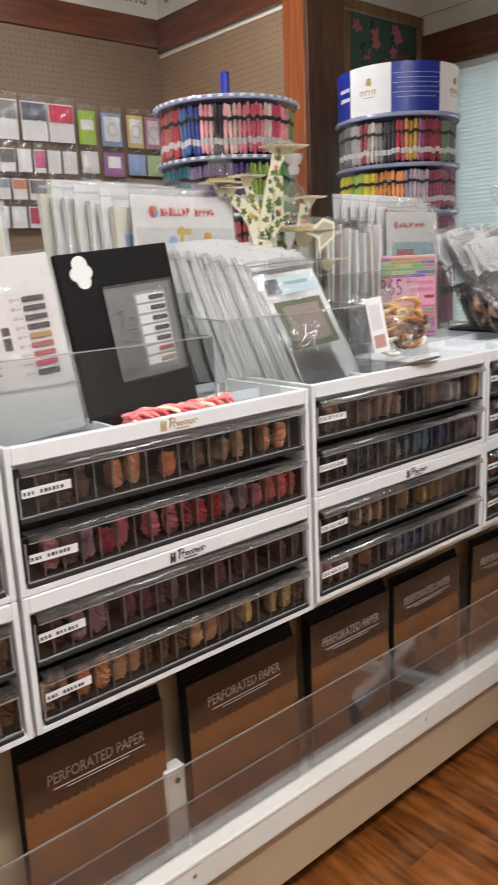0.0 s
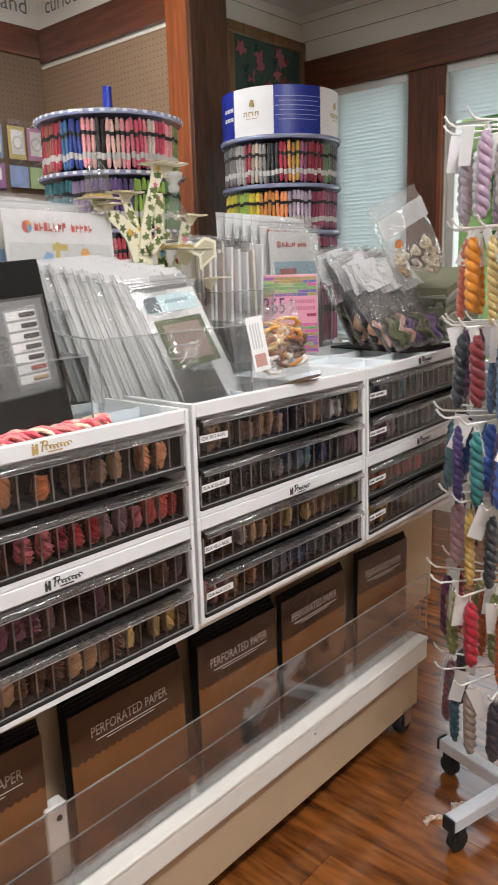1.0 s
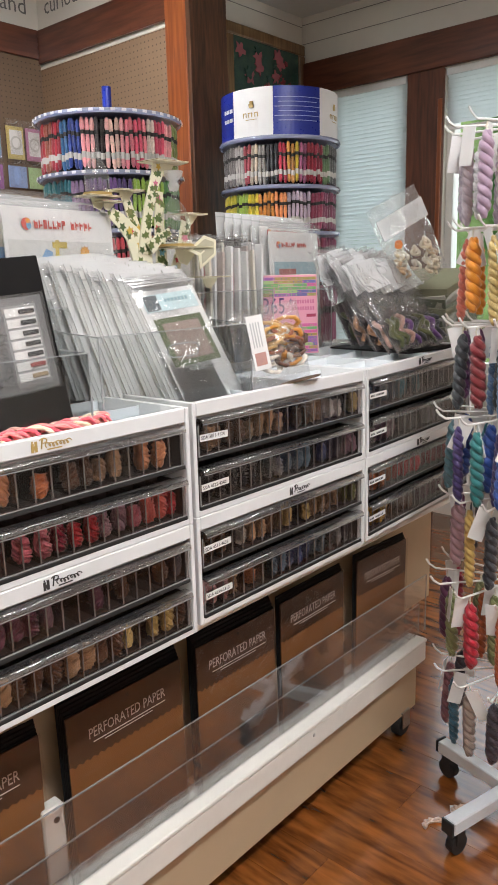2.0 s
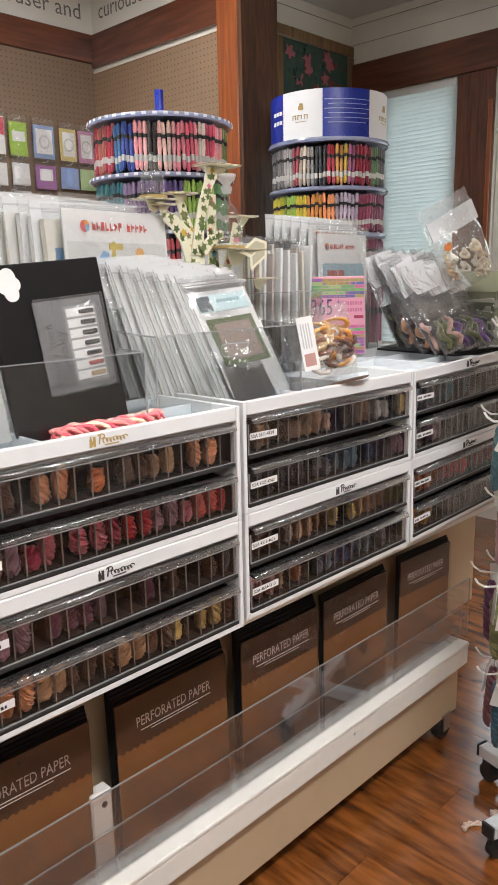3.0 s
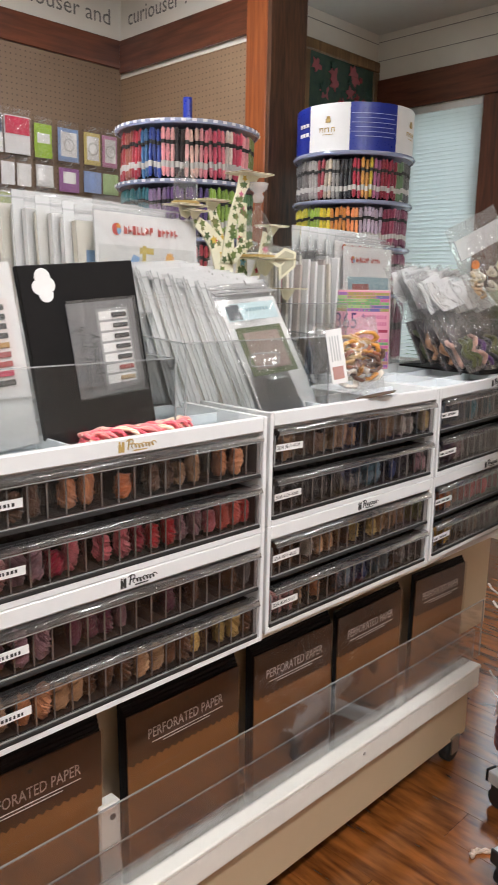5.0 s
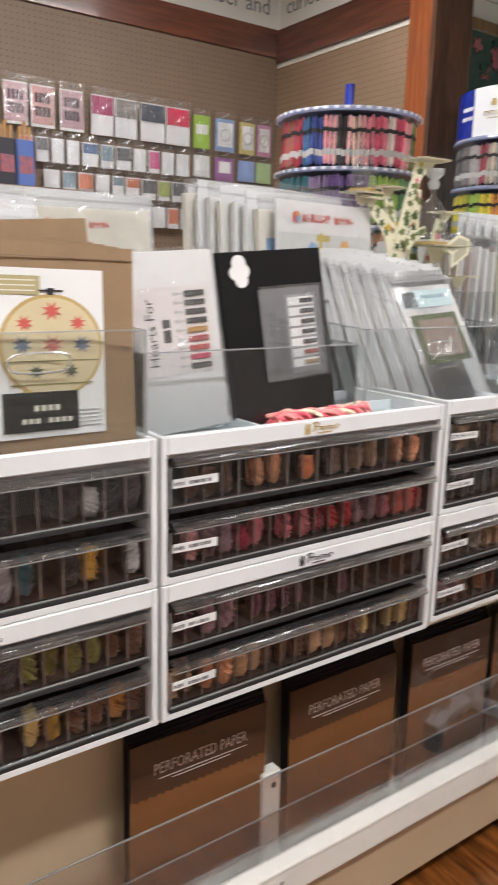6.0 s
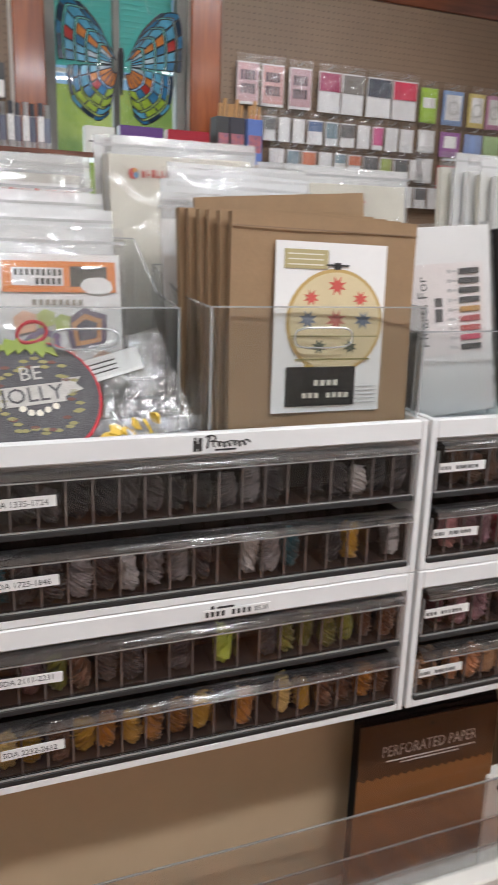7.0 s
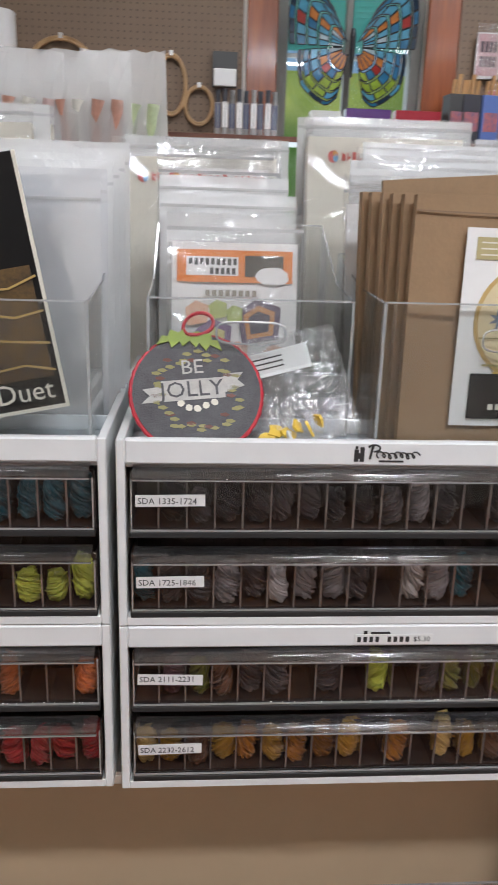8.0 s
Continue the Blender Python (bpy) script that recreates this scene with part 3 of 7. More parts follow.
for cx in (-1.6, 0.0, 1.53):
    for cy in (0.125, 0.7):
        bm = bmesh.new()
        cylinder(bm, 0, 0, -0.015, 0.036, 0.03, 20, m=Matrix.Rotation(radians(90), 4, "X") @ Matrix.Translation((0, 0, 0)))
        bmesh.ops.bevel(bm, geom=[e for e in bm.edges if e.calc_length() < 0.012], offset=0.003, segments=1, affect="EDGES")
        c = part("castor", bm, RUBBER, base, "black castor wheel", at=pose(cx, cy, 0.036))
        part("castor_fork", boxes([(-0.02, 0.02, -0.022, -0.018, -0.005, 0.045), (-0.02, 0.02, 0.018, 0.022, -0.005, 0.045), (-0.022, 0.022, -0.022, 0.022, 0.045, 0.049)]), STEEL, c)
for sx in (-0.42, 0.303, 1.022):
    bm = bmesh.new()
    cylinder(bm, 0, 0, 0, 0.005, 0.002, 12, 0.004, Matrix.Rotation(radians(90), 4, "X"))
    part("screw", bm, STEEL, base, at=pose(sx, KY + 0.0005, 0.276))
guard = thing("acrylic_guard", pose(0, 0, 0), "long clear acrylic guard strip standing behind the kerb", "guard")
GX = BX1 + 0.045
for name, x1, y, z0, z1 in (("guard_panel", GX, KY + 0.028, 0.3095, 0.492), ("guard_rear_panel", GX - 0.03, KY + 0.0345, 0.3095, 0.403)):
    gp = part(name, boxes([(BX0 + 0.02, x1, y, y + 0.003, z0, z1)], 0.0004), GUARD, guard)
    # Pale strips draw the light lines along the guard's edges.
    part("guard_edge", boxes([(BX0 + 0.02, x1, y - 0.0002, y + 0.0032, z1 + 0.0002, z1 + 0.0022)]), EDGE, gp, "milky strip painted for the glint on an acrylic edge")
    part("guard_end", boxes([(x1 + 0.0002, x1 + 0.0016, y - 0.0002, y + 0.0032, z0, z1)]), EDGE, gp, "milky strip painted for the glint on an acrylic edge")
part("guard_foot", boxes([(BX0 + 0.02, GX - 0.03, KY + 0.0380, KY + 0.0402, 0.2815, 0.338)], 0.0006), GUARD, guard, "clear inner strip at the foot of the guard")
part("guard_foot_edge", boxes([(BX0 + 0.02, GX - 0.03, KY + 0.0378, KY + 0.0404, 0.3382, 0.3402)]), EDGE, guard, "milky strip painted for the glint on an acrylic edge")

# ---- drawer units ----
UW, UH = 0.556, 0.421
COMPS = 18
WALLT = 0.009


def skein_mesh(seed):
    """A short plump skein standing on end: fat twisted plies wrapped in many loose finer strands."""
    r = random.Random(seed)
    bm = bmesh.new()
    h, turns, side = 0.050, r.uniform(0.7, 1.2), r.choice((-1, 1))
    for k in range(4):
        ph = 1.571 * k + r.uniform(-0.3, 0.3)
        pts, rad = [], []
        for i in range(10):
            s = i / 9
            a = ph + side * 6.283 * turns * s
            w = 0.0066 * (0.72 + 0.32 * math.sin(math.pi * s) + 0.16 * math.sin(7 * s + 1.9 * k + seed))
            pts.append((w * math.cos(a), w * math.sin(a), 0.003 + s * h))
            rad.append(0.0049 * (0.85 + 0.2 * math.sin(math.pi * s)) * r.uniform(0.82, 1.2))
        tube(bm, pts, rad, 7)
    for k in range(20):
        ph, t2, z0, z1 = r.uniform(0, 6.283), side * turns * r.uniform(0.7, 1.5), r.uniform(0.0, 0.2), r.uniform(0.75, 1.08)
        pts = []
        for i in range(9):
            s = z0 + (z1 - z0) * i / 8
            a = ph + 6.283 * t2 * s + 0.15 * math.sin(5 * s + k)
            w = 0.0098 * (0.86 + 0.22 * math.sin(math.pi * min(1, s)) + 0.16 * math.sin(6 * s + 2.3 * k)) * r.uniform(0.86, 1.16)
            pts.append((w * math.cos(a), w * math.sin(a), 0.003 + s * h))
        tube(bm, pts, r.uniform(0.0010, 0.0017), 4)
    return to_mesh("drawer_skein", bm, SILK, True)


SKEINS = [skein_mesh(k) for k in range(9)]
DH = 0.074


def divider_mesh():
    """A thin clear partition with a milky front strip for the glint on its edge."""
    bm = boxes([(-0.0006, 0.0006, 0.0096, 0.074, 0.004, DH - 0.012), (-0.0010, 0.0010, 0.0076, 0.0094, 0.003, DH - 0.007)])
    bm.faces.ensure_lookup_table()
    for f in bm.faces:
        f.material_index = 1 if f.calc_center_median().y < 0.0095 else 0
    return to_mesh("divider", bm, [DIVIDE, DIVEDGE])


def drawer(unit, x0, x1, z, text, tilt=0.0):
    """A clear smoky drawer with a rounded lip, a dark tray, dividers and a paper label."""
    w = x1 - x0
    d = place("drawer", cached(("tray", round(w, 3)), lambda: to_mesh("drawer", boxes([(0, w, 0.012, 0.33, 0, 0.003)]), INNER)), unit, pose(x0, 0, z), "dark smoky plastic drawer")
    ds = cached("drawer_side", lambda: to_mesh("drawer_side", boxes([(0, 0.002, 0.012, 0.33, 0.003, DH - 0.008)]), INNER))
    place("drawer_side", ds, d)
    place("drawer_side", ds, d, pose(w - 0.002, 0, 0))
    place("drawer_back", cached(("back", round(w, 3)), lambda: to_mesh("drawer_back", boxes([(0.002, w - 0.002, 0.075, 0.078, 0.003, DH - 0.004)]), INNER)), d)
    fp = place("front_panel", cached(("front", round(w, 3)), lambda: to_mesh("front_panel", boxes([(0.0, w, 0.004, 0.007, 0.002, DH - 0.006)], 0.0008), SMOKE)), d, None, "smoky clear drawer front")

    def lip():
        bm = bmesh.new()
        outer = [(0.012, DH + 0.0005), (0.002, DH + 0.0005), (-0.003, DH - 0.0005), (-0.0068, DH - 0.003), (-0.0088, DH - 0.0062), (-0.0094, DH - 0.0085), (-0.0094, DH - 0.0105)]
        prof = outer + [(y + 0.0022, zz - 0.0002 - 0.0022 * (k < 4)) for k, (y, zz) in reversed(list(enumerate(outer)))]
        rings = [[bm.verts.new((x, y, zz)) for y, zz in prof] for x in (0.004, w - 0.004)]
        m = len(prof)
        for k in range(m):
            bm.faces.new((rings[0][k], rings[0][(k + 1) % m], rings[1][(k + 1) % m], rings[1][k]))
        bm.faces.new(rings[0])
        bm.faces.new(rings[1][::-1])
        return to_mesh("pull_lip", bm, LIP, True)

    place("pull_lip", cached(("lip", round(w, 3)), lip), d, None, "clear rounded pull lip")
    # Pale strips carry the highlights along the lip and front edges.
    place("lip_edge", cached(("lipedge", round(w, 3)), lambda: to_mesh("lip_edge", boxes([(0.004, w - 0.004, -0.0097, -0.0072, DH - 0.0120, DH - 0.0108)]), LIPEDGE)), d, None, "milky strip painted for the glint on the lip")
    place("front_edge", cached(("frontedge", round(w, 3)), lambda: to_mesh("front_edge", boxes([(0.001, w - 0.001, 0.0014, 0.0036, 0.0030, 0.0044), (0.001, 0.0026, 0.0014, 0.0036, 0.0045, DH - 0.014), (w - 0.0026, w - 0.001, 0.0014, 0.0036, 0.0045, DH - 0.014)]), LIPEDGE)), d, None, "milky strips painted for the glint round the drawer front")
    # Dark strip added for the shaded gap below the drawer front.
    place("foot_strip", cached(("foot", round(w, 3)), lambda: to_mesh("foot_strip", boxes([(0, w, 0.0, 0.0085, -0.004, 0.0025)], 0.0006), RUBBER)), d, None, "dark strip painted for the shaded gap under the drawer")
    dv = cached("divider", lambda: divider_mesh())
    for k in range(1, COMPS):
        place("divider", dv, d, pose(w * k / COMPS, 0, 0))
    if text is not None:
        tag = place("drawer_label", cached("drawer_label", lambda: to_mesh("drawer_label", boxes([(0, 0.072, 0.0022, 0.0036, 0, 0.0125)]), PAPER)), d, pose(0.006, 0, 0.030, 0, tilt, 0), "white printed paper label")
        tag["label"] = "white paper label printed " + text if text else "white printed paper label"
    return d


def brand_mark(unit, x, z, colour, s=1.0):
    """The maker's mark as plain strokes: a small emblem and a wavy word-like bar."""
    bm = bmesh.new()
    box(bm, 0, 0.0045 * s, -0.0006, 0, 0, 0.013 * s)
    box(bm, 0.006 * s, 0.0105 * s, -0.0006, 0, 0.0, 0.0155 * s)
    box(bm, 0.001 * s, 0.0035 * s, -0.0006, 0, 0.0135 * s, 0.0165 * s)
    box(bm, 0.0045 * s, 0.006 * s, -0.0006, 0, 0.003 * s, 0.009 * s)
    tube(bm, [((0.0165 + 0.0028 * u) * s, -0.0003, (0.003 + 0.0145 * u) * s) for u in (0, 0.5, 1)], [0.0013 * s, 0.0012 * s, 0.0015 * s], 5)
    tube(bm, [((0.0205 + 0.0062 * math.cos(a)) * s, -0.0003, (0.0145 + 0.0036 * math.sin(a)) * s) for a in [2.9 - 0.5 * k for k in range(10)]], 0.0010 * s, 5)
    tube(bm, [((0.0245 + 0.0062 * u - 0.0026 * math.sin(6.2832 * u) + 0.0012 * math.cos(6.2832 * u)) * s, -0.0003, (0.0072 + 0.0008 * math.sin(2.1 * u) - 0.0031 * math.cos(6.2832 * u)) * s) for u in [k / 9 for k in range(62)]], 0.00085 * s, 5)
    box(bm, 0.0262 * s, 0.052 * s, -0.0005, 0, -0.0004 * s, 0.0016 * s)
    return part("maker_mark", bm, colour, unit, "small dark printed mark", at=pose(x, -0.0002, z))



def drawer_unit(x, y, z, texts, palettes, label, marks, fill=0.85, seed=0, tip=0.0):
    """Two stacked white cabinets with two drawers each; returns the two things."""
    r = random.Random(seed)
    h = UH / 2
    for level in (0, 1):
        at = pose(x, y, z + level * h, 0, tip, 0)
        u = thing("drawer_cabinet", at, label[1 - level], "drawer cabinet", "thread drawer cabinets")
        top = h
        for x0_, x1_ in ((0, WALLT), (UW - WALLT, UW)):
            part("side_wall", boxes([(x0_, x1_, 0, 0.36, 0, h - 0.001)], 0.0012), WHITE, u)
        part("base_board", boxes([(WALLT, UW - WALLT, 0.0005, 0.354, 0, 0.010)], 0.001), WHITE, u)
        part("back_wall", boxes([(WALLT, UW - WALLT, 0.3545, 0.36, 0.010, h - 0.001)]), WHITE, u)
        part("top_board", boxes([(WALLT, UW - WALLT, 0.013, 0.354, h - 0.034, h - 0.0285)]), WHITE, u)
        part("front_rail", boxes([(WALLT, UW - WALLT, 0.0, 0.012, h - 0.027, h - 0.001)], 0.002), WHITE, u)
        if level:
            rows = [(WALLT + 0.17 * k, WALLT + 0.17 * k + 0.004, 0.013, 0.354, h - 0.0254, h - 0.006) for k in (1, 2)] + [(WALLT, UW - WALLT, 0.12, 0.124, h - 0.0254, h - 0.008), (WALLT, UW - WALLT, 0.24, 0.244, h - 0.0254, h - 0.008)]
            for row in rows:
                part("tray_divider", boxes([row], 0.0008), TRAY, u)
            part("tray_floor", boxes([(WALLT, UW - WALLT, 0.013, 0.353, h - 0.0279, h - 0.0255)]), TRAY, u, "pale plastic tray floor")
        if marks[1 - level]:
            mx, colour = marks[1 - level]
            brand_mark(u, mx, h - 0.022, colour)
        for j in (0, 1):
            idx = (1 - level) * 2 + j
            zz = (h - 0.030 - DH) if j == 0 else 0.014
            d = drawer(u, WALLT + 0.004, UW - WALLT - 0.004, zz, texts[idx], r.uniform(-1.5, 1.5))
            if texts[idx]:
                place("label_text", cached(("t", texts[idx]), lambda: lettering(texts[idx], 0.0095, INK)), u, pose(WALLT + 0.004 + 0.008, 0.002, zz + 0.0333))
            elif texts[idx] == "":
                for q in (0, 1, 2, 4, 5, 6, 7, 8, 9):
                    place("label_bar", cached("label_bar", lambda: to_mesh("label_bar", boxes([(0, 0.0045, -0.0004, 0, 0, 0.0048)]), INK)), u, pose(WALLT + 0.012 + 0.006 * q, 0.002, zz + 0.0335) @ Matrix.Diagonal((r.uniform(0.55, 1.0), 1, 1, 1)))
            pal = palettes[idx]
            w = (UW - 2 * WALLT - 0.008) / COMPS
            for k in range(COMPS):
                if r.random() > fill:
                    continue
                c = pal[min(len(pal) - 1, int(k / COMPS * len(pal)))]
                g = r.uniform(0.85, 1.45)
                for q in range(1):
                    ob = new("thread_skein", r.choice(SKEINS))
                    px = x + WALLT + 0.004 + w * (k + 0.5) + r.uniform(-0.0018, 0.0018)
                    ob.matrix_basis = pose(px, y + 0.0205 + r.uniform(0, 0.012), z + level * h + zz + 0.005 - math.sin(radians(tip)) * (px - x), r.uniform(-6, 3), r.uniform(-7, 7), r.uniform(0, 360)) @ Matrix.Diagonal((r.uniform(0.95, 1.18), r.uniform(0.9, 1.15), r.uniform(0.66, 1.0), 1))
                    ob.color = (min(1, c[0] * g), min(1, c[1] * g), min(1, c[2] * g), 1)
                    tagged(ob, c[3], "thread skein", "skeins in the drawers")


def tone(r, g, b, text):
    return (r, g, b, text)


BLK, CHAR = tone(0.02, 0.02, 0.025, "black twisted thread skein in a drawer"), tone(0.06, 0.055, 0.06, "charcoal twisted thread skein in a drawer")
SILV, GREY = tone(0.55, 0.56, 0.56, "silver grey twisted thread skein in a drawer"), tone(0.22, 0.22, 0.23, "grey twisted thread skein in a drawer")
LILAC, PLUM = tone(0.30, 0.25, 0.36, "lilac twisted thread skein in a drawer"), tone(0.13, 0.035, 0.07, "plum twisted thread skein in a drawer")
BLUEG, TEALC = tone(0.10, 0.16, 0.22, "slate blue twisted thread skein in a drawer"), tone(0.02, 0.12, 0.16, "teal twisted thread skein in a drawer")
OLIVE, LIMEC = tone(0.18, 0.20, 0.03, "olive green twisted thread skein in a drawer"), tone(0.45, 0.55, 0.06, "lime green twisted thread skein in a drawer")
GOLD, AMBER = tone(0.55, 0.33, 0.03, "gold twisted thread skein in a drawer"), tone(0.40, 0.17, 0.02, "amber twisted thread skein in a drawer")
BROWN, TAN = tone(0.13, 0.06, 0.03, "brown twisted thread skein in a drawer"), tone(0.48, 0.30, 0.16, "tan twisted thread skein in a drawer")
PEACH, ORANGE = tone(0.65, 0.30, 0.14, "peach twisted thread skein in a drawer"), tone(0.55, 0.16, 0.04, "orange twisted thread skein in a drawer")
CORAL, ROSE = tone(0.60, 0.12, 0.09, "coral twisted thread skein in a drawer"), tone(0.55, 0.14, 0.18, "rose twisted thread skein in a drawer")
RED, CRIM = tone(0.45, 0.02, 0.03, "red twisted thread skein in a drawer"), tone(0.28, 0.01, 0.04, "crimson twisted thread skein in a drawer")
PINK, MAUVE = tone(0.62, 0.33, 0.34, "dusty pink twisted thread skein in a drawer"), tone(0.28, 0.16, 0.20, "mauve twisted thread skein in a drawer")
YELL, WHT = tone(0.68, 0.52, 0.18, "pale yellow twisted thread skein in a drawer"), tone(0.62, 0.60, 0.55, "off-white twisted thread skein in a drawer")
NAVY, GREEN_D = tone(0.03, 0.05, 0.16, "navy twisted thread skein in a drawer"), tone(0.03, 0.12, 0.05, "dark green twisted thread skein in a drawer")

CAB = ["white plastic cabinet with two smoky thread drawers and tray top", "white plastic cabinet with two smoky thread drawers under another"]
ZB = 0.7635
drawer_unit(-1.124, 0.004, ZB, [None] * 4, [[BLK, CHAR, TEALC, TEALC], [GREEN_D, OLIVE, LIMEC, LIMEC], [PINK, PEACH, CORAL, ORANGE], [PLUM, ROSE, CRIM, RED]], CAB, [None, None], 0.9, 1)
drawer_unit(-0.558, 0.0, ZB, ["SDA 1335-1724", "SDA 1725-1846", "SDA 2111-2231", "SDA 2232-2612"], [[BLK, BLK, CHAR, BLK, BLK, CHAR, CHAR, BLK, BLK, CHAR, GREY, BLK, BLK, BLK, BLK, SILV, BLK, CHAR], [TEALC, CHAR, CHAR, GREY, CHAR, SILV, GREY, GREY, CHAR, SILV, SILV, GREY, TEALC, CHAR, CHAR, GOLD, SILV, SILV], [CHAR, MAUVE, OLIVE, BROWN, CHAR, CHAR, CHAR, CHAR, CHAR, LIMEC, LIMEC, CHAR, OLIVE, OLIVE, OLIVE, OLIVE, BROWN, BROWN], [YELL, GOLD, BROWN, GOLD, AMBER, GOLD, AMBER, AMBER, GOLD, AMBER, AMBER, PLUM, YELL, GOLD, BROWN, BROWN, AMBER, BROWN]], CAB, [(0.243, INK), None], 0.8, 2)
drawer_unit(0.004, 0.0, ZB, ["", "", "", ""], [[BROWN, BROWN, ORANGE, PEACH, ORANGE, ORANGE, BROWN, TAN, ORANGE, PEACH, TAN], [PINK, MAUVE, CRIM, ROSE, ROSE, CRIM, RED, MAUVE, ROSE, CORAL, RED], [PLUM, MAUVE, PLUM, PLUM, MAUVE, PINK, PLUM, BROWN, BROWN, CHAR], [TAN, PEACH, TAN, BROWN, BROWN, TAN, BROWN, YELL, YELL, BROWN]], CAB, [(0.243, GOLDINK), (0.243, INK)], 0.75, 3)
drawer_unit(0.574, 0.006, ZB + 0.004, ["SDA 3811-4124", "SDA 4125-4240", "SDA 4511-4635", "SDA 4634-5113"], [[TAN, BROWN, TAN, TAN, BROWN, TAN, WHT, YELL], [CHAR, BLK, CHAR, GREY, BLUEG, NAVY, CHAR, MAUVE], [BROWN, WHT, TAN, BROWN, YELL, TAN, TAN, OLIVE], [PINK, TAN, PEACH, BLUEG, NAVY, BLUEG, GREY, CHAR]], CAB, [None, (0.27, INK)], 0.85, 4)
drawer_unit(1.148, 0.012, ZB + 0.002, ["", "", "", ""], [[BLUEG, TEALC, CHAR, BLK], [MAUVE, CHAR, GREY, BROWN], [ORANGE, RED, CRIM, ROSE], [GOLD, BROWN, PLUM, MAUVE]], CAB, [(0.243, INK), (0.243, INK)], 0.85, 5, -1.6)
# price strip over the maker's mark
ps = part("price_strip", boxes([(0, 0.088, -0.0012, 0, 0, 0.012)]), PAPER, next(o for o in bpy.data.objects if o.name.startswith("drawer_cabinet") and abs(o.location.x + 0.558) < 1e-3 and o.location.z < ZB + 0.01), "white paper price strip", at=pose(0.258, -0.0004, 0.187))
part("price_bars", boxes([(0.003 + 0.0068 * q, 0.003 + 0.0068 * q + 0.004, -0.0005, 0, 0.003, 0.0095) for q in range(9) if q != 4]), INK, ps, at=pose(0, -0.0012, 0))
place("printed_words", lettering("$5.30", 0.0085, INK), ps, pose(0.066, -0.0014, 0.0035))
part("maker_mark_top", boxes([(0.01, 0.014, -0.0005, 0, 0.0125, 0.0165), (0.018, 0.04, -0.0005, 0, 0.0125, 0.0150)]), INK, ps, at=pose(0, -0.0004, 0))
# the cabinets of the other side of the counter
for k in range(5):
    u = thing("drawer_cabinet", pose(-1.124 + 0.567 * k, 0.80, ZB, 0, 0, 0), "back of a white plastic drawer cabinet", "drawer cabinet", "thread drawer cabinets")
    part("body", boxes([(0, UW, -0.43, 0, 0, UH - 0.03)], 0.003), WHITE, u)
    part("rim", boxes([(0, UW, -0.43, -0.424, UH - 0.029, UH), (0, UW, -0.006, 0, UH - 0.029, UH), (0, 0.006, -0.424, -0.006, UH - 0.029, UH), (UW - 0.006, UW, -0.424, -0.006, UH - 0.029, UH)], 0.001), WHITE, u)

# ---- helpers for packaged goods ----
TF = ZB + UH - 0.0255


def pillow(w, h, depth, seed, nx=8, nz=10, mat=None):
    """A closed plastic bag: two wrinkled skins that meet at the seams; base at z 0, front to -y."""
    r = random.Random(seed)
    bm = bmesh.new()
    skins = []
    for s in (-1, 1):
        g = []
        for i in range(nx + 1):
            col = []
            for k in range(nz + 1):
                u, v = i / nx, k / nz
                puff = (math.sin(math.pi * u) * math.sin(math.pi * min(1, v * 1.05 if v < 0.9 else 0.93))) ** 0.5 if 0 < u < 1 and 0 < v < 1 else 0.0
                col.append(bm.verts.new((w * (u - 0.5) + (r.uniform(-1, 1) * 0.004 if 0 < u < 1 else 0), s * depth / 2 * puff * r.uniform(0.6, 1.25) + (0 if puff else 0.0), h * v + (r.uniform(-1, 1) * 0.004 if v > 0 else 0))))
            g.append(col)
        skins.append(g)
        for i in range(nx):
            for k in range(nz):
                bm.faces.new((g[i][k], g[i + 1][k], g[i + 1][k + 1], g[i][k + 1]))
    bmesh.ops.remove_doubles(bm, verts=bm.verts[:], dist=0.0006)
    return bm


def wavy_sheet(w, h, thick, seed, amp=0.002, nx=6, nz=8):
    """A thin limp sheet with a slight wave, base at z 0, front to -y."""
    r = random.Random(seed)
    a, b, c = r.uniform(0, 6), r.uniform(0, 6), r.uniform(0.6, 1.4)
    bm = bmesh.new()
    g = [[[bm.verts.new((w * (i / nx - 0.5), d + amp * math.sin(a + 5 * c * k / nz) + amp * math.cos(b + 6 * i / nx), h * k / nz)) for k in range(nz + 1)] for i in range(nx + 1)] for d in (0, thick)]
    for s in (0, 1):
        for i in range(nx):
            for k in range(nz):
                q = (g[s][i][k], g[s][i + 1][k], g[s][i + 1][k + 1], g[s][i][k + 1])
                bm.faces.new(q if s == 0 else q[::-1])
    rim = [(i, 0) for i in range(nx)] + [(nx, k) for k in range(nz)] + [(i, nz) for i in range(nx, 0, -1)] + [(0, k) for k in range(nz, 0, -1)]
    for (i, k), (i2, k2) in zip(rim, rim[1:] + rim[:1]):
        bm.faces.new((g[0][i][k], g[1][i][k], g[1][i2][k2], g[0][i2][k2]))
    return bm


def blob(n, rx, rz, seed, rough=0.25):
    r = random.Random(seed)
    return [(rx * (1 + r.uniform(-rough, rough)) * math.cos(6.2832 * k / n), rz * (1 + r.uniform(-rough, rough)) * math.sin(6.2832 * k / n)) for k in range(n)]


def patch(name, pts, x, z, y, mat, parent, thick=0.0006):
    """A flat printed shape with an outline, on a face that looks to -y."""
    return part(name, outline(pts, 0, thick), mat, parent, at=pose(x, y, z, 90, 0, 0))


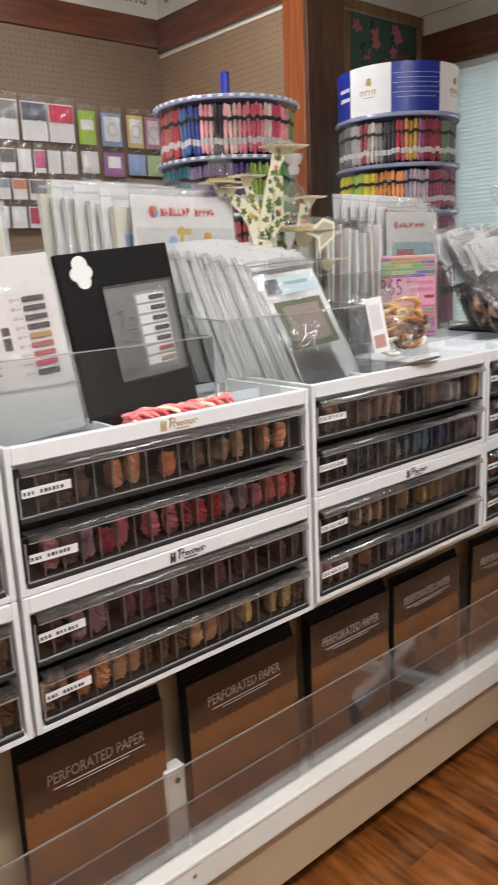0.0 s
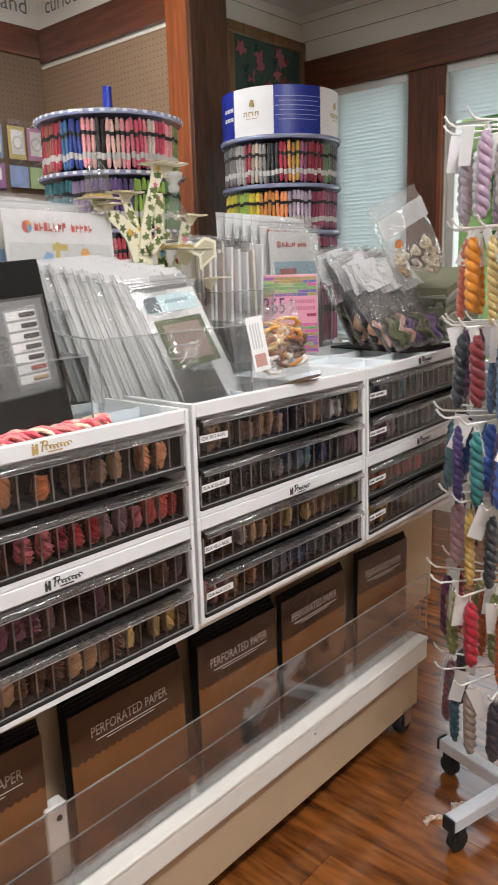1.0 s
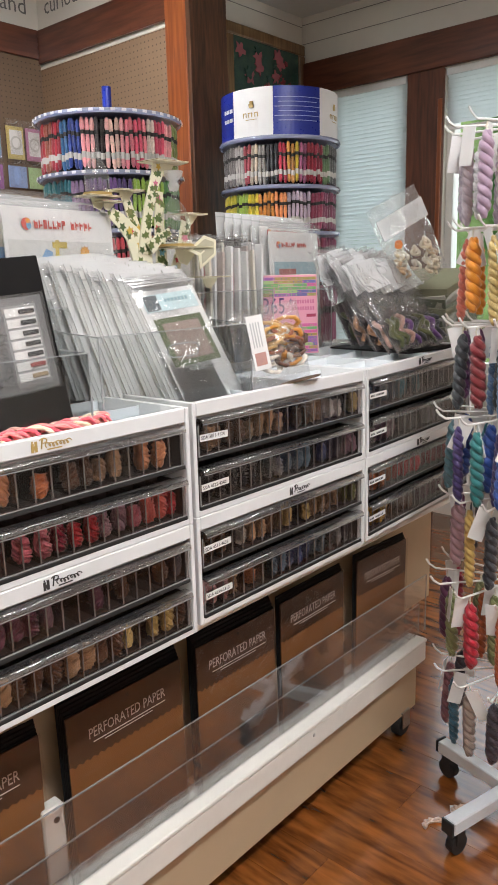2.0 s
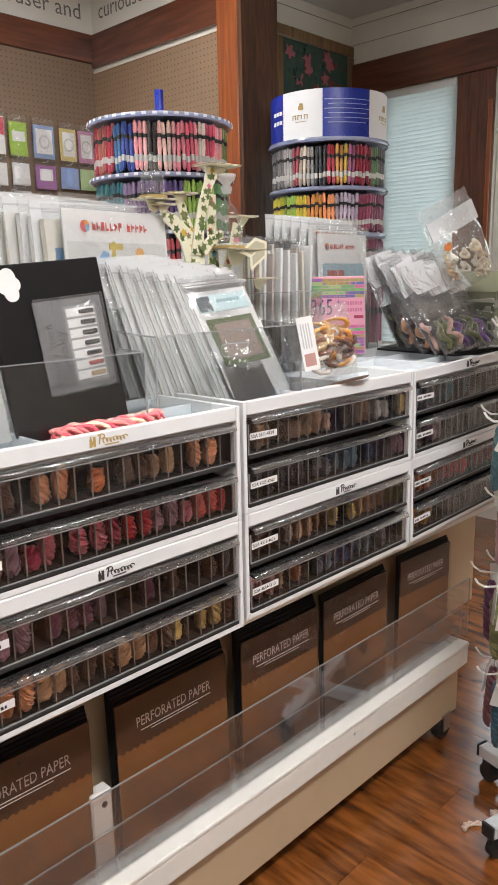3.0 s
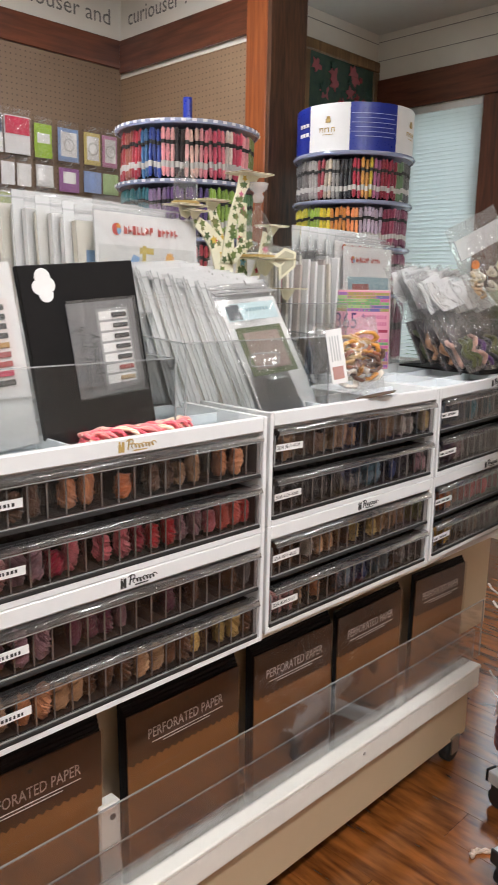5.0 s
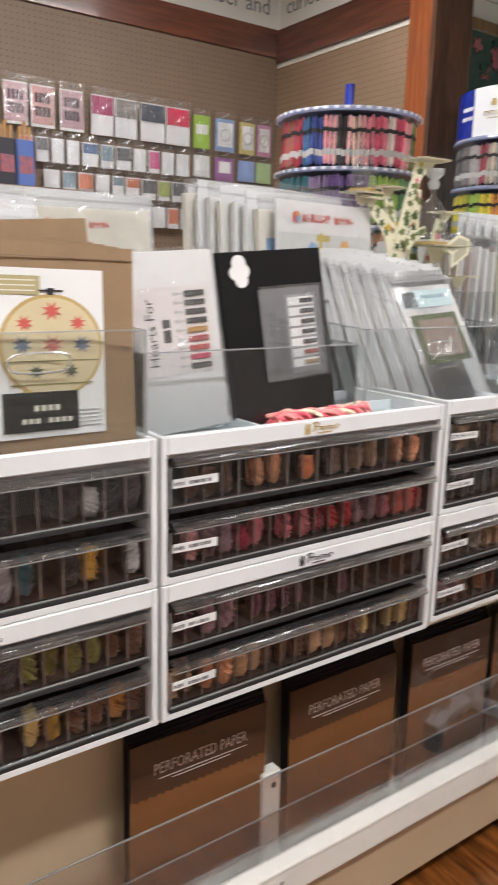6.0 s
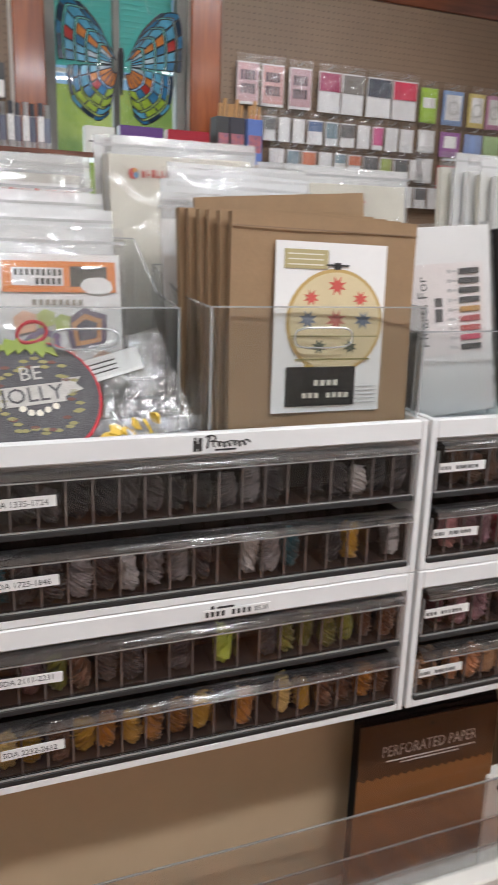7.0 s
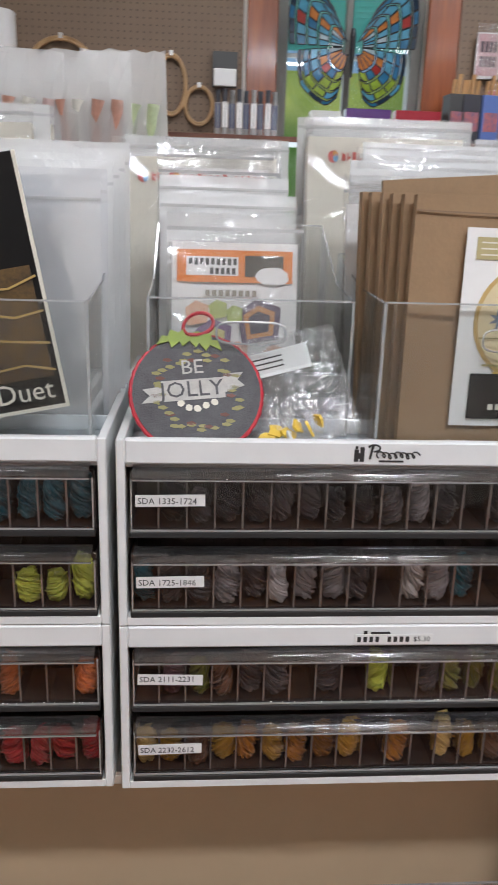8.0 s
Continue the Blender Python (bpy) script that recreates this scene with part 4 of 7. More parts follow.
def packet(name, w, h, at, label, art=(), head=0.03, seed=0, board=None, film=None, category="pattern packet", group="pattern packets", over=0.012, thick=0.003):
    """A printed card in a clear sleeve; art rows are (x0, x1, z0, z1, material)."""
    p = thing(name, at, label, category, group)
    part("insert", wavy_sheet(w, h, thick, seed, 0.0006), board or PAPER, p)
    for k, (x0, x1, z0, z1, m) in enumerate(art):
        part("print", boxes([(x0, x1, -0.0022 - 0.00012 * k, -0.0012, z0, z1)]), m, p)
    part("sleeve", wavy_sheet(w + over, h + head, 0.0015, seed + 9, 0.0012), film or FILM, p, "clear plastic sleeve", at=pose(0, -0.006, -0.002))
    part("zip_seal", boxes([(-w / 2 - over / 2, w / 2 + over / 2, -0.0086, -0.0074, h + head * 0.35, h + head * 0.35 + 0.0035)]), LIPEDGE, p, "pressed seal of the sleeve")
    return p


def fruit_mark(p, x, z, s=1.0):
    """A small round red, orange and blue emblem with a red wordmark bar broken like letters."""
    patch("emblem", blob(14, 0.0085 * s, 0.0095 * s, 1, 0.05), x, z, -0.0021, plain("emblem_red", (0.60, 0.07, 0.05)), p)
    patch("emblem_side", blob(10, 0.0042 * s, 0.006 * s, 2, 0.1), x + 0.004 * s, z - 0.002 * s, -0.0026, plain("emblem_blue", (0.15, 0.35, 0.55)), p)
    patch("emblem_side", blob(10, 0.004 * s, 0.004 * s, 2, 0.1), x + 0.003 * s, z + 0.005 * s, -0.0026, plain("emblem_orange", (0.75, 0.33, 0.04)), p)
    r = random.Random(8)
    rows = []
    for k in range(13):
        if k == 7:
            continue
        xx = x + (0.014 + 0.0085 * k) * s
        rows += [(xx, xx + 0.0018 * s, -0.0026, -0.0018, z - 0.006 * s, z + 0.006 * s), (xx, xx + 0.006 * s, -0.0025, -0.0018, z + r.choice((-0.006, 0.0, 0.004)) * s, z + r.choice((-0.003, 0.003, 0.0065)) * s + 0.0005)]
    rows = [(a, b, c, d, min(e, f), max(e, f) + 0.0004) for a, b, c, d, e, f in rows]
    part("wordmark", boxes(rows), MATS["emblem_red"], p)


def acrylic_bin(x0, x1, y0, y1, hf, hb, label, slot=True, z=None):
    """A clear acrylic bin with a low front, higher back, sloping sides and a finger slot."""
    z = TF if z is None else z
    b = thing("acrylic_bin", pose(x0, y0, z + 0.001), label, "display bin", "clear display bins")
    w, d, t = x1 - x0, y1 - y0, 0.003
    part("floor_panel", boxes([(0, w, 0, d, 0, t)]), ACRYLIC, b)
    part("front_panel", boxes([(t, w - t, 0, t, t, hf)]), ACRYLIC, b)
    part("back_panel", boxes([(t, w - t, d - t, d, t, hb)]), ACRYLIC, b)
    part("front_edge", boxes([(t, w - t, -0.0003, t + 0.0003, hf, hf + 0.0018)]), EDGE, b, "milky strip painted for the glint on an acrylic edge")
    part("back_edge", boxes([(t, w - t, d - t - 0.0003, d + 0.0003, hb, hb + 0.0018)]), EDGE, b, "milky strip painted for the glint on an acrylic edge")
    for sx in (0, w - t):
        bm = bmesh.new()
        pts = [(0, t), (d, t), (d, hb), (d * 0.45, hf + (hb - hf) * 0.15), (0, hf)]
        lo, hi = [bm.verts.new((sx, y, q)) for y, q in pts], [bm.verts.new((sx + t, y, q)) for y, q in pts]
        bm.faces.new(lo), bm.faces.new(hi[::-1])
        for k in range(5):
            bm.faces.new((lo[k], lo[(k + 1) % 5], hi[(k + 1) % 5], hi[k]))
        part("side_panel", bm, ACRYLIC, b)
        bm = bmesh.new()
        tube(bm, [(sx + t / 2, 0, hf), (sx + t / 2, d * 0.45, hf + (hb - hf) * 0.15), (sx + t / 2, d, hb)], 0.0014, 4)
        part("side_edge", bm, EDGE, b, "milky strip painted for the glint on an acrylic edge")
        part("corner_edge", boxes([(sx, sx + t, -0.0004, 0.0012, t, hf)]), EDGE, b)
    if slot:
        bm = bmesh.new()
        cx, cz, lw, lh = w / 2, hf - 0.035, 0.038, 0.012
        pts = [(cx + lw * math.copysign(abs(math.cos(a)) ** 0.5, math.cos(a)), -0.001, cz + lh * math.copysign(abs(math.sin(a)) ** 0.6, math.sin(a))) for a in [6.2832 * k / 24 for k in range(25)]]
        tube(bm, pts, 0.0013, 5, False)
        part("finger_slot_edge", bm, EDGE, b, "milky loop painted for the glint round the finger slot")
    return b


def mat_rgb(r, g, b, rough=0.5):
    return plain("print_%02d_%02d_%02d" % (int(r * 99), int(g * 99), int(b * 99)), (r, g, b), rough)


# ---- perforated paper packs on the shelf ----
def paper_pack(x0, x1, y, top, lean, tilt, label, sheets=4, tail=True):
    w, h = x1 - x0, 0.352
    p = thing("paper_pack", pose((x0 + x1) / 2, y, 0.2815, -lean, tilt, 0), label, "paper pack", "perforated paper packs")
    for k in range(sheets):
        part("backing_sheet", boxes([(-w / 2 - 0.0012 * k, w / 2 + 0.001 * k, 0.003 + 0.004 * k, 0.006 + 0.004 * k, 0, h + 0.004 + 0.0065 * k)]), BLACKCARD, p, "black header edge of a further pack")
    part("paper_sheet", boxes([(-w / 2, w / 2, 0, 0.0025, 0, h - 0.09)]), BROWNPAPER, p, "bronze perforated paper")
    bm = bmesh.new()
    n = 34
    pts = [(-w / 2, h), (-w / 2, h - 0.098)] + [(-w / 2 + w * (k + 0.5) / n, h - 0.098 - (0.006 if k % 2 else 0.0)) for k in range(n)] + [(w / 2, h - 0.098), (w / 2, h)]
    part("header", outline(pts, 0, 0.0032, bm), HEADER, p, "dark brown printed header with a toothed edge", at=pose(0, 0.0022, 0, 90, 0, 0))
    me = cached("perforated", lambda: lettering("PERFORATED PAPER", 0.0255, mat_rgb(0.58, 0.5, 0.46), align="CENTER"))
    t = place("printed_words", me, p, pose(0.0, -0.0014, h - 0.062) @ Matrix.Diagonal((0.82, 1, 1.15, 1)))
    part("printed_line", boxes([(-0.085, 0.095, -0.0016, -0.001, h - 0.072, h - 0.0705), (-0.06, 0.06, -0.0016, -0.001, h - 0.078, h - 0.0768)]), SILVERINK, p)
    bm = bmesh.new()
    cylinder(bm, 0, 0, 0, 0.004, 0.001, 12)
    part("hang_hole", bm, INK, p, at=pose(0, -0.0012, h - 0.014, 90, 0, 0))
    part("sleeve", wavy_sheet(w + 0.006, h + 0.004, 0.001, int(x0 * 100) + 3, 0.0008), SLEEVE, p, "clear plastic sleeve", at=pose(0, -0.0045, 0))
    return p


PK = "bronze perforated paper pack with a dark brown header in clear film"
paper_pack(0.012, 0.288, 0.126, 0.63, 1.5, 1.0, PK)
paper_pack(0.350, 0.632, 0.126, 0.63, 1.2, -0.3, PK, 5)
paper_pack(0.676, 0.936, 0.126, 0.63, 1.4, 0.6, PK, 5)
paper_pack(0.968, 1.232, 0.132, 0.63, 0.6, -0.6, PK, 3)
paper_pack(1.285, 1.545, 0.128, 0.63, 1.0, 1.8, "bronze perforated paper pack set askew in clear film", 3)
blk = thing("shelf_stop", pose(0.304, 0.123, 0.281), "white painted wooden stop block with a screw hole", "block")
part("block", boxes([(-0.022, 0.022, 0, 0.028, 0.0, 0.205)], 0.003), KERBPAINT, blk)
bm = bmesh.new()
cylinder(bm, 0, 0, 0, 0.006, 0.0015, 14)
part("screw_hole", bm, INK, blk, at=pose(0.004, 0, 0.178, 90, 0, 0))

# ---- bins and goods on the left cabinets ----
acrylic_bin(-1.10, -0.585, 0.03, 0.33, 0.155, 0.24, "clear acrylic bin holding large bagged patterns", False)
for k in range(6):
    packet("bagged_pattern", 0.30, 0.235 + 0.010 * k, pose(-0.742 + 0.004 * k, 0.135 + 0.028 * k, TF + 0.005, -7), "large white pattern in a shiny wrinkled plastic bag", [(-0.13, 0.02, 0.01, 0.16, mat_rgb(0.5, 0.56, 0.62)), (-0.12, -0.03, 0.02, 0.10, mat_rgb(0.12, 0.2, 0.3))] if k == 0 else [], 0.045, 40 + k, None, MILKY if k > 1 else GLOSSBAG)
cd = thing("dark_pattern_card", pose(-0.712, 0.062, TF + 0.024, -5, -11, 0), "dark photo pattern card with white lettering, tilted in its bin", "pattern card")
part("card", boxes([(-0.1, 0.1, 0, 0.003, 0, 0.262)], 0.0006), BLACKCARD, cd)
part("card_border", boxes([(-0.102, -0.0985, -0.001, 0.002, 0, 0.262), (0.0985, 0.102, -0.001, 0.002, 0, 0.262), (-0.1, 0.1, -0.001, 0.002, 0, 0.004)]), CREAM, cd)
part("photo", boxes([(-0.092, 0.092, -0.0012, 0, 0.035, 0.15)]), material("gold_brown_photo", (0.17, 0.10, 0.03), 0.4, second=(0.02, 0.014, 0.01), scale=34), cd)
for k in range(4):
    bm = bmesh.new()
    tube(bm, [(-0.088 + 0.03 * j + 0.004, -0.0014, 0.045 + 0.03 * k + 0.006 * math.sin(j * 1.7 + k)) for j in range(7)], 0.0016, 4)
    part("photo_detail", bm, GOLDINK, cd)
place("printed_words", lettering("den Duet", 0.03, CREAM, align="RIGHT"), cd, pose(0.09, -0.0012, 0.012))

acrylic_bin(-0.532, -0.305, 0.092, 0.34, 0.155, 0.235, "clear acrylic bin of bagged stitching patterns")
hod = packet("craft_kit", 0.150, 0.205, pose(-0.433, 0.160, TF + 0.012, -10), "white craft pattern with an orange banner in clear film", [], 0.035, 5)
part("banner", boxes([(-0.069, 0.069, -0.0022, -0.001, 0.158, 0.196)]), mat_rgb(0.72, 0.22, 0.03), hod, "orange printed banner")
part("banner_panel", boxes([(-0.058, 0.004, -0.0028, -0.002, 0.166, 0.188)]), PAPER, hod)
part("banner_bars", boxes([(-0.055 + 0.0066 * k, -0.055 + 0.0066 * k + 0.0042, -0.0032, -0.0026, 0.178 if k % 2 else 0.1785, 0.186) for k in range(9)] + [(-0.03 + 0.0066 * k, -0.03 + 0.0066 * k + 0.0042, -0.0032, -0.0026, 0.1675, 0.175) for k in range(5)]), INK, hod)
part("banner_dark", boxes([(0.012, 0.058, -0.0028, -0.002, 0.165, 0.190)]), mat_rgb(0.05, 0.045, 0.03), hod)
patch("sticker", blob(16, 0.02, 0.011, 3, 0.12), 0.045, 0.166, -0.003, PAPER, hod)
part("title_bar", boxes([(-0.035 + 0.008 * k, -0.035 + 0.008 * k + 0.005, -0.0022, -0.001, 0.142, 0.149) for k in range(8)]), mat_rgb(0.3, 0.27, 0.22), hod)
rr = random.Random(2)
for x, z, s, m in ((0.03, 0.11, 0.026, mat_rgb(0.10, 0.06, 0.12)), (0.03, 0.11, 0.019, mat_rgb(0.55, 0.25, 0.08)), (0.03, 0.11, 0.013, mat_rgb(0.06, 0.05, 0.08)), (-0.025, 0.09, 0.022, mat_rgb(0.20, 0.13, 0.25)), (-0.025, 0.09, 0.014, mat_rgb(0.5, 0.45, 0.2)), (-0.045, 0.12, 0.014, mat_rgb(0.75, 0.45, 0.3)), (0.0, 0.12, 0.010, mat_rgb(0.42, 0.5, 0.12)), (0.005, 0.075, 0.012, mat_rgb(0.7, 0.4, 0.28)), (-0.02, 0.125, 0.011, mat_rgb(0.45, 0.5, 0.15)), (0.048, 0.072, 0.012, mat_rgb(0.6, 0.3, 0.16))):
    patch("picture_motif", [(s * a, s * b) for a, b in ((-0.75, -1), (0.9, -0.7), (1, 0.75), (-0.1, 1.15), (-1, 0.5))], x, z, -0.0022 - 0.0002 * rr.random() - (0.026 - s) * 0.05, m, hod)
for k in range(4):
    p = packet("bagged_pattern", 0.155 - 0.004 * k, 0.235 + 0.022 * k, pose(-0.440 - 0.005 * k, 0.205 + 0.03 * k, TF + 0.01, -9), "white boxed pattern sheet in clear film", [(-0.06, 0.0, 0.205, 0.222, mat_rgb(0.72, 0.66, 0.66)), (0.005, 0.07, 0.205, 0.222, mat_rgb(0.16, 0.3, 0.05))] if k == 1 else [], 0.03, 60 + k, None, FILM if k > 1 else MILKY)
    if k == 3:
        fruit_mark(p, -0.055, 0.285, 1.0)

# round felt ornament
orn = thing("felt_ornament", pose(-0.481, 0.022, TF + 0.0025, -36, 4, 0), "round grey felt ornament with a red cord edge and white words", "ornament")
STITCH = material("grey_white_stitching", (0.50, 0.48, 0.45), 0.8, vary=0.15, scale=90, bump=0.3, bump_scale=500)
FELT = material("grey_felt", (0.115, 0.112, 0.118), 0.9, vary=0.2, scale=60, bump=0.5, bump_scale=700)
bm = bmesh.new()
cylinder(bm, 0, 0, 0, 0.069, 0.008, 56)
part("felt_disc", bm, FELT, orn, at=pose(0, 0.008, 0.072, 90, 0, 0))
bm = bmesh.new()
tube(bm, [((0.0702 + 0.0006 * (k % 2)) * math.cos(6.2832 * k / 72), 0.004, 0.072 + (0.0702 + 0.0006 * (k % 2)) * math.sin(6.2832 * k / 72)) for k in range(73)], 0.0026, 6, False)
part("cord_edge", bm, mat_rgb(0.50, 0.02, 0.035), orn, "red twisted cord edge")
part("ribbon_banner", outline([(-0.056, -0.012), (-0.047, -0.004), (-0.054, 0.004), (-0.034, 0.006), (-0.034, 0.012), (0.034, 0.012), (0.034, 0.016), (0.056, 0.016), (0.049, 0.008), (0.056, 0.0), (0.034, -0.006), (0.034, -0.012), (-0.034, -0.012)], 0, 0.0007), STITCH, orn, "grey-white stitched banner", at=pose(-0.004, -0.0002, 0.074, 90, -10, 0))
place("stitched_word", lettering("BE", 0.024, STITCH, align="CENTER"), orn, pose(-0.006, -0.0008, 0.0925, 0, -10, 0))
place("stitched_word", lettering("JOLLY", 0.026, FELT, align="CENTER"), orn, pose(-0.004, -0.0016, 0.0655, 0, -10, 0))
rr = random.Random(4)
for k in range(44):
    a = 6.2832 * k / 44 + rr.uniform(-0.08, 0.08)
    q = rr.uniform(0.036, 0.050)
    patch("stitched_leaf", [(0.0052 * x, 0.0024 * y) for x, y in ((-1, -0.6), (0.2, -1), (1, 0.1), (0.1, 1), (-1, 0.4))], q * math.cos(a), 0.072 + q * math.sin(a), -0.0003, mat_rgb(0.30, 0.27, 0.10) if k % 4 else mat_rgb(0.17, 0.07, 0.05), orn, 0.0006)
for k in range(5):
    patch("stitched_dot", blob(8, 0.004, 0.004, k, 0.1), -0.016 + 0.009 * k, 0.050 + 0.0045 * abs(k - 1.5), -0.0003, CREAM, orn)
for s in (-1, 1):
    lf = [(0, -0.004), (0.010, -0.010), (0.012, -0.004), (0.022, -0.010), (0.024, -0.002), (0.038, -0.004), (0.030, 0.006), (0.024, 0.004), (0.020, 0.012), (0.012, 0.007), (0.006, 0.010), (0, 0.004)]
    part("holly_leaf", outline([(s * x, y) for x, y in (lf if s > 0 else lf)], 0, 0.002), mat_rgb(0.33, 0.42, 0.06), orn, "lime felt holly leaf", at=pose(-0.012, -0.0005, 0.136, 90, 14 * s, 0))
bm = bmesh.new()
tube(bm, [(-0.012 + 0.016 * math.sin(a) + 0.012 * math.sin(a / 2), -0.003 + 0.006 * math.sin(a / 2), 0.138 + 0.016 * (1 - math.cos(a))) for a in [6.2832 * k / 20 for k in range(21)]], 0.0022, 6)
part("hanging_loop", bm, MATS["print_49_01_03"], orn, "red ribbon loop")

# small bag with yellow pieces
bg = thing("small_bag", pose(-0.368, 0.052, TF + 0.003, -34, -15, 0), "small clear bag of yellow pieces with a white label", "bag")
part("bag", pillow(0.150, 0.135, 0.012, 7), HAZE, bg, "clear plastic bag")
part("paper_label", boxes([(-0.048, 0.04, -0.008, -0.0075, 0.085, 0.115)]), PAPER, bg, "white printed label")
part("label_bars", boxes([(-0.04, 0.01, -0.0087, -0.008, 0.106 - 0.006 * k, 0.1075 - 0.006 * k) for k in range(3)]), INK, bg)
for k in range(6):
    part("yellow_piece", outline(blob(9, 0.009, 0.008, k, 0.3), 0, 0.003), mat_rgb(0.75, 0.52, 0.06), bg, at=pose(-0.03 + 0.012 * k, -0.002, 0.016 + 0.006 * (k % 2), 90 - 10 * (k % 3), 0, 20 * k))

# kraft envelopes in a bin
acrylic_bin(-0.290, -0.005, 0.022, 0.30, 0.162, 0.20, "clear acrylic bin packed with kraft envelopes")
for k in range(6):
    e = thing("kraft_envelope", pose(-0.139 - 0.0052 * k, 0.034 + 0.022 * k, TF + 0.005, -3.0 + 0.3 * k, 1.0 - 0.5 * k, 3 + 1.2 * k), "brown kraft card envelope standing in its bin", "envelope", "kraft envelopes")
    part("envelope", wavy_sheet(0.252, 0.262 + 0.002 * k, 0.010, k, 0.0012), KRAFT, e)
    if k == 0:
        part("fold_line", boxes([(-0.126, 0.126, -0.0032, -0.0022, 0.246, 0.2475)]), mat_rgb(0.22, 0.14, 0.08), e)
        c = part("picture_card", wavy_sheet(0.136, 0.203, 0.0008, 3, 0.0004), PAPER, e, "white card with a stitched hoop picture", at=pose(0.004, -0.0046, 0.030) @ Matrix.Diagonal((1.12, 1, 1, 1)))
        part("title_box", boxes([(-0.058, -0.006, -0.0016, -0.0006, 0.172, 0.194)]), mat_rgb(0.42, 0.36, 0.18), c)
        part("title_bars", boxes([(-0.054, -0.012, -0.002, -0.0014, 0.188 - 0.006 * q, 0.1895 - 0.006 * q) for q in range(3)]), CREAM, c)
        patch("hoop_rim", [(0.060 * math.cos(6.2832 * q / 40), 0.063 * math.sin(6.2832 * q / 40)) for q in range(40)], 0.006, 0.110, -0.0008, mat_rgb(0.48, 0.33, 0.12), c, 0.0006)
        patch("hoop_cloth", [(0.056 * math.cos(6.2832 * q / 40), 0.059 * math.sin(6.2832 * q / 40)) for q in range(40)], 0.006, 0.110, -0.0015, mat_rgb(0.62, 0.52, 0.32), c, 0.0006)
        part("hoop_screw", boxes([(-0.008, 0.020, -0.002, -0.0006, 0.176, 0.178), (0.002, 0.010, -0.002, -0.0006, 0.172, 0.180)]), INK, c)
        for x, z, s, m in ((0.0, 0.142, 0.012, mat_rgb(0.55, 0.10, 0.08)), (-0.027, 0.129, 0.010, mat_rgb(0.55, 0.10, 0.08)), (0.026, 0.129, 0.010, mat_rgb(0.55, 0.10, 0.08)), (0.0, 0.106, 0.013, mat_rgb(0.42, 0.12, 0.10)), (-0.030, 0.106, 0.012, mat_rgb(0.15, 0.18, 0.24)), (0.030, 0.106, 0.012, mat_rgb(0.15, 0.18, 0.24)), (-0.017, 0.077, 0.010, mat_rgb(0.08, 0.09, 0.06)), (0.017, 0.077, 0.010, mat_rgb(0.08, 0.09, 0.06))):
            patch("stitched_flower", [(s * (1 if q % 2 else 0.45) * math.cos(6.2832 * q / 16), s * (1 if q % 2 else 0.45) * math.sin(6.2832 * q / 16)) for q in range(16)], 1.15 * x + 0.006, 1.12 * z - 0.006, -0.0022, m, c, 0.0005)
        part("stitched_line", boxes([(-0.048, 0.060, -0.0026, -0.002, 0.0925, 0.0938), (-0.042, 0.052, -0.0026, -0.002, 0.064, 0.066)]), mat_rgb(0.25, 0.22, 0.08), c)
        part("hoop_stand", boxes([(-0.03, -0.02, -0.0018, -0.0008, 0.046, 0.058), (0.02, 0.03, -0.0018, -0.0008, 0.046, 0.058)]), mat_rgb(0.55, 0.38, 0.08), c)
        part("black_label", boxes([(-0.052, 0.034, -0.003, -0.0006, 0.008, 0.056)], 0.0008), BLACKCARD, c, "black hand-lettered label")
        part("label_bars", boxes([(-0.018 + 0.008 * q, -0.018 + 0.008 * q + 0.005, -0.0036, -0.0028, 0.033, 0.040) for q in range(4)] + [(-0.032 + 0.0075 * q, -0.032 + 0.0075 * q + 0.0048, -0.0036, -0.0028, 0.018, 0.024) for q in range(8) if q != 3]), CREAM, c)
        part("small_print", boxes([(0.034, 0.062, -0.0014, -0.0006, 0.030 - 0.005 * q, 0.031 - 0.005 * q) for q in range(5)]), mat_rgb(0.45, 0.45, 0.45), c)
fl_ = thing("kraft_envelope", pose(-0.118, 0.158, TF + 0.01, -4, -4.5, 3), "brown kraft card envelope with its flap raised", "envelope", "kraft envelopes")
part("envelope", wavy_sheet(0.25, 0.290, 0.006, 31, 0.0015), KRAFT, fl_)
for k in range(9):
    p = packet("bagged_pattern", 0.215, 0.262 + 0.007 * k, pose(-0.185 + 0.006 * k, 0.192 + 0.017 * k, TF + 0.004, -6, 1.0 * (k % 3 - 1), 4), "white pattern sheet in a shiny clear bag", [(-0.1, -0.088, 0.15, 0.25, mat_rgb(0.7, 0.16, 0.06))] if k == 1 else [], 0.035, 80 + k, None, MILKY if k % 2 else FILM)
    if k == 8:
        fruit_mark(p, -0.085, 0.30, 0.9)

# ---- folders in the next bin ----
acrylic_bin(0.004, 0.398, 0.052, 0.29, 0.128, 0.155, "clear acrylic bin holding thread folders", False)
wf = thing("thread_folder", pose(0.082, 0.092, TF + 0.006, -7, -4.5, 0), "white thread pack folder with printed thread samples", "folder", "thread folders")
part("folder", boxes([(-0.096, 0.092, 0, 0.006, 0, 0.262)], 0.0012), PAPER, wf)
part("inner_card", boxes([(-0.05, 0.078, -0.0014, 0, 0.085, 0.212)]), material("pale_pink_card", (0.74, 0.68, 0.66), 0.5, vary=0.03), wf)
place("printed_words", lettering("Hearts For", 0.022, INK), wf, pose(-0.016, -0.0018, 0.098, 0, -90, 0))
part("name_bar", boxes([(-0.004, 0.008, -0.002, -0.0012, 0.132, 0.150), (-0.004, 0.008, -0.002, -0.0012, 0.153, 0.165)]), INK, wf)
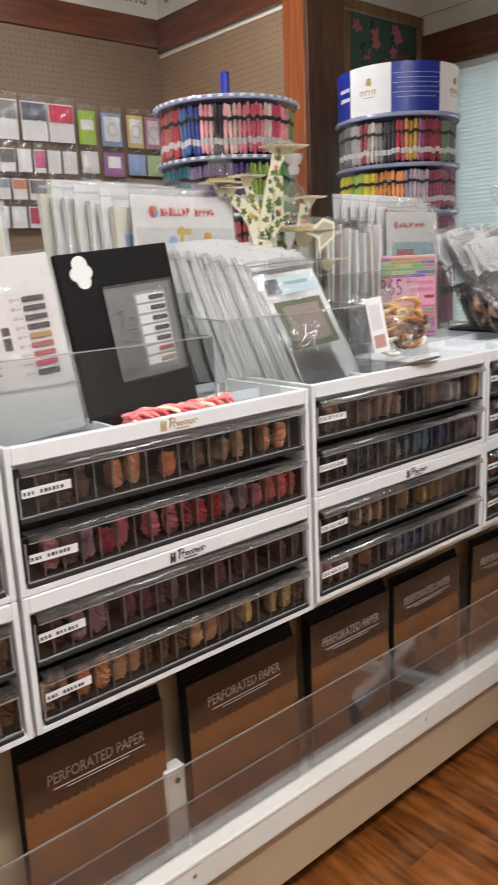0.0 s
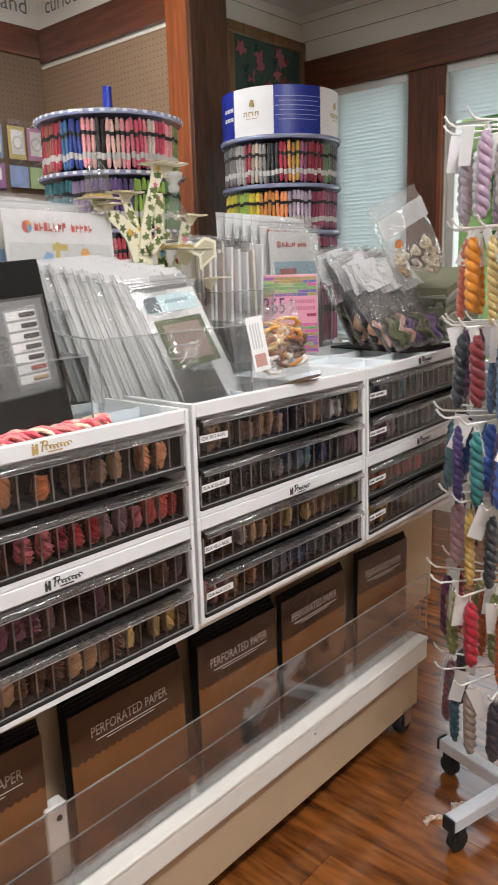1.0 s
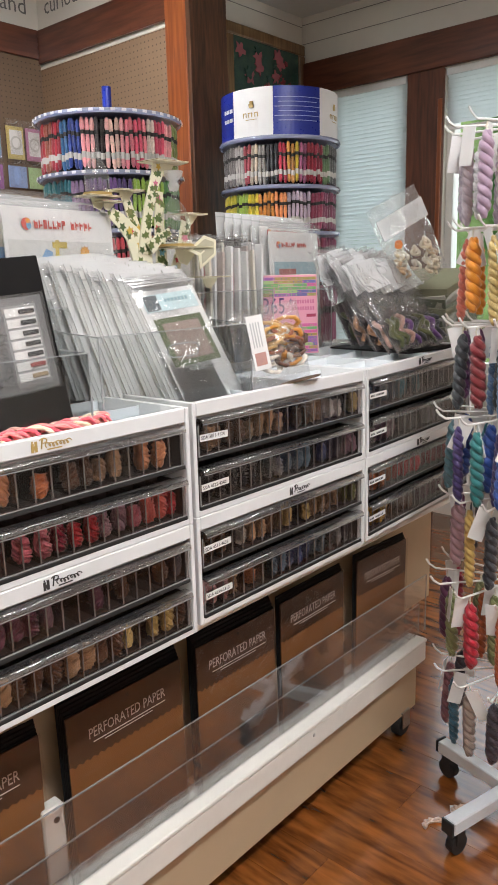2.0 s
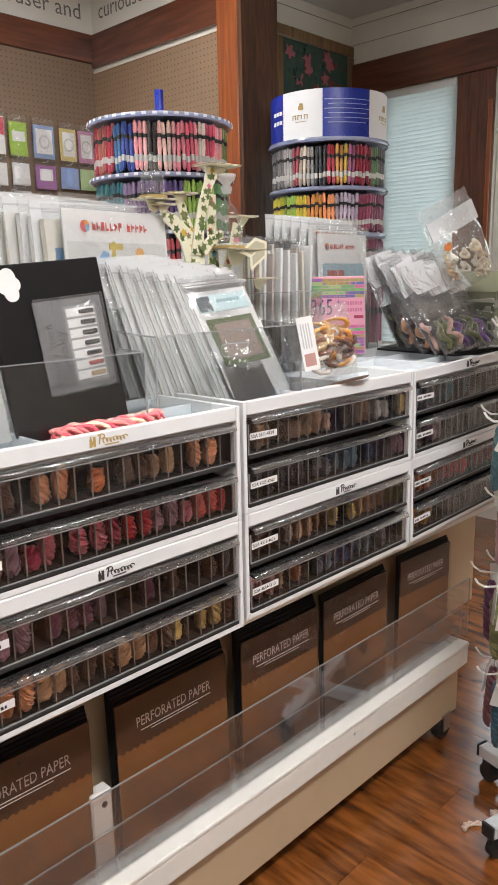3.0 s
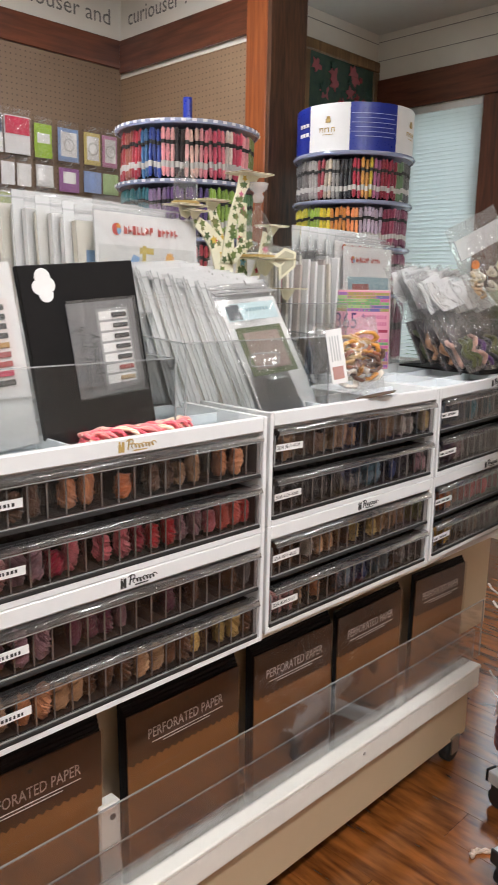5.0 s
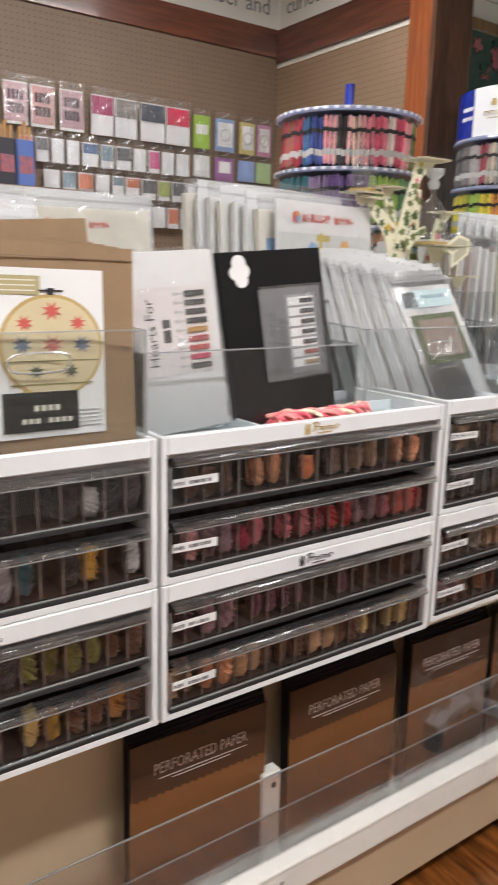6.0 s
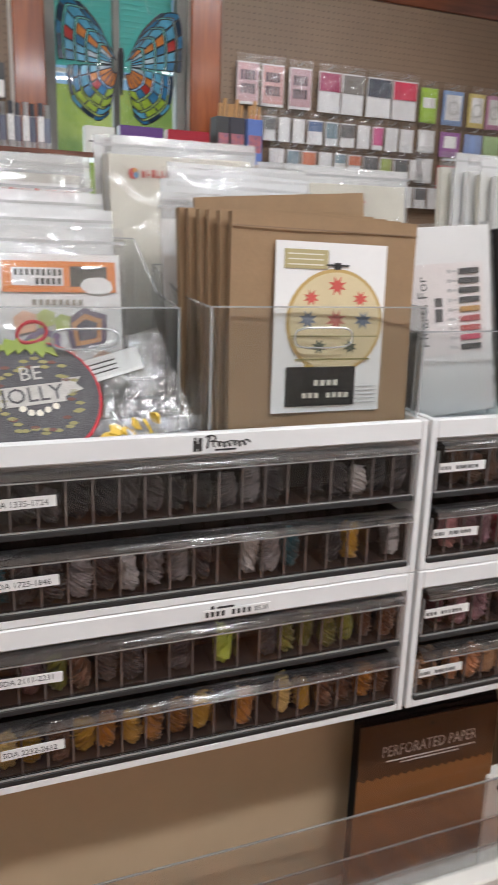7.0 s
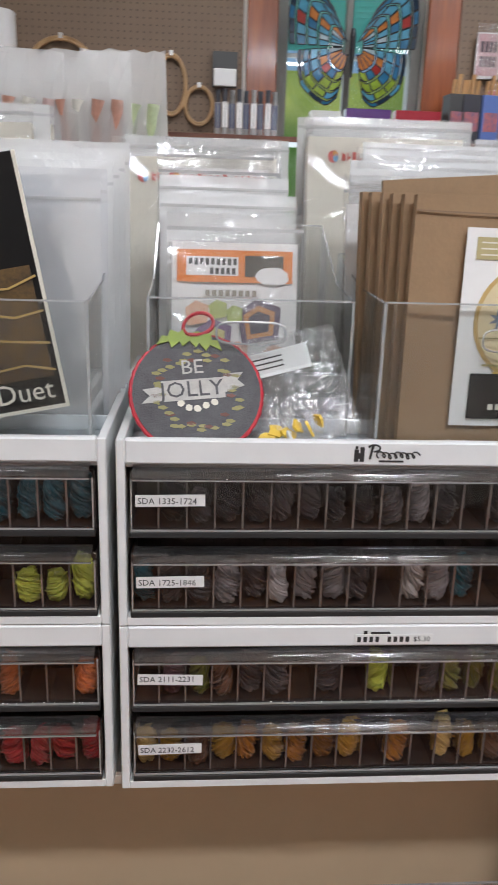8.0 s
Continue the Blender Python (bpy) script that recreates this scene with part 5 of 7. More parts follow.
for k in range(9):
    m = (INK, INK, INK, INK, mat_rgb(0.45, 0.25, 0.06), mat_rgb(0.35, 0.06, 0.06), mat_rgb(0.42, 0.08, 0.07), mat_rgb(0.55, 0.04, 0.10), INK)[k]
    part("thread_sample", boxes([(0.036, 0.070, -0.0045, -0.0014, 0.196 - 0.0132 * k, 0.204 - 0.0132 * k)], 0.001), m, wf)
    part("sample_number", boxes([(0.018, 0.024, -0.002, -0.0012, 0.198 - 0.0132 * k, 0.203 - 0.0132 * k), (0.026, 0.033, -0.002, -0.0012, 0.199 - 0.0132 * k, 0.2015 - 0.0132 * k)]), mat_rgb(0.45, 0.43, 0.42), wf)
part("sleeve", wavy_sheet(0.184, 0.266, 0.001, 12, 0.0008), FILM, wf, "clear plastic sleeve", at=pose(0, -0.007, 0))
bf = thing("thread_folder", pose(0.282, 0.086, TF + 0.006, -8, -4.5, 0), "black thread pack folder with a white cloud sticker", "folder", "thread folders")
part("folder", boxes([(-0.098, 0.104, 0, 0.012, 0, 0.272)], 0.0015), BLACKCARD, bf)
cl = bmesh.new()
for x, z, s in ((0, 0.012, 0.013), (0.008, 0.0, 0.011), (-0.008, -0.002, 0.011), (0.002, -0.013, 0.012)):
    outline([(x + s * math.cos(6.2832 * k / 14), z + s * math.sin(6.2832 * k / 14)) for k in range(14)], 0, 0.0008 + s * 0.02, cl)
part("cloud_sticker", cl, PAPER, bf, "white cloud-shaped sticker", at=pose(-0.060, -0.0002, 0.242, 90, 0, 0))
part("grey_sleeve_card", boxes([(-0.030, 0.092, -0.0016, 0, 0.068, 0.212)]), material("dark_grey_card", (0.16, 0.16, 0.165), 0.3, vary=0.1), bf)
part("sample_panel", boxes([(0.020, 0.080, -0.0022, -0.0014, 0.075, 0.200)]), mat_rgb(0.30, 0.30, 0.30), bf)
place("printed_words", lettering("Witchy Stitch", 0.018, INK), bf, pose(-0.005, -0.002, 0.078, 0, -90, 0))
place("printed_words", lettering("Spooky", 0.026, INK), bf, pose(0.015, -0.002, 0.088, 0, -90, 0))
for k in range(7):
    part("sample_tag", boxes([(0.024, 0.076, -0.003, -0.0018, 0.183 - 0.0165 * k, 0.196 - 0.0165 * k)]), PAPER, bf)
    part("thread_sample", boxes([(0.046, 0.074, -0.006, -0.0028, 0.186 - 0.0165 * k, 0.193 - 0.0165 * k)], 0.0014), INK if k < 5 else mat_rgb(0.35, 0.06, 0.05) if k == 5 else mat_rgb(0.42, 0.3, 0.16), bf)
part("sleeve", wavy_sheet(0.126, 0.150, 0.001, 15, 0.0008), FILM, bf, "clear plastic sleeve", at=pose(0.031, -0.008, 0.066))

# coral skein lying in the tray
SKC = thing("coral_skein", pose(0.318, 0.046, TF + 0.0015, 0, 0, 7), "coral and cream twisted thread skein with a paper tag", "thread skein")
CORALS = ((0.80, 0.14, 0.17, 1), (0.84, 0.28, 0.26, 1), (0.76, 0.11, 0.15, 1), (0.88, 0.48, 0.40, 1), (0.82, 0.20, 0.22, 1), (0.90, 0.72, 0.52, 1))
for k in range(14):
    bm = bmesh.new()
    ph, ofs, amp = 0.449 * k, 0.010 * math.sin(2.3 * k), 0.0095 + 0.003 * math.sin(1.7 * k)
    pts = [(-0.105 + 0.215 * i / 44 + 0.004 * math.sin(0.6 * i + k), ofs + amp * math.cos(0.42 * i + ph) + 0.007 * math.sin(i * 0.16 + 0.3), 0.0165 + 0.0095 * math.sin(0.42 * i + ph) + 0.003 * math.sin(0.3 * i + 2 * k)) for i in range(45)]
    tube(bm, pts, [0.0046 * (0.75 + 0.25 * math.sin(math.pi * (i + 1) / 46)) * (0.9 + 0.15 * math.sin(2.1 * i + k)) for i in range(45)], 5)
    o = part("strand", bm, ROPE, SKC, smooth=True)
    o.color = CORALS[k % 6]
for k in range(5):
    bm = bmesh.new()
    tube(bm, [(0.088 + 0.020 * math.cos(0.36 * i + 0.5 * k), 0.006 * k - 0.008 + 0.008 * math.sin(0.36 * i), 0.018 + 0.010 * math.sin(0.36 * i + 0.7 * k)) for i in range(16)], 0.0032, 5)
    o = part("strand", bm, ROPE, SKC, smooth=True)
    o.color = CORALS[(3, 5, 3, 0, 5)[k]]
part("paper_tag", boxes([(-0.135, -0.082, -0.014, 0.016, 0.0, 0.0012)]), PAPER, SKC, "white printed paper tag", at=pose(0, 0, 0.004, 0, -4, -6))
part("tag_bars", boxes([(-0.128, -0.096, -0.008 + 0.007 * k, -0.0065 + 0.007 * k, 0.0013, 0.0018) for k in range(3)]), mat_rgb(0.55, 0.25, 0.25), SKC, at=pose(0, 0, 0.004, 0, -4, -6))

# bagged patterns behind the folders
ART = [mat_rgb(0.20, 0.36, 0.60), mat_rgb(0.55, 0.42, 0.08), mat_rgb(0.72, 0.36, 0.06), mat_rgb(0.45, 0.14, 0.12), mat_rgb(0.14, 0.45, 0.55)]
acrylic_bin(0.405, 0.760, 0.325, 0.60, 0.20, 0.28, "clear acrylic bin of large bagged patterns", False, TF + 0.006)
st = packet("bagged_pattern", 0.255, 0.372, pose(0.585, 0.352, TF + 0.010, -4, 0.8, 0), "large bagged pattern showing a patchwork seaside picture", [(-0.12, 0.12, 0.02, 0.310, mat_rgb(0.62, 0.62, 0.60))], 0.03, 21)
fruit_mark(st, -0.078, 0.340, 1.25)
patch("picture_motif", [(0.03 * x, 0.03 * y) for x, y in ((-1.2, -1.3), (0.3, -1.2), (1.0, 1.0), (0.5, 1.2))], -0.055, 0.258, -0.003, ART[0], st)
patch("picture_motif", [(0.006 * x, 0.05 * y) for x, y in ((-1, -0.7), (0.6, -0.7), (1.6, 1), (0.2, 1))], -0.018, 0.262, -0.003, ART[1], st)
part("picture_motif", boxes([(-0.024, 0.010, -0.0034, -0.002, 0.296, 0.308)]), ART[1], st)
patch("picture_motif", [(0.013 * (1 if q % 2 else 0.7) * math.cos(6.2832 * q / 20), 0.013 * (1 if q % 2 else 0.7) * math.sin(6.2832 * q / 20)) for q in range(20)], 0.052, 0.290, -0.003, ART[2], st)
for k in range(9):
    part("picture_line", boxes([(-0.025 + 0.011 * k, -0.0235 + 0.011 * k, -0.0034, -0.002, 0.225, 0.245 + 0.010 * math.sin(0.35 * k))]), ART[3], st)
bm = bmesh.new()
tube(bm, [(-0.03 + 0.011 * k, -0.003, 0.244 + 0.012 * math.sin(0.33 * k)) for k in range(10)], 0.0016, 4)
part("picture_line", bm, ART[3], st)
patch("picture_motif", [(0.018 * x, 0.022 * y) for x, y in ((-1, -1), (1, -1), (1, 1), (-1, 0.8))], 0.098, 0.255, -0.003, ART[4], st)
patch("picture_motif", blob(16, 0.04, 0.05, 4, 0.1), 0.02, 0.12, -0.003, mat_rgb(0.12, 0.42, 0.60), st)
part("picture_motif", boxes([(-0.1, 0.11, -0.0034, -0.002, 0.185, 0.198)]), ART[3], st)
patch("picture_motif", blob(12, 0.014, 0.018, 6, 0.1), 0.035, 0.135, -0.0042, mat_rgb(0.75, 0.40, 0.06), st)
for k in range(7):
    packet("bagged_pattern", 0.235 + 0.004 * (k % 3), 0.355 + 0.006 * k, pose(0.560 - 0.012 * k, 0.378 + 0.026 * k, TF + 0.010, -4, 0.6 * (k % 3 - 1), 0), "white bagged pattern behind others in its bin", [(-0.1, -0.02, 0.25, 0.30, ART[k % 5])] if k < 3 else [], 0.03, 100 + k, PAPER if k % 3 else CREAM, MILKY if k % 2 else FILM, thick=0.016)
# bagged patterns on the far row
for x0, n, top, sd in ((-0.30, 6, 0.40, 1), (0.02, 7, 0.375, 2), (-0.98, 5, 0.40, 3), (-0.60, 4, 0.36, 4)):
    for k in range(n):
        p = packet("bagged_pattern", 0.25, top - 0.02 + 0.004 * k, pose(x0 + 0.125 + 0.012 * (k % 2), 0.50 + 0.036 * k, ZB + UH - 0.029, -5, 0.8 * (k % 3 - 1), 0), "white bagged pattern on the far row of the counter", [], 0.03, 200 + 10 * sd + k, PAPER if k % 3 else CREAM, MILKY if k % 3 == 1 else FILM, thick=0.020)
        if k == 0 and sd != 3:
            fruit_mark(p, -0.085, top - 0.05, 1.0)

# ---- sleeves leaning in a bin ----
acrylic_bin(0.425, 0.800, 0.062, 0.30, 0.150, 0.19, "clear acrylic bin of leaning pattern sleeves")
for k in range(27):
    at = pose(0.712 - 0.0047 * k, 0.078 + 0.0080 * k, TF + 0.006 + 0.0007 * k, -30 + 0.4 * k, -4.5 + 0.6 * (k % 3), -3)
    if k == 0:
        p = packet("pattern_sleeve", 0.150, 0.250, at, "pattern card with a green framed sampler in a clear sleeve", [], 0.02, 33)
        part("title_strip", boxes([(-0.066, 0.066, -0.0022, -0.001, 0.203, 0.240)]), mat_rgb(0.55, 0.70, 0.72), p)
        part("title_photo", boxes([(-0.064, -0.03, -0.0028, -0.002, 0.205, 0.238)]), mat_rgb(0.10, 0.12, 0.13), p)
        part("title_bars", boxes([(-0.015 + 0.009 * q, -0.015 + 0.009 * q + 0.006, -0.0028, -0.002, 0.221, 0.229) for q in range(7)]), mat_rgb(0.25, 0.4, 0.45), p)
        part("sampler_frame", boxes([(-0.06, 0.06, -0.0024, -0.001, 0.085, 0.188)], 0.0004), mat_rgb(0.09, 0.12, 0.04), p)
        part("sampler_cloth", boxes([(-0.046, 0.046, -0.0032, -0.002, 0.097, 0.176)]), material("faded_sampler", (0.36, 0.25, 0.22), 0.8, second=(0.24, 0.19, 0.15), scale=60), p)
        part("caption_bars", boxes([(-0.03 + 0.008 * q, -0.03 + 0.008 * q + 0.005, -0.0022, -0.001, 0.072, 0.077) for q in range(8)]), mat_rgb(0.3, 0.3, 0.28), p)
    else:
        packet("pattern_sleeve", 0.146, 0.243 + 0.004 * (k % 4), at, "white pattern card in a clear sleeve leaning back", [], 0.034, 130 + k, PAPER if k % 4 else CREAM, FILM if k % 4 == 1 else MILKY, thick=0.0062)

# ---- die-cut tree stand with little bottles ----
tree = thing("display_tree", pose(0.742, 0.36, TF + 0.006), "cream flower-printed cut-out tree stand with small shelves", "display stand")
FLORAL = material("cream_floral_card", (0.76, 0.72, 0.54), 0.5, vary=0.05, scale=20)


def ribbon(rows):
    """A cut-out branch: an outline about a centre line of (x, z, half width) rows."""
    left, right = [], []
    for i, (x, z, w) in enumerate(rows):
        x0, z0, _ = rows[max(i - 1, 0)]
        x1, z1, _ = rows[min(i + 1, len(rows) - 1)]
        d = math.hypot(x1 - x0, z1 - z0)
        nx, nz = -(z1 - z0) / d, (x1 - x0) / d
        left.append((x + nx * w, z + nz * w))
        right.append((x - nx * w, z - nz * w))
    return outline(left + right[::-1], 0, 0.004)


BRANCHES = [
    [(0.042, 0.0, 0.036), (0.044, 0.15, 0.030), (0.046, 0.265, 0.026), (0.040, 0.300, 0.030), (0.018, 0.330, 0.020), (-0.012, 0.358, 0.015), (-0.036, 0.372, 0.012)],
    [(0.046, 0.310, 0.020), (0.040, 0.340, 0.013), (0.026, 0.374, 0.011), (0.012, 0.412, 0.010)],
    [(0.050, 0.290, 0.020), (0.054, 0.340, 0.014), (0.066, 0.390, 0.012), (0.086, 0.440, 0.012), (0.100, 0.474, 0.018)],
    [(0.056, 0.300, 0.014), (0.085, 0.322, 0.010), (0.118, 0.338, 0.008)],
    [(0.118, 0.0, 0.030), (0.116, 0.18, 0.022), (0.114, 0.28, 0.016), (0.112, 0.36, 0.013), (0.116, 0.425, 0.010)],
    [(0.126, 0.22, 0.016), (0.150, 0.268, 0.012), (0.172, 0.318, 0.012), (0.186, 0.362, 0.014)],
    [(0.030, 0.02, 0.022), (0.004, 0.15, 0.016), (-0.014, 0.24, 0.014), (-0.040, 0.315, 0.012)],
]
DEPTHS = [0, 0.010, -0.004, -0.012, 0.016, 0.006, 0.022]
rr = random.Random(9)
LEAVES = [mat_rgb(0.10, 0.15, 0.04), mat_rgb(0.14, 0.18, 0.05), mat_rgb(0.08, 0.12, 0.04), mat_rgb(0.20, 0.20, 0.07)]
BLOOMS = [mat_rgb(0.52, 0.04, 0.06), mat_rgb(0.62, 0.16, 0.26), mat_rgb(0.20, 0.42, 0.52), mat_rgb(0.62, 0.42, 0.06)]
for rows, dy in zip(BRANCHES, DEPTHS):
    br = part("branch", ribbon(rows), FLORAL, tree, "cream cut-out branch printed with ivy and flowers", at=pose(0, dy + 0.002, 0, 90, 0, 0))
    for (x0, z0, w0), (x1, z1, w1) in zip(rows, rows[1:]):
        if z1 < 0.2:
            continue
        for q in range(max(2, int(math.hypot(x1 - x0, z1 - z0) / 0.0075))):
            u = rr.random()
            bloom = rr.random() < 0.2
            size = rr.uniform(0.0075, 0.0120) if bloom else rr.uniform(0.0060, 0.0110)
            n = 10
            turn = rr.uniform(0, 6.28)
            pts = [(size * (1 if j % 2 else 0.5) * math.cos(6.2832 * j / n + turn), size * (1 if j % 2 else 0.5) * math.sin(6.2832 * j / n + turn)) for j in range(n)]
            o = part("printed_flower" if bloom else "printed_leaf", outline(pts, 0, 0.0004 + 0.0002 * rr.random()), rr.choice(BLOOMS if bloom else LEAVES), br)
            o.matrix_basis = pose(x0 + (x1 - x0) * u + rr.uniform(-0.6, 0.6) * w0, z0 + (z1 - z0) * u, 0.0041)
for x, y, z, sc in ((0.118, 0, 0.483, 0.046), (-0.042, 0.0, 0.392, 0.026), (0.012, 0.008, 0.418, 0.034), (0.160, -0.012, 0.302, 0.060), (0.200, 0.006, 0.378, 0.034), (0.218, -0.030, 0.236, 0.042), (-0.058, 0.010, 0.402, 0.040)):
    o = part("little_shelf", outline([(sc * a, sc * b) for a, b in ((-1, -0.7), (0.9, -0.8), (1.15, 0), (0.9, 0.8), (-1, 0.7))], 0, 0.003), FLORAL, tree, "small cream card shelf", at=pose(x, y, z))
    part("shelf_edge", outline([(sc * 1.01 * a, sc * 1.01 * b) for a, b in ((-1, -0.7), (0.9, -0.8), (1.15, 0), (0.9, 0.8), (-1, 0.7))], 0, 0.0010), mat_rgb(0.26, 0.20, 0.09), o, at=pose(0, 0, 0.0010))
    part("shelf_bracket", outline([(-sc * 0.5, 0), (sc * 0.7, 0), (sc * 0.1, -sc * 0.62), (-sc * 0.3, -sc * 0.5)], 0, 0.003), FLORAL, o, at=pose(0, 0.0015, -0.0005, 90, 0, 0))
ar = part("arrow_sign", outline([(-0.036, -0.026), (0.020, -0.026), (0.040, 0.0), (0.020, 0.026), (-0.036, 0.026), (-0.020, 0.0)], 0, 0.003), FLORAL, tree, "cream arrow-shaped card sign", at=pose(0.184, -0.050, 0.296, 90, -36, -12))
part("sign_line", outline([(-0.024, -0.020), (0.016, -0.020), (0.032, 0.0), (0.016, 0.020), (-0.024, 0.020), (-0.012, 0.002), (0.0, 0.002), (0.0, -0.002), (-0.012, -0.002)], 0, 0.0005), mat_rgb(0.45, 0.42, 0.30), ar, at=pose(0, 0, 0.0032))


def bottle(x, y, z, s, label):
    """A small glass dome jar with a knob, or a bottle with a gathered top."""
    b = thing("glass_dome", pose(x, y, z), label, "glass dome")
    bm = bmesh.new()
    prof = [(0.0, 0.024), (0.03, 0.024), (0.045, 0.021), (0.058, 0.014), (0.066, 0.006), (0.070, 0.004), (0.078, 0.005), (0.083, 0.003)]
    tube(bm, [(0, 0, s * h) for h, q in prof], [s * q for h, q in prof], 18)
    part("dome", bm, clear("dome_glass", (0.94, 0.95, 0.93), 0.02, body=0.05) if "dome_glass" not in MATS else MATS["dome_glass"], b, "clear glass dome", smooth=True)
    bm = bmesh.new()
    cylinder(bm, 0, 0, -0.004, 0.028 * s, 0.005, 20)
    part("dome_base", bm, GOLDINK, b, "gold base rim")
    return b


bottle(0.742 - 0.060, 0.368, TF + 0.006 + 0.4095, 1.05, "small clear glass dome on a gold base")
bottle(0.742 + 0.132, 0.345, TF + 0.006 + 0.3095, 1.45, "small clear glass bottle with a gathered top")
bm = bmesh.new()
pts = [(0.0, 0.010), (0.012, 0.014), (0.02, 0.009), (0.03, 0.020), (0.042, 0.022)]
tube(bm, [(0, 0, h) for h, q in pts], [q for h, q in pts], 9)
tagged(place("gathered_net_bag", to_mesh("gathered_net_bag", bm, MILKY, True), None, pose(0.874, 0.345, TF + 0.430)), "gathered white net bag on a small bottle", "net bag")

# ---- sleeves standing on edge and big patterns behind ----
acrylic_bin(0.925, 1.215, 0.345, 0.62, 0.20, 0.26, "clear acrylic bin of thin pattern sleeves on edge", False, TF + 0.006)
SPINE = [PAPER, CREAM, PAPER, PAPER, mat_rgb(0.35, 0.04, 0.05), PAPER, CREAM, PAPER, PAPER, mat_rgb(0.5, 0.42, 0.38)]
rr = random.Random(17)
for k in range(24):
    e = thing("pattern_sleeve", pose(0.935 + 0.0115 * k, 0.37 + 0.006 * (k % 3), TF + 0.011, rr.uniform(-3, 1), rr.uniform(-2, 3), 0), "thin pattern sleeve standing on edge in a bin", "pattern packet", "pattern sleeves on edge")
    part("insert", boxes([(0, 0.0078, 0, 0.21, 0, 0.305 + rr.uniform(-0.014, 0.014))], 0.0008), SPINE[k % 10], e)
    part("sleeve", boxes([(-0.0008, 0.0086, -0.004, 0.214, 0, 0.322 + rr.uniform(-0.012, 0.012))], 0.0008), FILM, e, "clear sleeve")
acrylic_bin(1.300, 1.640, 0.46, 0.72, 0.19, 0.26, "clear acrylic bin of large bagged patterns", False, TF + 0.006)
for k in range(7):
    p = packet("bagged_pattern", 0.235, 0.355 + 0.012 * (k > 0) + 0.004 * k, pose(1.500 - 0.012 * k, 0.480 + 0.022 * k, TF + 0.012, -3), "large bagged pattern with a red fruit emblem" if k < 2 else "white bagged pattern behind others in its bin", [(-0.1, 0.1, 0.02, 0.27, mat_rgb(0.35, 0.5, 0.55)), (-0.08, 0.0, 0.19, 0.25, ART[3]), (0.01, 0.08, 0.14, 0.22, ART[2]), (-0.06, -0.01, 0.08, 0.15, ART[1])] if k == 0 else [], 0.025, 160 + k, None, FILM if k < 2 else MILKY)
    if k < 2:
        fruit_mark(p, -0.078, 0.318 + 0.035 * k, 1.1)

# 365+ book
bk = thing("thick_book", pose(1.258, 0.430, 1.187, -4, 0, -36) @ Matrix.Diagonal((0.82, 0.80, 0.93, 1)), "thick pink patterned stitch book standing on end", "book")
PINKC = material("pink_book_cover", (0.72, 0.32, 0.42), 0.4, vary=0.05)
part("cover", boxes([(0, 0.205, 0, 0.05, 0, 0.232)], 0.002), PINKC, bk)
part("page_block", boxes([(0.004, 0.2065, 0.004, 0.046, -0.001, 0.2335)]), CREAM, bk)
rr = random.Random(21)
BC = [mat_rgb(0.30, 0.12, 0.38), mat_rgb(0.18, 0.40, 0.14), mat_rgb(0.62, 0.12, 0.32), mat_rgb(0.42, 0.30, 0.10), mat_rgb(0.16, 0.14, 0.36), mat_rgb(0.35, 0.5, 0.2)]
for zone in ((0.170, 0.230), (0.004, 0.094)):
    z = zone[0]
    while z < zone[1] - 0.008:
        x = 0.004
        while x < 0.198:
            w = min(rr.choice((0.05, 0.066, 0.08)), 0.202 - x)
            part("cover_patch", boxes([(x, x + w - 0.001, -0.0008, 0.0004, z, z + 0.0085)]), rr.choice(BC), bk)
            for q in range(int(w / 0.008)):
                if rr.random() < 0.6:
                    part("cover_dot", boxes([(x + 0.008 * q + 0.001, x + 0.008 * q + 0.0045, -0.0012, 0, z + 0.002, z + 0.006)]), rr.choice(BC), bk)
            x += w
        z += 0.0095
place("printed_words", lettering("365", 0.056, mat_rgb(0.07, 0.03, 0.13)), bk, pose(0.012, -0.0012, 0.120) @ Matrix.Diagonal((0.95, 1, 1.2, 1)))
place("printed_words", lettering("+", 0.03, mat_rgb(0.14, 0.08, 0.22)), bk, pose(0.102, -0.0012, 0.146))
part("title_bars", boxes([(0.115 + 0.009 * q, 0.115 + 0.009 * q + 0.006, -0.0008, 0, z, z + 0.011) for q in range(9) for z in (0.128, 0.148)]), mat_rgb(0.55, 0.16, 0.28), bk)
part("title_tag", boxes([(0.165, 0.198, -0.001, 0, 0.108, 0.117)]), mat_rgb(0.35, 0.03, 0.08), bk)

# bag of brown and orange threads on the rail
gb = thing("thread_bag", pose(0.866, 0.050, TF + 0.022, -8, -7, -14) @ Matrix.Diagonal((1.30, 1.3, 0.90, 1)), "clear bag of brown and orange threads with a white label", "thread bag")
part("bag", pillow(0.135, 0.182, 0.05, 3), HAZE, gb, "clear wrinkled bag")
part("label", boxes([(-0.052, -0.022, -0.024, -0.0232, 0.045, 0.165)], 0.0002), PAPER, gb, "white printed label")
part("label_picture", boxes([(-0.048, -0.028, -0.0247, -0.0238, 0.055, 0.083)]), mat_rgb(0.45, 0.25, 0.22), gb)
part("label_bars", boxes([(-0.047 + 0.005 * q, -0.045 + 0.005 * q, -0.0246, -0.0238, 0.095, 0.15) for q in range(4)]), mat_rgb(0.5, 0.5, 0.5), gb)
rr = random.Random(6)
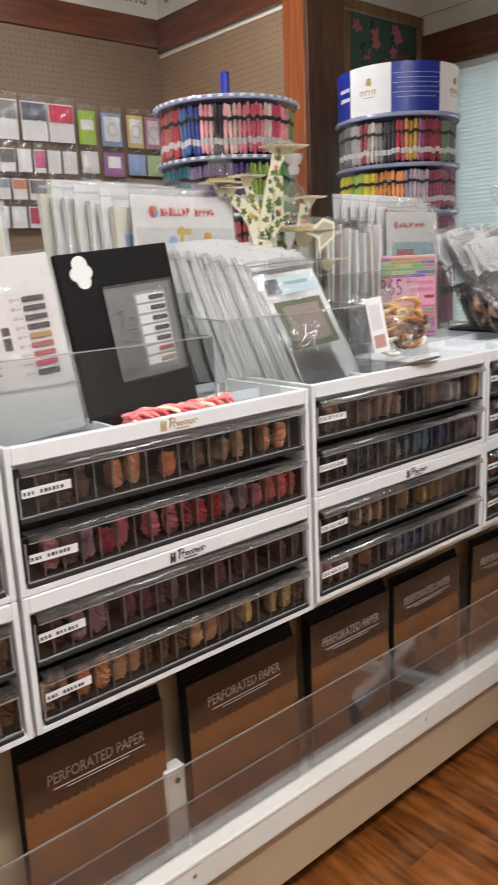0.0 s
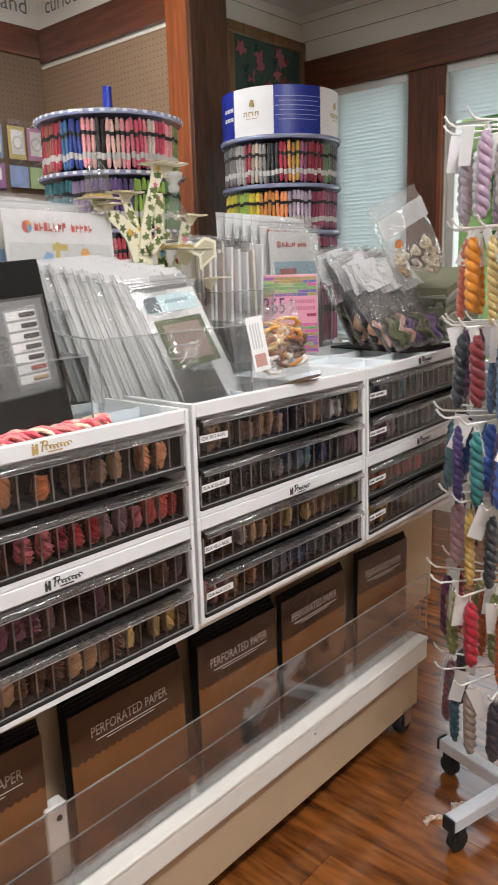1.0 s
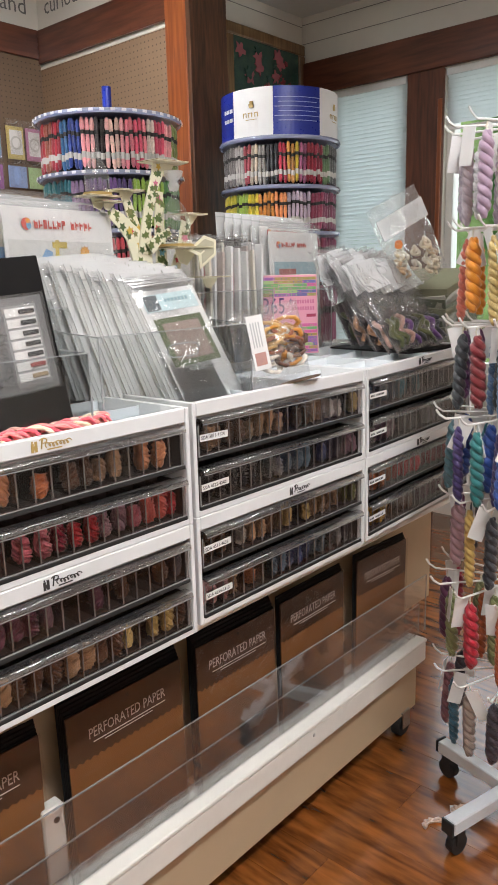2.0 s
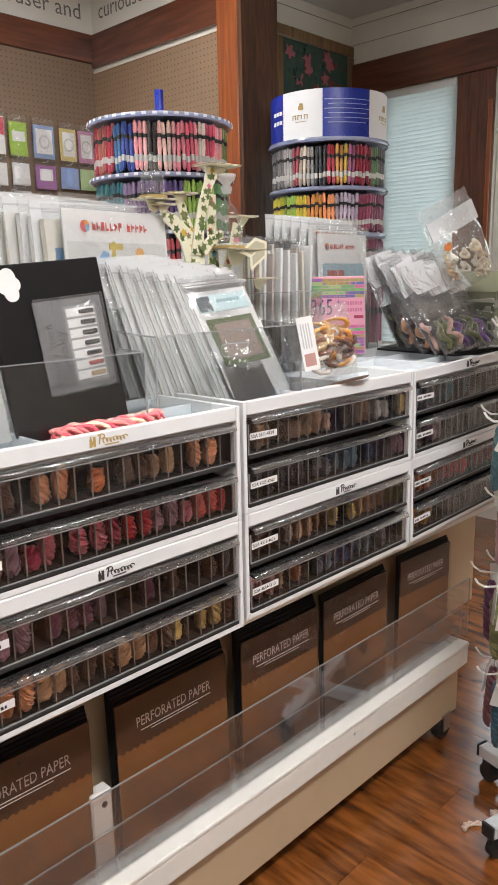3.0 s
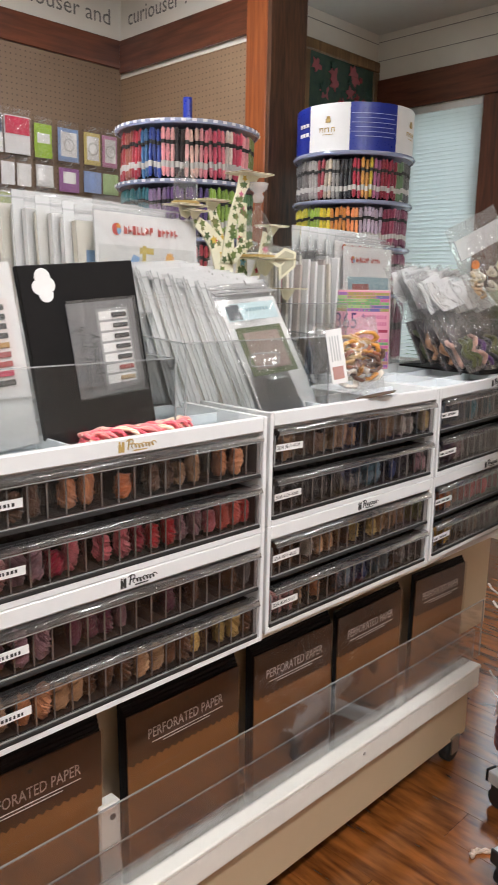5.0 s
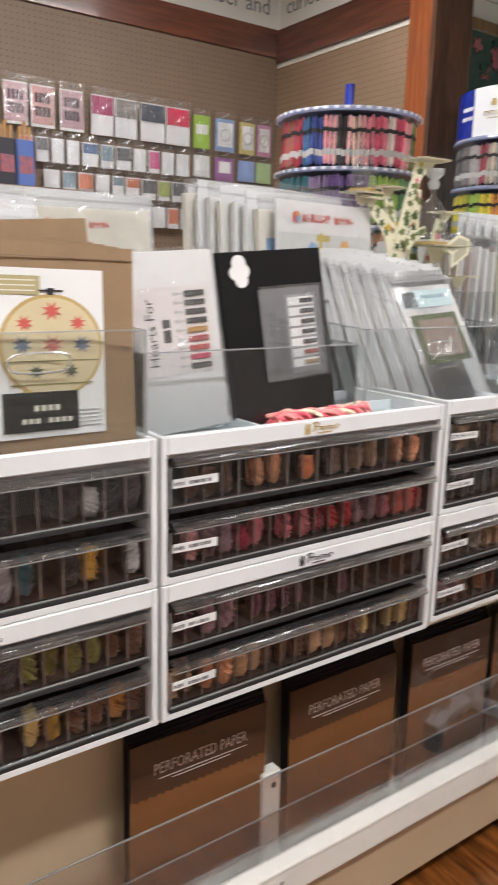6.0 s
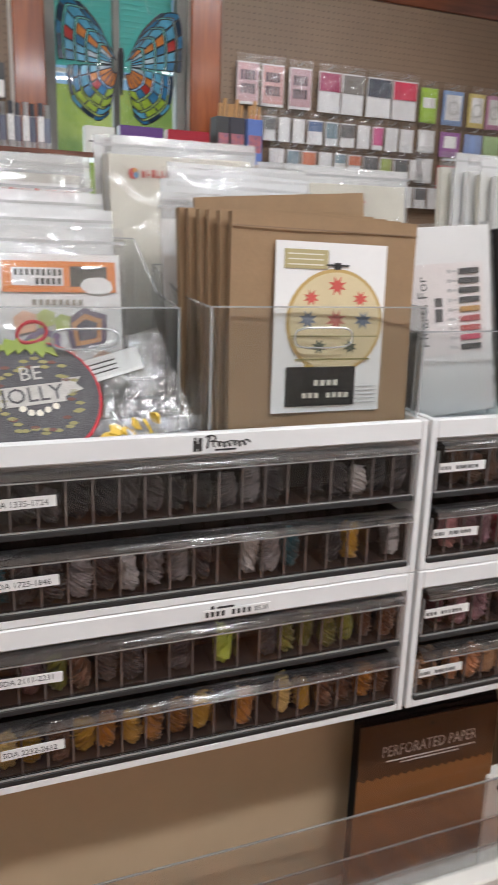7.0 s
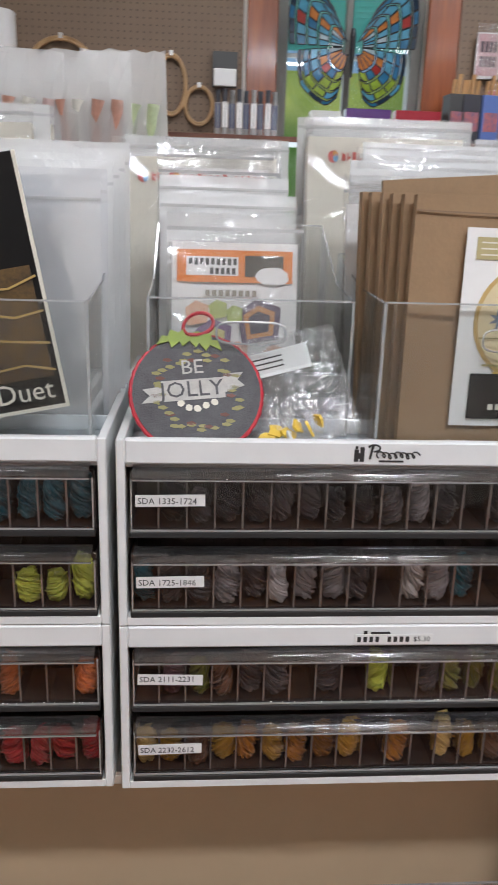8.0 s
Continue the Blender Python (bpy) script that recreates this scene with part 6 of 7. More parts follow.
for k in range(18):
    bm = bmesh.new()
    x0, z0 = rr.uniform(-0.010, 0.048), rr.uniform(0.012, 0.135)
    tube(bm, [(x0 + 0.016 * math.cos(0.8 * i + k), -0.008 + 0.010 * math.sin(1.3 * i), z0 + 0.014 * math.sin(0.8 * i + k) + 0.002 * i) for i in range(12)], 0.005, 5)
    o = part("thread_loop", bm, THREAD, gb, smooth=True)
    o.color = ((0.55, 0.24, 0.03, 1), (0.10, 0.04, 0.02, 1), (0.58, 0.36, 0.12, 1), (0.28, 0.09, 0.04, 1), (0.70, 0.64, 0.56, 1))[k % 5]
part("label_foot", outline(blob(14, 0.04, 0.018, 5, 0.15), 0, 0.002), mat_rgb(0.10, 0.06, 0.03), gb, at=pose(0.03, -0.022, 0.0005))

# ---- thread packs in a dark tray ----
tp = thing("display_tray", pose(1.440, 0.075, 1.190, 0, 0, -8), "dark display tray of bagged thread packs", "tray")
part("tray", boxes([(0, 0.32, 0, 0.28, 0, 0.005), (0, 0.32, 0, 0.004, 0.005, 0.012)], 0.001), BLACKCARD, tp)
rr = random.Random(14)
# White film for the headers; its size and whiteness also stand for bag-top glare.
HEADERFILM = clear("header_and_glare_film", (0.9, 0.9, 0.9), 0.12, body=0.78, body_colour=(0.93, 0.93, 0.93), wrinkle=1.0, wrinkle_scale=24, floor=0.12)
PC = [(0.42, 0.04, 0.10), (0.16, 0.07, 0.24), (0.55, 0.28, 0.14), (0.55, 0.48, 0.32), (0.12, 0.13, 0.05), (0.05, 0.05, 0.06), (0.32, 0.20, 0.20), (0.56, 0.34, 0.28)]
for k in range(18):
    row, col = k // 3, k % 3
    p = thing("thread_pack", pose(1.500 + 0.092 * col + rr.uniform(-0.016, 0.016), 0.105 + 0.030 * row, 1.197 + 0.003 * row, -32 + 2.0 * row, rr.uniform(-20, -4), rr.uniform(-10, 10)), "dark thread pack in a clear bag with a white header and painted glare", "thread pack", "bagged thread packs")
    part("backing", boxes([(-0.046, 0.046, 0, 0.003, 0, 0.125)]), mat_rgb(0.07, 0.055, 0.055), p)
    part("header_card", wavy_sheet(0.122, 0.088, 0.003, k, 0.006), HEADERFILM, p, "white folded header, also painted as the bag-top glare", at=pose(0, -0.024, 0.178))
    part("bag", pillow(0.125, 0.285, 0.03, k, 6, 8), HAZE, p, "clear plastic bag", at=pose(0, -0.006, 0))
    for q in range(3):
        bm = bmesh.new()
        x0 = -0.03 + 0.03 * q + rr.uniform(-0.005, 0.005)
        tube(bm, [(x0 + (0.010 + 0.004 * q) * math.sin(0.9 * i + k), -0.010 + 0.004 * math.cos(1.3 * i), 0.012 + 0.0085 * i) for i in range(11)], [0.006 + 0.003 * math.sin(math.pi * i / 10) for i in range(11)], 6)
        o = part("thread_loop", bm, THREAD, p, smooth=True)
        o.color = (*rr.choice(PC), 1)
# bag of beige skeins standing up
bb = thing("skein_bag", pose(1.668, 0.150, TF + 0.215, -10, -24, -14) @ Matrix.Diagonal((1.30, 1.2, 1.02, 1)), "clear zip bag of beige skeins with a white header", "thread bag")
part("bag", pillow(0.155, 0.25, 0.05, 23), HAZE, bb, "clear zip bag")
part("header_card", boxes([(-0.072, 0.072, -0.012, -0.010, 0.16, 0.215)]), MILKY, bb)
patch("orange_mark", blob(10, 0.012, 0.012, 1, 0.1), -0.045, 0.135, -0.018, mat_rgb(0.65, 0.22, 0.06), bb)
for k in range(14):
    bm = bmesh.new()
    x0, z0 = rr.uniform(-0.05, 0.05), rr.uniform(0.015, 0.10)
    tube(bm, [(x0 + 0.013 * math.cos(0.9 * i + k), 0.012 * math.sin(1.1 * i + k) - 0.004, z0 + 0.010 * math.sin(0.9 * i + k) + 0.0015 * i) for i in range(12)], 0.0045, 5)
    o = part("skein", bm, THREAD, bb, smooth=True)
    o.color = rr.choice([(0.62, 0.53, 0.38, 1), (0.55, 0.46, 0.30, 1), (0.68, 0.62, 0.50, 1), (0.50, 0.36, 0.22, 1)])
bs = thing("fabric_bin", pose(1.700, 0.10, 1.190, 0, 0, -8), "bin of folded olive and grey fabric strips", "fabric bin")
part("bin_wall", boxes([(0, 0.20, 0, 0.004, 0, 0.15), (0, 0.004, 0.004, 0.26, 0, 0.13), (0.196, 0.20, 0.004, 0.26, 0, 0.13)]), ACRYLIC, bs, "clear acrylic wall")
for k in range(9):
    part("fabric_strip", wavy_sheet(0.185, 0.030, 0.22, k, 0.002), [mat_rgb(0.22, 0.22, 0.14), mat_rgb(0.36, 0.35, 0.28), mat_rgb(0.14, 0.15, 0.10), mat_rgb(0.42, 0.40, 0.36)][k % 4], bs, at=pose(0.098, 0.01, 0.026 + 0.017 * k, rr.uniform(-4, 4), rr.uniform(-22, -10), rr.uniform(-5, 5)))

# ---- round floss racks ----
def floss_mesh():
    """One floss skein hanging in the rack: thread body with two paper bands."""
    bm = bmesh.new()
    prof = [(-0.078, 0.003), (-0.070, 0.007), (-0.045, 0.0075), (-0.030, 0.0055), (0.0, 0.0075), (0.030, 0.0055), (0.05, 0.008), (0.072, 0.0065), (0.079, 0.0025)]
    tube(bm, [(0, 0, h) for h, q in prof], [q for h, q in prof], 6)
    n = len(bm.faces)
    for z0, z1 in ((-0.048, -0.028), (0.026, 0.038)):
        tube(bm, [(0, 0, z0), (0, 0, z1)], 0.0079, 6)
    bm.faces.ensure_lookup_table()
    for k in range(n, len(bm.faces)):
        bm.faces[k].material_index = 1 if k < n + 8 else 2
    return to_mesh("floss_skein", bm, [THREAD, GOLDINK, INK], False)


CACHE["floss"] = floss_mesh()
MATS["silver_band"] = material("silver_paper_band", (0.55, 0.53, 0.50), 0.35, vary=0.1)
CACHE["floss"].materials[1] = MATS["silver_band"]


def floss_rack(x, y, r, levels, runs, label, seed):
    """A turning rack: ring trays on a pole with floss hung all round between them."""
    rk = thing("floss_rack", pose(x, y, 0), label, "floss rack", "round floss racks")
    bm = bmesh.new()
    cylinder(bm, 0, 0, 0.03, 0.018, levels[0] - 0.03, 16)
    part("pole", bm, BLUE, rk, "blue pole")
    bm = bmesh.new()
    cylinder(bm, 0, 0, 0, r * 0.9, 0.03, 40)
    part("foot_plate", bm, RUBBER, rk)
    rr = random.Random(seed)
    for li, z in enumerate(levels):
        bm = bmesh.new()
        cylinder(bm, 0, 0, z - 0.010, r, 0.010, 64)
        d = part("ring_tray", bm, DISC, rk, "pale blue plastic ring tray")
        bm = bmesh.new()
        tube(bm, [((r + 0.001) * math.cos(6.2832 * k / 64), (r + 0.001) * math.sin(6.2832 * k / 64), z - 0.004) for k in range(65)], 0.009, 6, False)
        part("tray_rim", bm, clear("rim_plastic", (0.75, 0.77, 0.85), 0.1, body=0.5, body_colour=(0.62, 0.66, 0.80)) if "rim_plastic" not in MATS else MATS["rim_plastic"], d, "clear plastic rim")
        nt = 46
        me = cached("rim_tag", lambda: to_mesh("rim_tag", boxes([(-0.008, 0.008, -0.0006, 0, -0.004, 0.005)]), PAPER))
        for k in range(nt if seed == 3 else 0):
            a = 6.2832 * k / nt
            if math.cos(a - math.atan2(-0.9 - y, -0.4 - x)) > -0.15:
                place("rim_tag", me, d, pose((r + 0.0115) * math.cos(a), (r + 0.0115) * math.sin(a), z - 0.004, 0, 0, math.degrees(a) + 90))
        if li == len(levels) - 1:
            break
        bm = bmesh.new()
        h = z - levels[li + 1] - 0.022
        cylinder(bm, 0, 0, levels[li + 1] + 0.001, r * 0.74, h, 40)
        part("inner_drum", bm, BLACKCARD, rk, "dark inner drum")
        n = int(6.2832 * r * 0.93 / 0.0165)
        run = runs[min(li, len(runs) - 1)]
        toward = math.atan2(-0.9 - y, -0.4 - x)
        for k in range(n):
            a = 6.2832 * k / n
            s = (math.sin(a - toward))
            if math.cos(a - toward) < -0.1:
                continue
            c = run[min(len(run) - 1, int((s * 0.5 + 0.5) * len(run)))]
            g = rr.uniform(0.75, 1.2)
            o = place("floss_skein", CACHE["floss"], rk, pose(r * 0.93 * math.cos(a), r * 0.93 * math.sin(a), (z + levels[li + 1]) / 2 - 0.006 + rr.uniform(-0.006, 0.004), rr.uniform(-3, 3), rr.uniform(-3, 3), rr.uniform(0, 60)) @ Matrix.Diagonal((1.05, 1.05, (z - levels[li + 1] - 0.03) / 0.16, 1)))
            o.color = (min(1, c[0] * g), min(1, c[1] * g), min(1, c[2] * g), 1)
    return rk


PKS, RDS = [(0.72, 0.30, 0.32), (0.78, 0.42, 0.40), (0.65, 0.18, 0.22), (0.62, 0.08, 0.14)], [(0.35, 0.02, 0.03), (0.45, 0.03, 0.05)]
ra = floss_rack(1.545, 1.385, 0.258, [1.959, 1.764, 1.571, 1.38, 1.0], [
    [RDS[0], (0.35, 0.10, 0.06), RDS[1], (0.05, 0.16, 0.36), (0.02, 0.05, 0.28), (0.02, 0.05, 0.28), PKS[0], PKS[1], (0.03, 0.02, 0.02), PKS[1], (0.72, 0.48, 0.40), PKS[0], PKS[2], PKS[3], PKS[2], (0.75, 0.62, 0.55), PKS[3], PKS[0], (0.20, 0.25, 0.05)],
    [(0.04, 0.2, 0.22), (0.03, 0.16, 0.20), (0.3, 0.2, 0.35), (0.16, 0.08, 0.26), (0.16, 0.08, 0.26), (0.10, 0.06, 0.2), (0.25, 0.38, 0.06), (0.30, 0.45, 0.08), (0.10, 0.22, 0.08)],
    [(0.5, 0.06, 0.08), (0.5, 0.06, 0.08), (0.4, 0.2, 0.1)]], "round turning floss rack full of coloured skeins", 3)
bm = bmesh.new()
cylinder(bm, 0, 0, 1.960, 0.017, 0.125, 18)
part("pole_top", bm, BLUE, ra, "royal blue pole top")
LB = [1.938, 1.753, 1.573, 1.385, 1.0]
rb = floss_rack(2.300, 1.190, 0.247, LB, [
    [(0.10, 0.09, 0.09), (0.20, 0.18, 0.17), (0.45, 0.42, 0.40), (0.35, 0.06, 0.08), (0.5, 0.42, 0.32), (0.3, 0.28, 0.26), (0.02, 0.02, 0.025), (0.02, 0.02, 0.025), (0.45, 0.02, 0.05), (0.55, 0.25, 0.05), (0.70, 0.5, 0.04), (0.35, 0.10, 0.20), (0.30, 0.02, 0.04), (0.30, 0.02, 0.05), (0.12, 0.2, 0.1), (0.1, 0.1, 0.1)],
    [(0.70, 0.60, 0.06), (0.35, 0.5, 0.08), (0.72, 0.60, 0.05), (0.75, 0.30, 0.06), (0.75, 0.28, 0.10), (0.55, 0.45, 0.55), (0.5, 0.4, 0.5), (0.3, 0.05, 0.1), (0.2, 0.05, 0.1)]], "round turning floss rack under a blue and white banner", 4)
toward = math.degrees(math.atan2(-0.9 - 1.19, -0.37 - 2.3))
spans = [(-104, -66, BLUE), (-66.2, -48, BLUE), (-47.8, -5, PAPER), (-4.8, 42, BLUE), (42.2, 88, PAPER), (88.2, 130, BLUE), (130.2, 175, PAPER), (175.2, 215, BLUE), (215.2, 255.8, PAPER)]
for a0, a1, m in spans:
    bm = bmesh.new()
    n = 12
    q = [[bm.verts.new((rad * math.cos(radians(toward + a0 + (a1 - a0) * k / n)), rad * math.sin(radians(toward + a0 + (a1 - a0) * k / n)), z)) for k in range(n + 1)] for rad, z in ((0.243, 1.943), (0.243, 2.120), (0.240, 2.120), (0.240, 1.943))]
    for i in range(4):
        for k in range(n):
            bm.faces.new((q[i][k], q[i][k + 1], q[(i + 1) % 4][k + 1], q[(i + 1) % 4][k]))
    part("banner_panel", bm, m, rb, "white curved banner panel" if m is PAPER else "royal blue curved banner panel", smooth=False)


def on_banner(name, bmk, mat, ang, z, label=""):
    o = part(name, bmk, mat, rb, label)
    a = radians(toward + ang)
    o.matrix_basis = pose(0.2445 * math.cos(a), 0.2445 * math.sin(a), z, 0, 0, toward + ang + 90)
    return o


for ang, s in ((-26, 1.0), (66, 1.0)):
    on_banner("maker_emblem", boxes([(-0.010, 0.010, -0.001, 0, 0.010, 0.026), (-0.006, 0.008, -0.001, 0, 0.026, 0.034)], 0.002), GOLDINK, ang, 2.038, "gold emblem")
    for dx, w in ((-0.030, 0.016), (-0.005, 0.019), (0.022, 0.015)):
        on_banner("maker_stroke", boxes([(-w / 2, -w / 2 + 0.003, -0.0012, 0, 0, 0.017), (w / 2 - 0.003, w / 2, -0.0012, 0, 0, 0.017), (-w / 2, w / 2, -0.0012, 0, 0.014, 0.017)]), GOLDINK, ang + math.degrees(dx / 0.2445), 2.013)
    on_banner("maker_line", boxes([(-0.025, 0.025, -0.001, 0, 0, 0.002)]), GOLDINK, ang, 2.003)
for k in range(6):
    for dx in (-18, -9, 0, 9, 18):
        on_banner("banner_line", boxes([(-0.019, 0.019, -0.0008, 0, 0, 0.0024)]), mat_rgb(0.40, 0.45, 0.70), 19 + dx * (0.8 if k % 2 else 1.0), 2.078 - 0.017 * k)
for z, n in ((2.043, 3), (2.008, 3)):
    for k in range(n):
        on_banner("banner_word_bar", boxes([(-0.009, 0.009, -0.0012, 0, 0, 0.014)]), PAPER, -62 + 5.5 * k, z)

# ---- goods on the pegboard ----
def hung_pack(x0, x1, z0, z1, m, lower, label, seed, split=0.48):
    p = thing("hung_packet", pose((x0 + x1) / 2, NY - 0.045, z1 + 0.028), label, "hung packet", "packets on the pegboard")
    w, h = x1 - x0, z1 - z0
    part("card", wavy_sheet(w - 0.008, h - 0.012, 0.004, seed, 0.001), lower, p, at=pose(0, 0, -h))
    part("colour_panel", boxes([(-w / 2 + 0.007, w / 2 - 0.007, -0.0032, -0.002, -h * (1 - split), -0.018)]), m, p)
    part("bag", wavy_sheet(w - 0.002, h + 0.02, 0.001, seed + 5, 0.002), FILM, p, "clear bag", at=pose(0, -0.007, -h))
    bm = bmesh.new()
    tube(bm, [(0, 0.03, 0.004), (0, -0.02, 0.002), (0, -0.03, 0.010)], 0.0022, 5)
    part("peg_hook", bm, STEEL, p)
    return p


HP = [(0.635, 0.745, (0.52, 0.32, 0.33), 1), (0.752, 0.865, (0.55, 0.30, 0.28), 1), (0.885, 1.000, (0.48, 0.30, 0.32), 1), (1.030, 1.148, (0.38, 0.04, 0.12), 0), (1.150, 1.268, (0.20, 0.18, 0.16), 0), (1.280, 1.415, (0.035, 0.05, 0.075), 0), (1.418, 1.555, (0.62, 0.02, 0.08), 0)]
for k, (a, b, c, photo) in enumerate(HP):
    p = hung_pack(a, b, 1.975, 2.158, mat_rgb(*c), PAPER, "fabric packet, coloured above and white below, on a peg" if not photo else "pinkish thread packet with dark sample bars on a peg", k, 0.06 if photo else 0.48)
    if photo:
        for q in range(2):
            part("sample_bars", boxes([(-0.035 + 0.018 * j, -0.022 + 0.018 * j, -0.005, -0.003, -0.085 - 0.055 * q, -0.045 - 0.055 * q) for j in range(4)]), mat_rgb(0.07, 0.05, 0.06), p)
for k, (a, b, c) in enumerate(((1.572, 1.672, (0.36, 0.56, 0.04)), (1.700, 1.822, (0.25, 0.38, 0.62)), (1.850, 1.952, (0.70, 0.58, 0.20)), (1.958, 2.055, (0.55, 0.25, 0.40)))):
    p = hung_pack(a, b, 1.975, 2.142, mat_rgb(*c), mat_rgb(*c), ("lime green", "pale blue", "yellow", "mauve")[k] + " edged craft packet on a peg", 20 + k, 0.05)
    part("white_panel", boxes([(-(b - a) / 2 + 0.016, (b - a) / 2 - 0.016, -0.0045, -0.003, -0.10 if k == 0 else -0.145, -0.055 if k == 0 else -0.03)]), PAPER, p)
    if k:
        patch("ring_print", blob(18, 0.03, 0.033, k, 0.02), 0, -0.09, -0.0046, mat_rgb(0.55, 0.55, 0.52), p)
        patch("ring_centre", blob(18, 0.022, 0.024, k, 0.02), 0, -0.09, -0.0056, PAPER, p)
rr = random.Random(31)
ACC = [(0.10, 0.16, 0.30), (0.35, 0.42, 0.10), (0.45, 0.03, 0.08), (0.12, 0.12, 0.12), (0.60, 0.20, 0.10), (0.22, 0.3, 0.34), (0.62, 0.10, 0.28), (0.35, 0.35, 0.33)]
for row, (zt, h, x0, x1) in enumerate(((1.948, 0.115, 0.70, 1.56), (1.815, 0.105, 0.80, 1.56), (1.69, 0.11, 0.85, 2.05))):
    x = x0
    while x < x1:
        w = rr.uniform(0.062, 0.085)
        p = hung_pack(x, x + w, zt - h, zt, mat_rgb(*rr.choice(ACC)) if rr.random() < 0.42 else PAPER, PAPER, "small white pouch packet on a peg", rr.randrange(999), rr.uniform(0.15, 0.5))
        x += w + 0.006
for k, (a, b, z0, z1, c) in enumerate(((1.575, 1.675, 1.84, 1.955, (0.7, 0.7, 0.68)), (1.70, 1.82, 1.83, 1.955, (0.34, 0.12, 0.36)), (1.845, 1.955, 1.84, 1.955, (0.30, 0.42, 0.70)), (1.96, 2.06, 1.84, 1.955, (0.45, 0.62, 0.30)), (1.575, 1.675, 1.70, 1.825, (0.72, 0.72, 0.7)), (1.70, 1.82, 1.66, 1.80, (0.5, 0.05, 0.07)))):
    p = hung_pack(a, b, z0, z1, mat_rgb(*c), mat_rgb(*c), "flat craft packet on a peg", 50 + k, 0.1)
    if k in (0, 1, 4, 5):
        part("white_panel", boxes([(-0.036, 0.036, -0.0046, -0.003, -0.085, -0.03)]), PAPER, p)
# shelf packs under the window and on the wall beside it
shf = structure("shelf_under_window", boxes([(-1.6, 0.95, NY - 0.22, NY - 0.03, 1.715, 1.735)], 0.002), TRIM, "dark timber shelf below the window", "shelf")
for x0, x1, h, c, lab in ((0.100, 0.280, 0.118, (0.09, 0.03, 0.16), "dark purple boxed kit with a pale picture"), (0.298, 0.480, 0.118, (0.32, 0.015, 0.03), "crimson boxed kit with a pale picture"), (-0.04, 0.08, 0.105, (0.60, 0.60, 0.55), "pale boxed kit with dark panels")):
    b = thing("boxed_kit", pose((x0 + x1) / 2, NY - 0.17, 1.736), lab + " on the shelf", "box", "boxed kits")
    w = x1 - x0
    part("carton", boxes([(-w / 2, w / 2, 0, 0.06, 0, h)], 0.002), mat_rgb(*c, 0.3), b)
    part("picture_panel", boxes([(-w / 2 + 0.025, w / 2 - 0.025, -0.0015, 0, 0.02, h * 0.66)]), PAPER, b)
    part("picture_shape", boxes([(-0.01, 0.04, -0.0028, -0.001, 0.04, h * 0.5), (-0.045, -0.015, -0.0028, -0.001, 0.05, h * 0.42)], 0.001), mat_rgb(0.12, 0.11, 0.11), b)
for x, c in ((0.545, (0.05, 0.05, 0.05)), (0.60, (0.04, 0.04, 0.05)), (0.68, (0.10, 0.16, 0.40))):
    b = thing("tool_box", pose(x, NY - 0.18, 1.736, 0, 0, 8), "dark open box of wooden handled tools", "box", "tool boxes")
    part("carton", boxes([(-0.038, 0.038, 0, 0.07, 0, 0.185)], 0.002), mat_rgb(*c), b)
    part("picture", boxes([(-0.03, 0.03, -0.0015, 0, 0.05, 0.12)]), material("mixed_print", (0.6, 0.15, 0.1), 0.4, second=(0.05, 0.1, 0.2), scale=60) if "mixed_print" not in MATS else MATS["mixed_print"], b)
    for q in range(3):
        bm = bmesh.new()
        tube(bm, [(-0.02 + 0.02 * q, 0.03, 0.10), (-0.01 + 0.022 * q, 0.03, 0.24 + 0.02 * (q % 2))], [0.006, 0.009], 8)
        part("tool_handle", bm, mat_rgb(0.45, 0.25, 0.10), b)
for k in range(9):
    x = -0.18 - 0.028 * k
    b = thing("small_bottle", pose(x, NY - 0.12 - 0.03 * (k % 2), 1.736), "small clear bottle with a dark cap on the shelf", "bottle", "small bottles")
    bm = bmesh.new()
    cylinder(bm, 0, 0, 0, 0.013, 0.125, 10)
    part("bottle", bm, MILKY, b)
    bm = bmesh.new()
    cylinder(bm, 0, 0, 0.1251, 0.010, 0.045, 10)
    part("cap", bm, mat_rgb(0.05, 0.05, 0.06) if k % 3 else STEEL, b)
    part("label", boxes([(-0.010, 0.010, -0.0122, -0.0112, 0.03, 0.12)]), PAPER if k % 2 else mat_rgb(0.1, 0.12, 0.2), b)
HOOPWOOD = wood("pale_hoop_wood", (0.30, 0.17, 0.07), (0.55, 0.36, 0.18), 0.45, 6)
for x, z, rx, rz in ((-0.590, 1.910, 0.060, 0.112), (-0.478, 1.838, 0.056, 0.072), (-1.02, 1.945, 0.13, 0.12)):
    hp = thing("embroidery_hoop", pose(x, NY - 0.035, z + 0.02), "pale wooden embroidery hoop hung on the pegboard", "embroidery hoop", "embroidery hoops")
    for s in (1.0, 0.93):
        bm = bmesh.new()
        tube(bm, [(s * rx * math.cos(6.2832 * k / 40), 0, s * rz * math.sin(6.2832 * k / 40)) for k in range(41)], 0.0065, 6, False)
        part("ring", bm, HOOPWOOD, hp, smooth=True)
    part("screw_clamp", boxes([(-0.008, 0.008, -0.008, 0.008, rz - 0.006, rz + 0.014)], 0.001), STEEL, hp)
sw = thing("white_gadget_pack", pose(-0.376, NY - 0.04, 1.930), "black and white gadget packet on a peg", "hung packet")
part("card", boxes([(-0.05, 0.05, 0, 0.006, 0, 0.13)]), mat_rgb(0.06, 0.06, 0.06), sw)
part("white_box", boxes([(-0.045, 0.045, -0.02, 0, 0.0, 0.065)], 0.003), PAPER, sw)
roll = thing("paper_roll", pose(-1.245, NY - 0.075, 1.95), "plain white paper roll standing against the pegboard", "roll")
bm = bmesh.new()
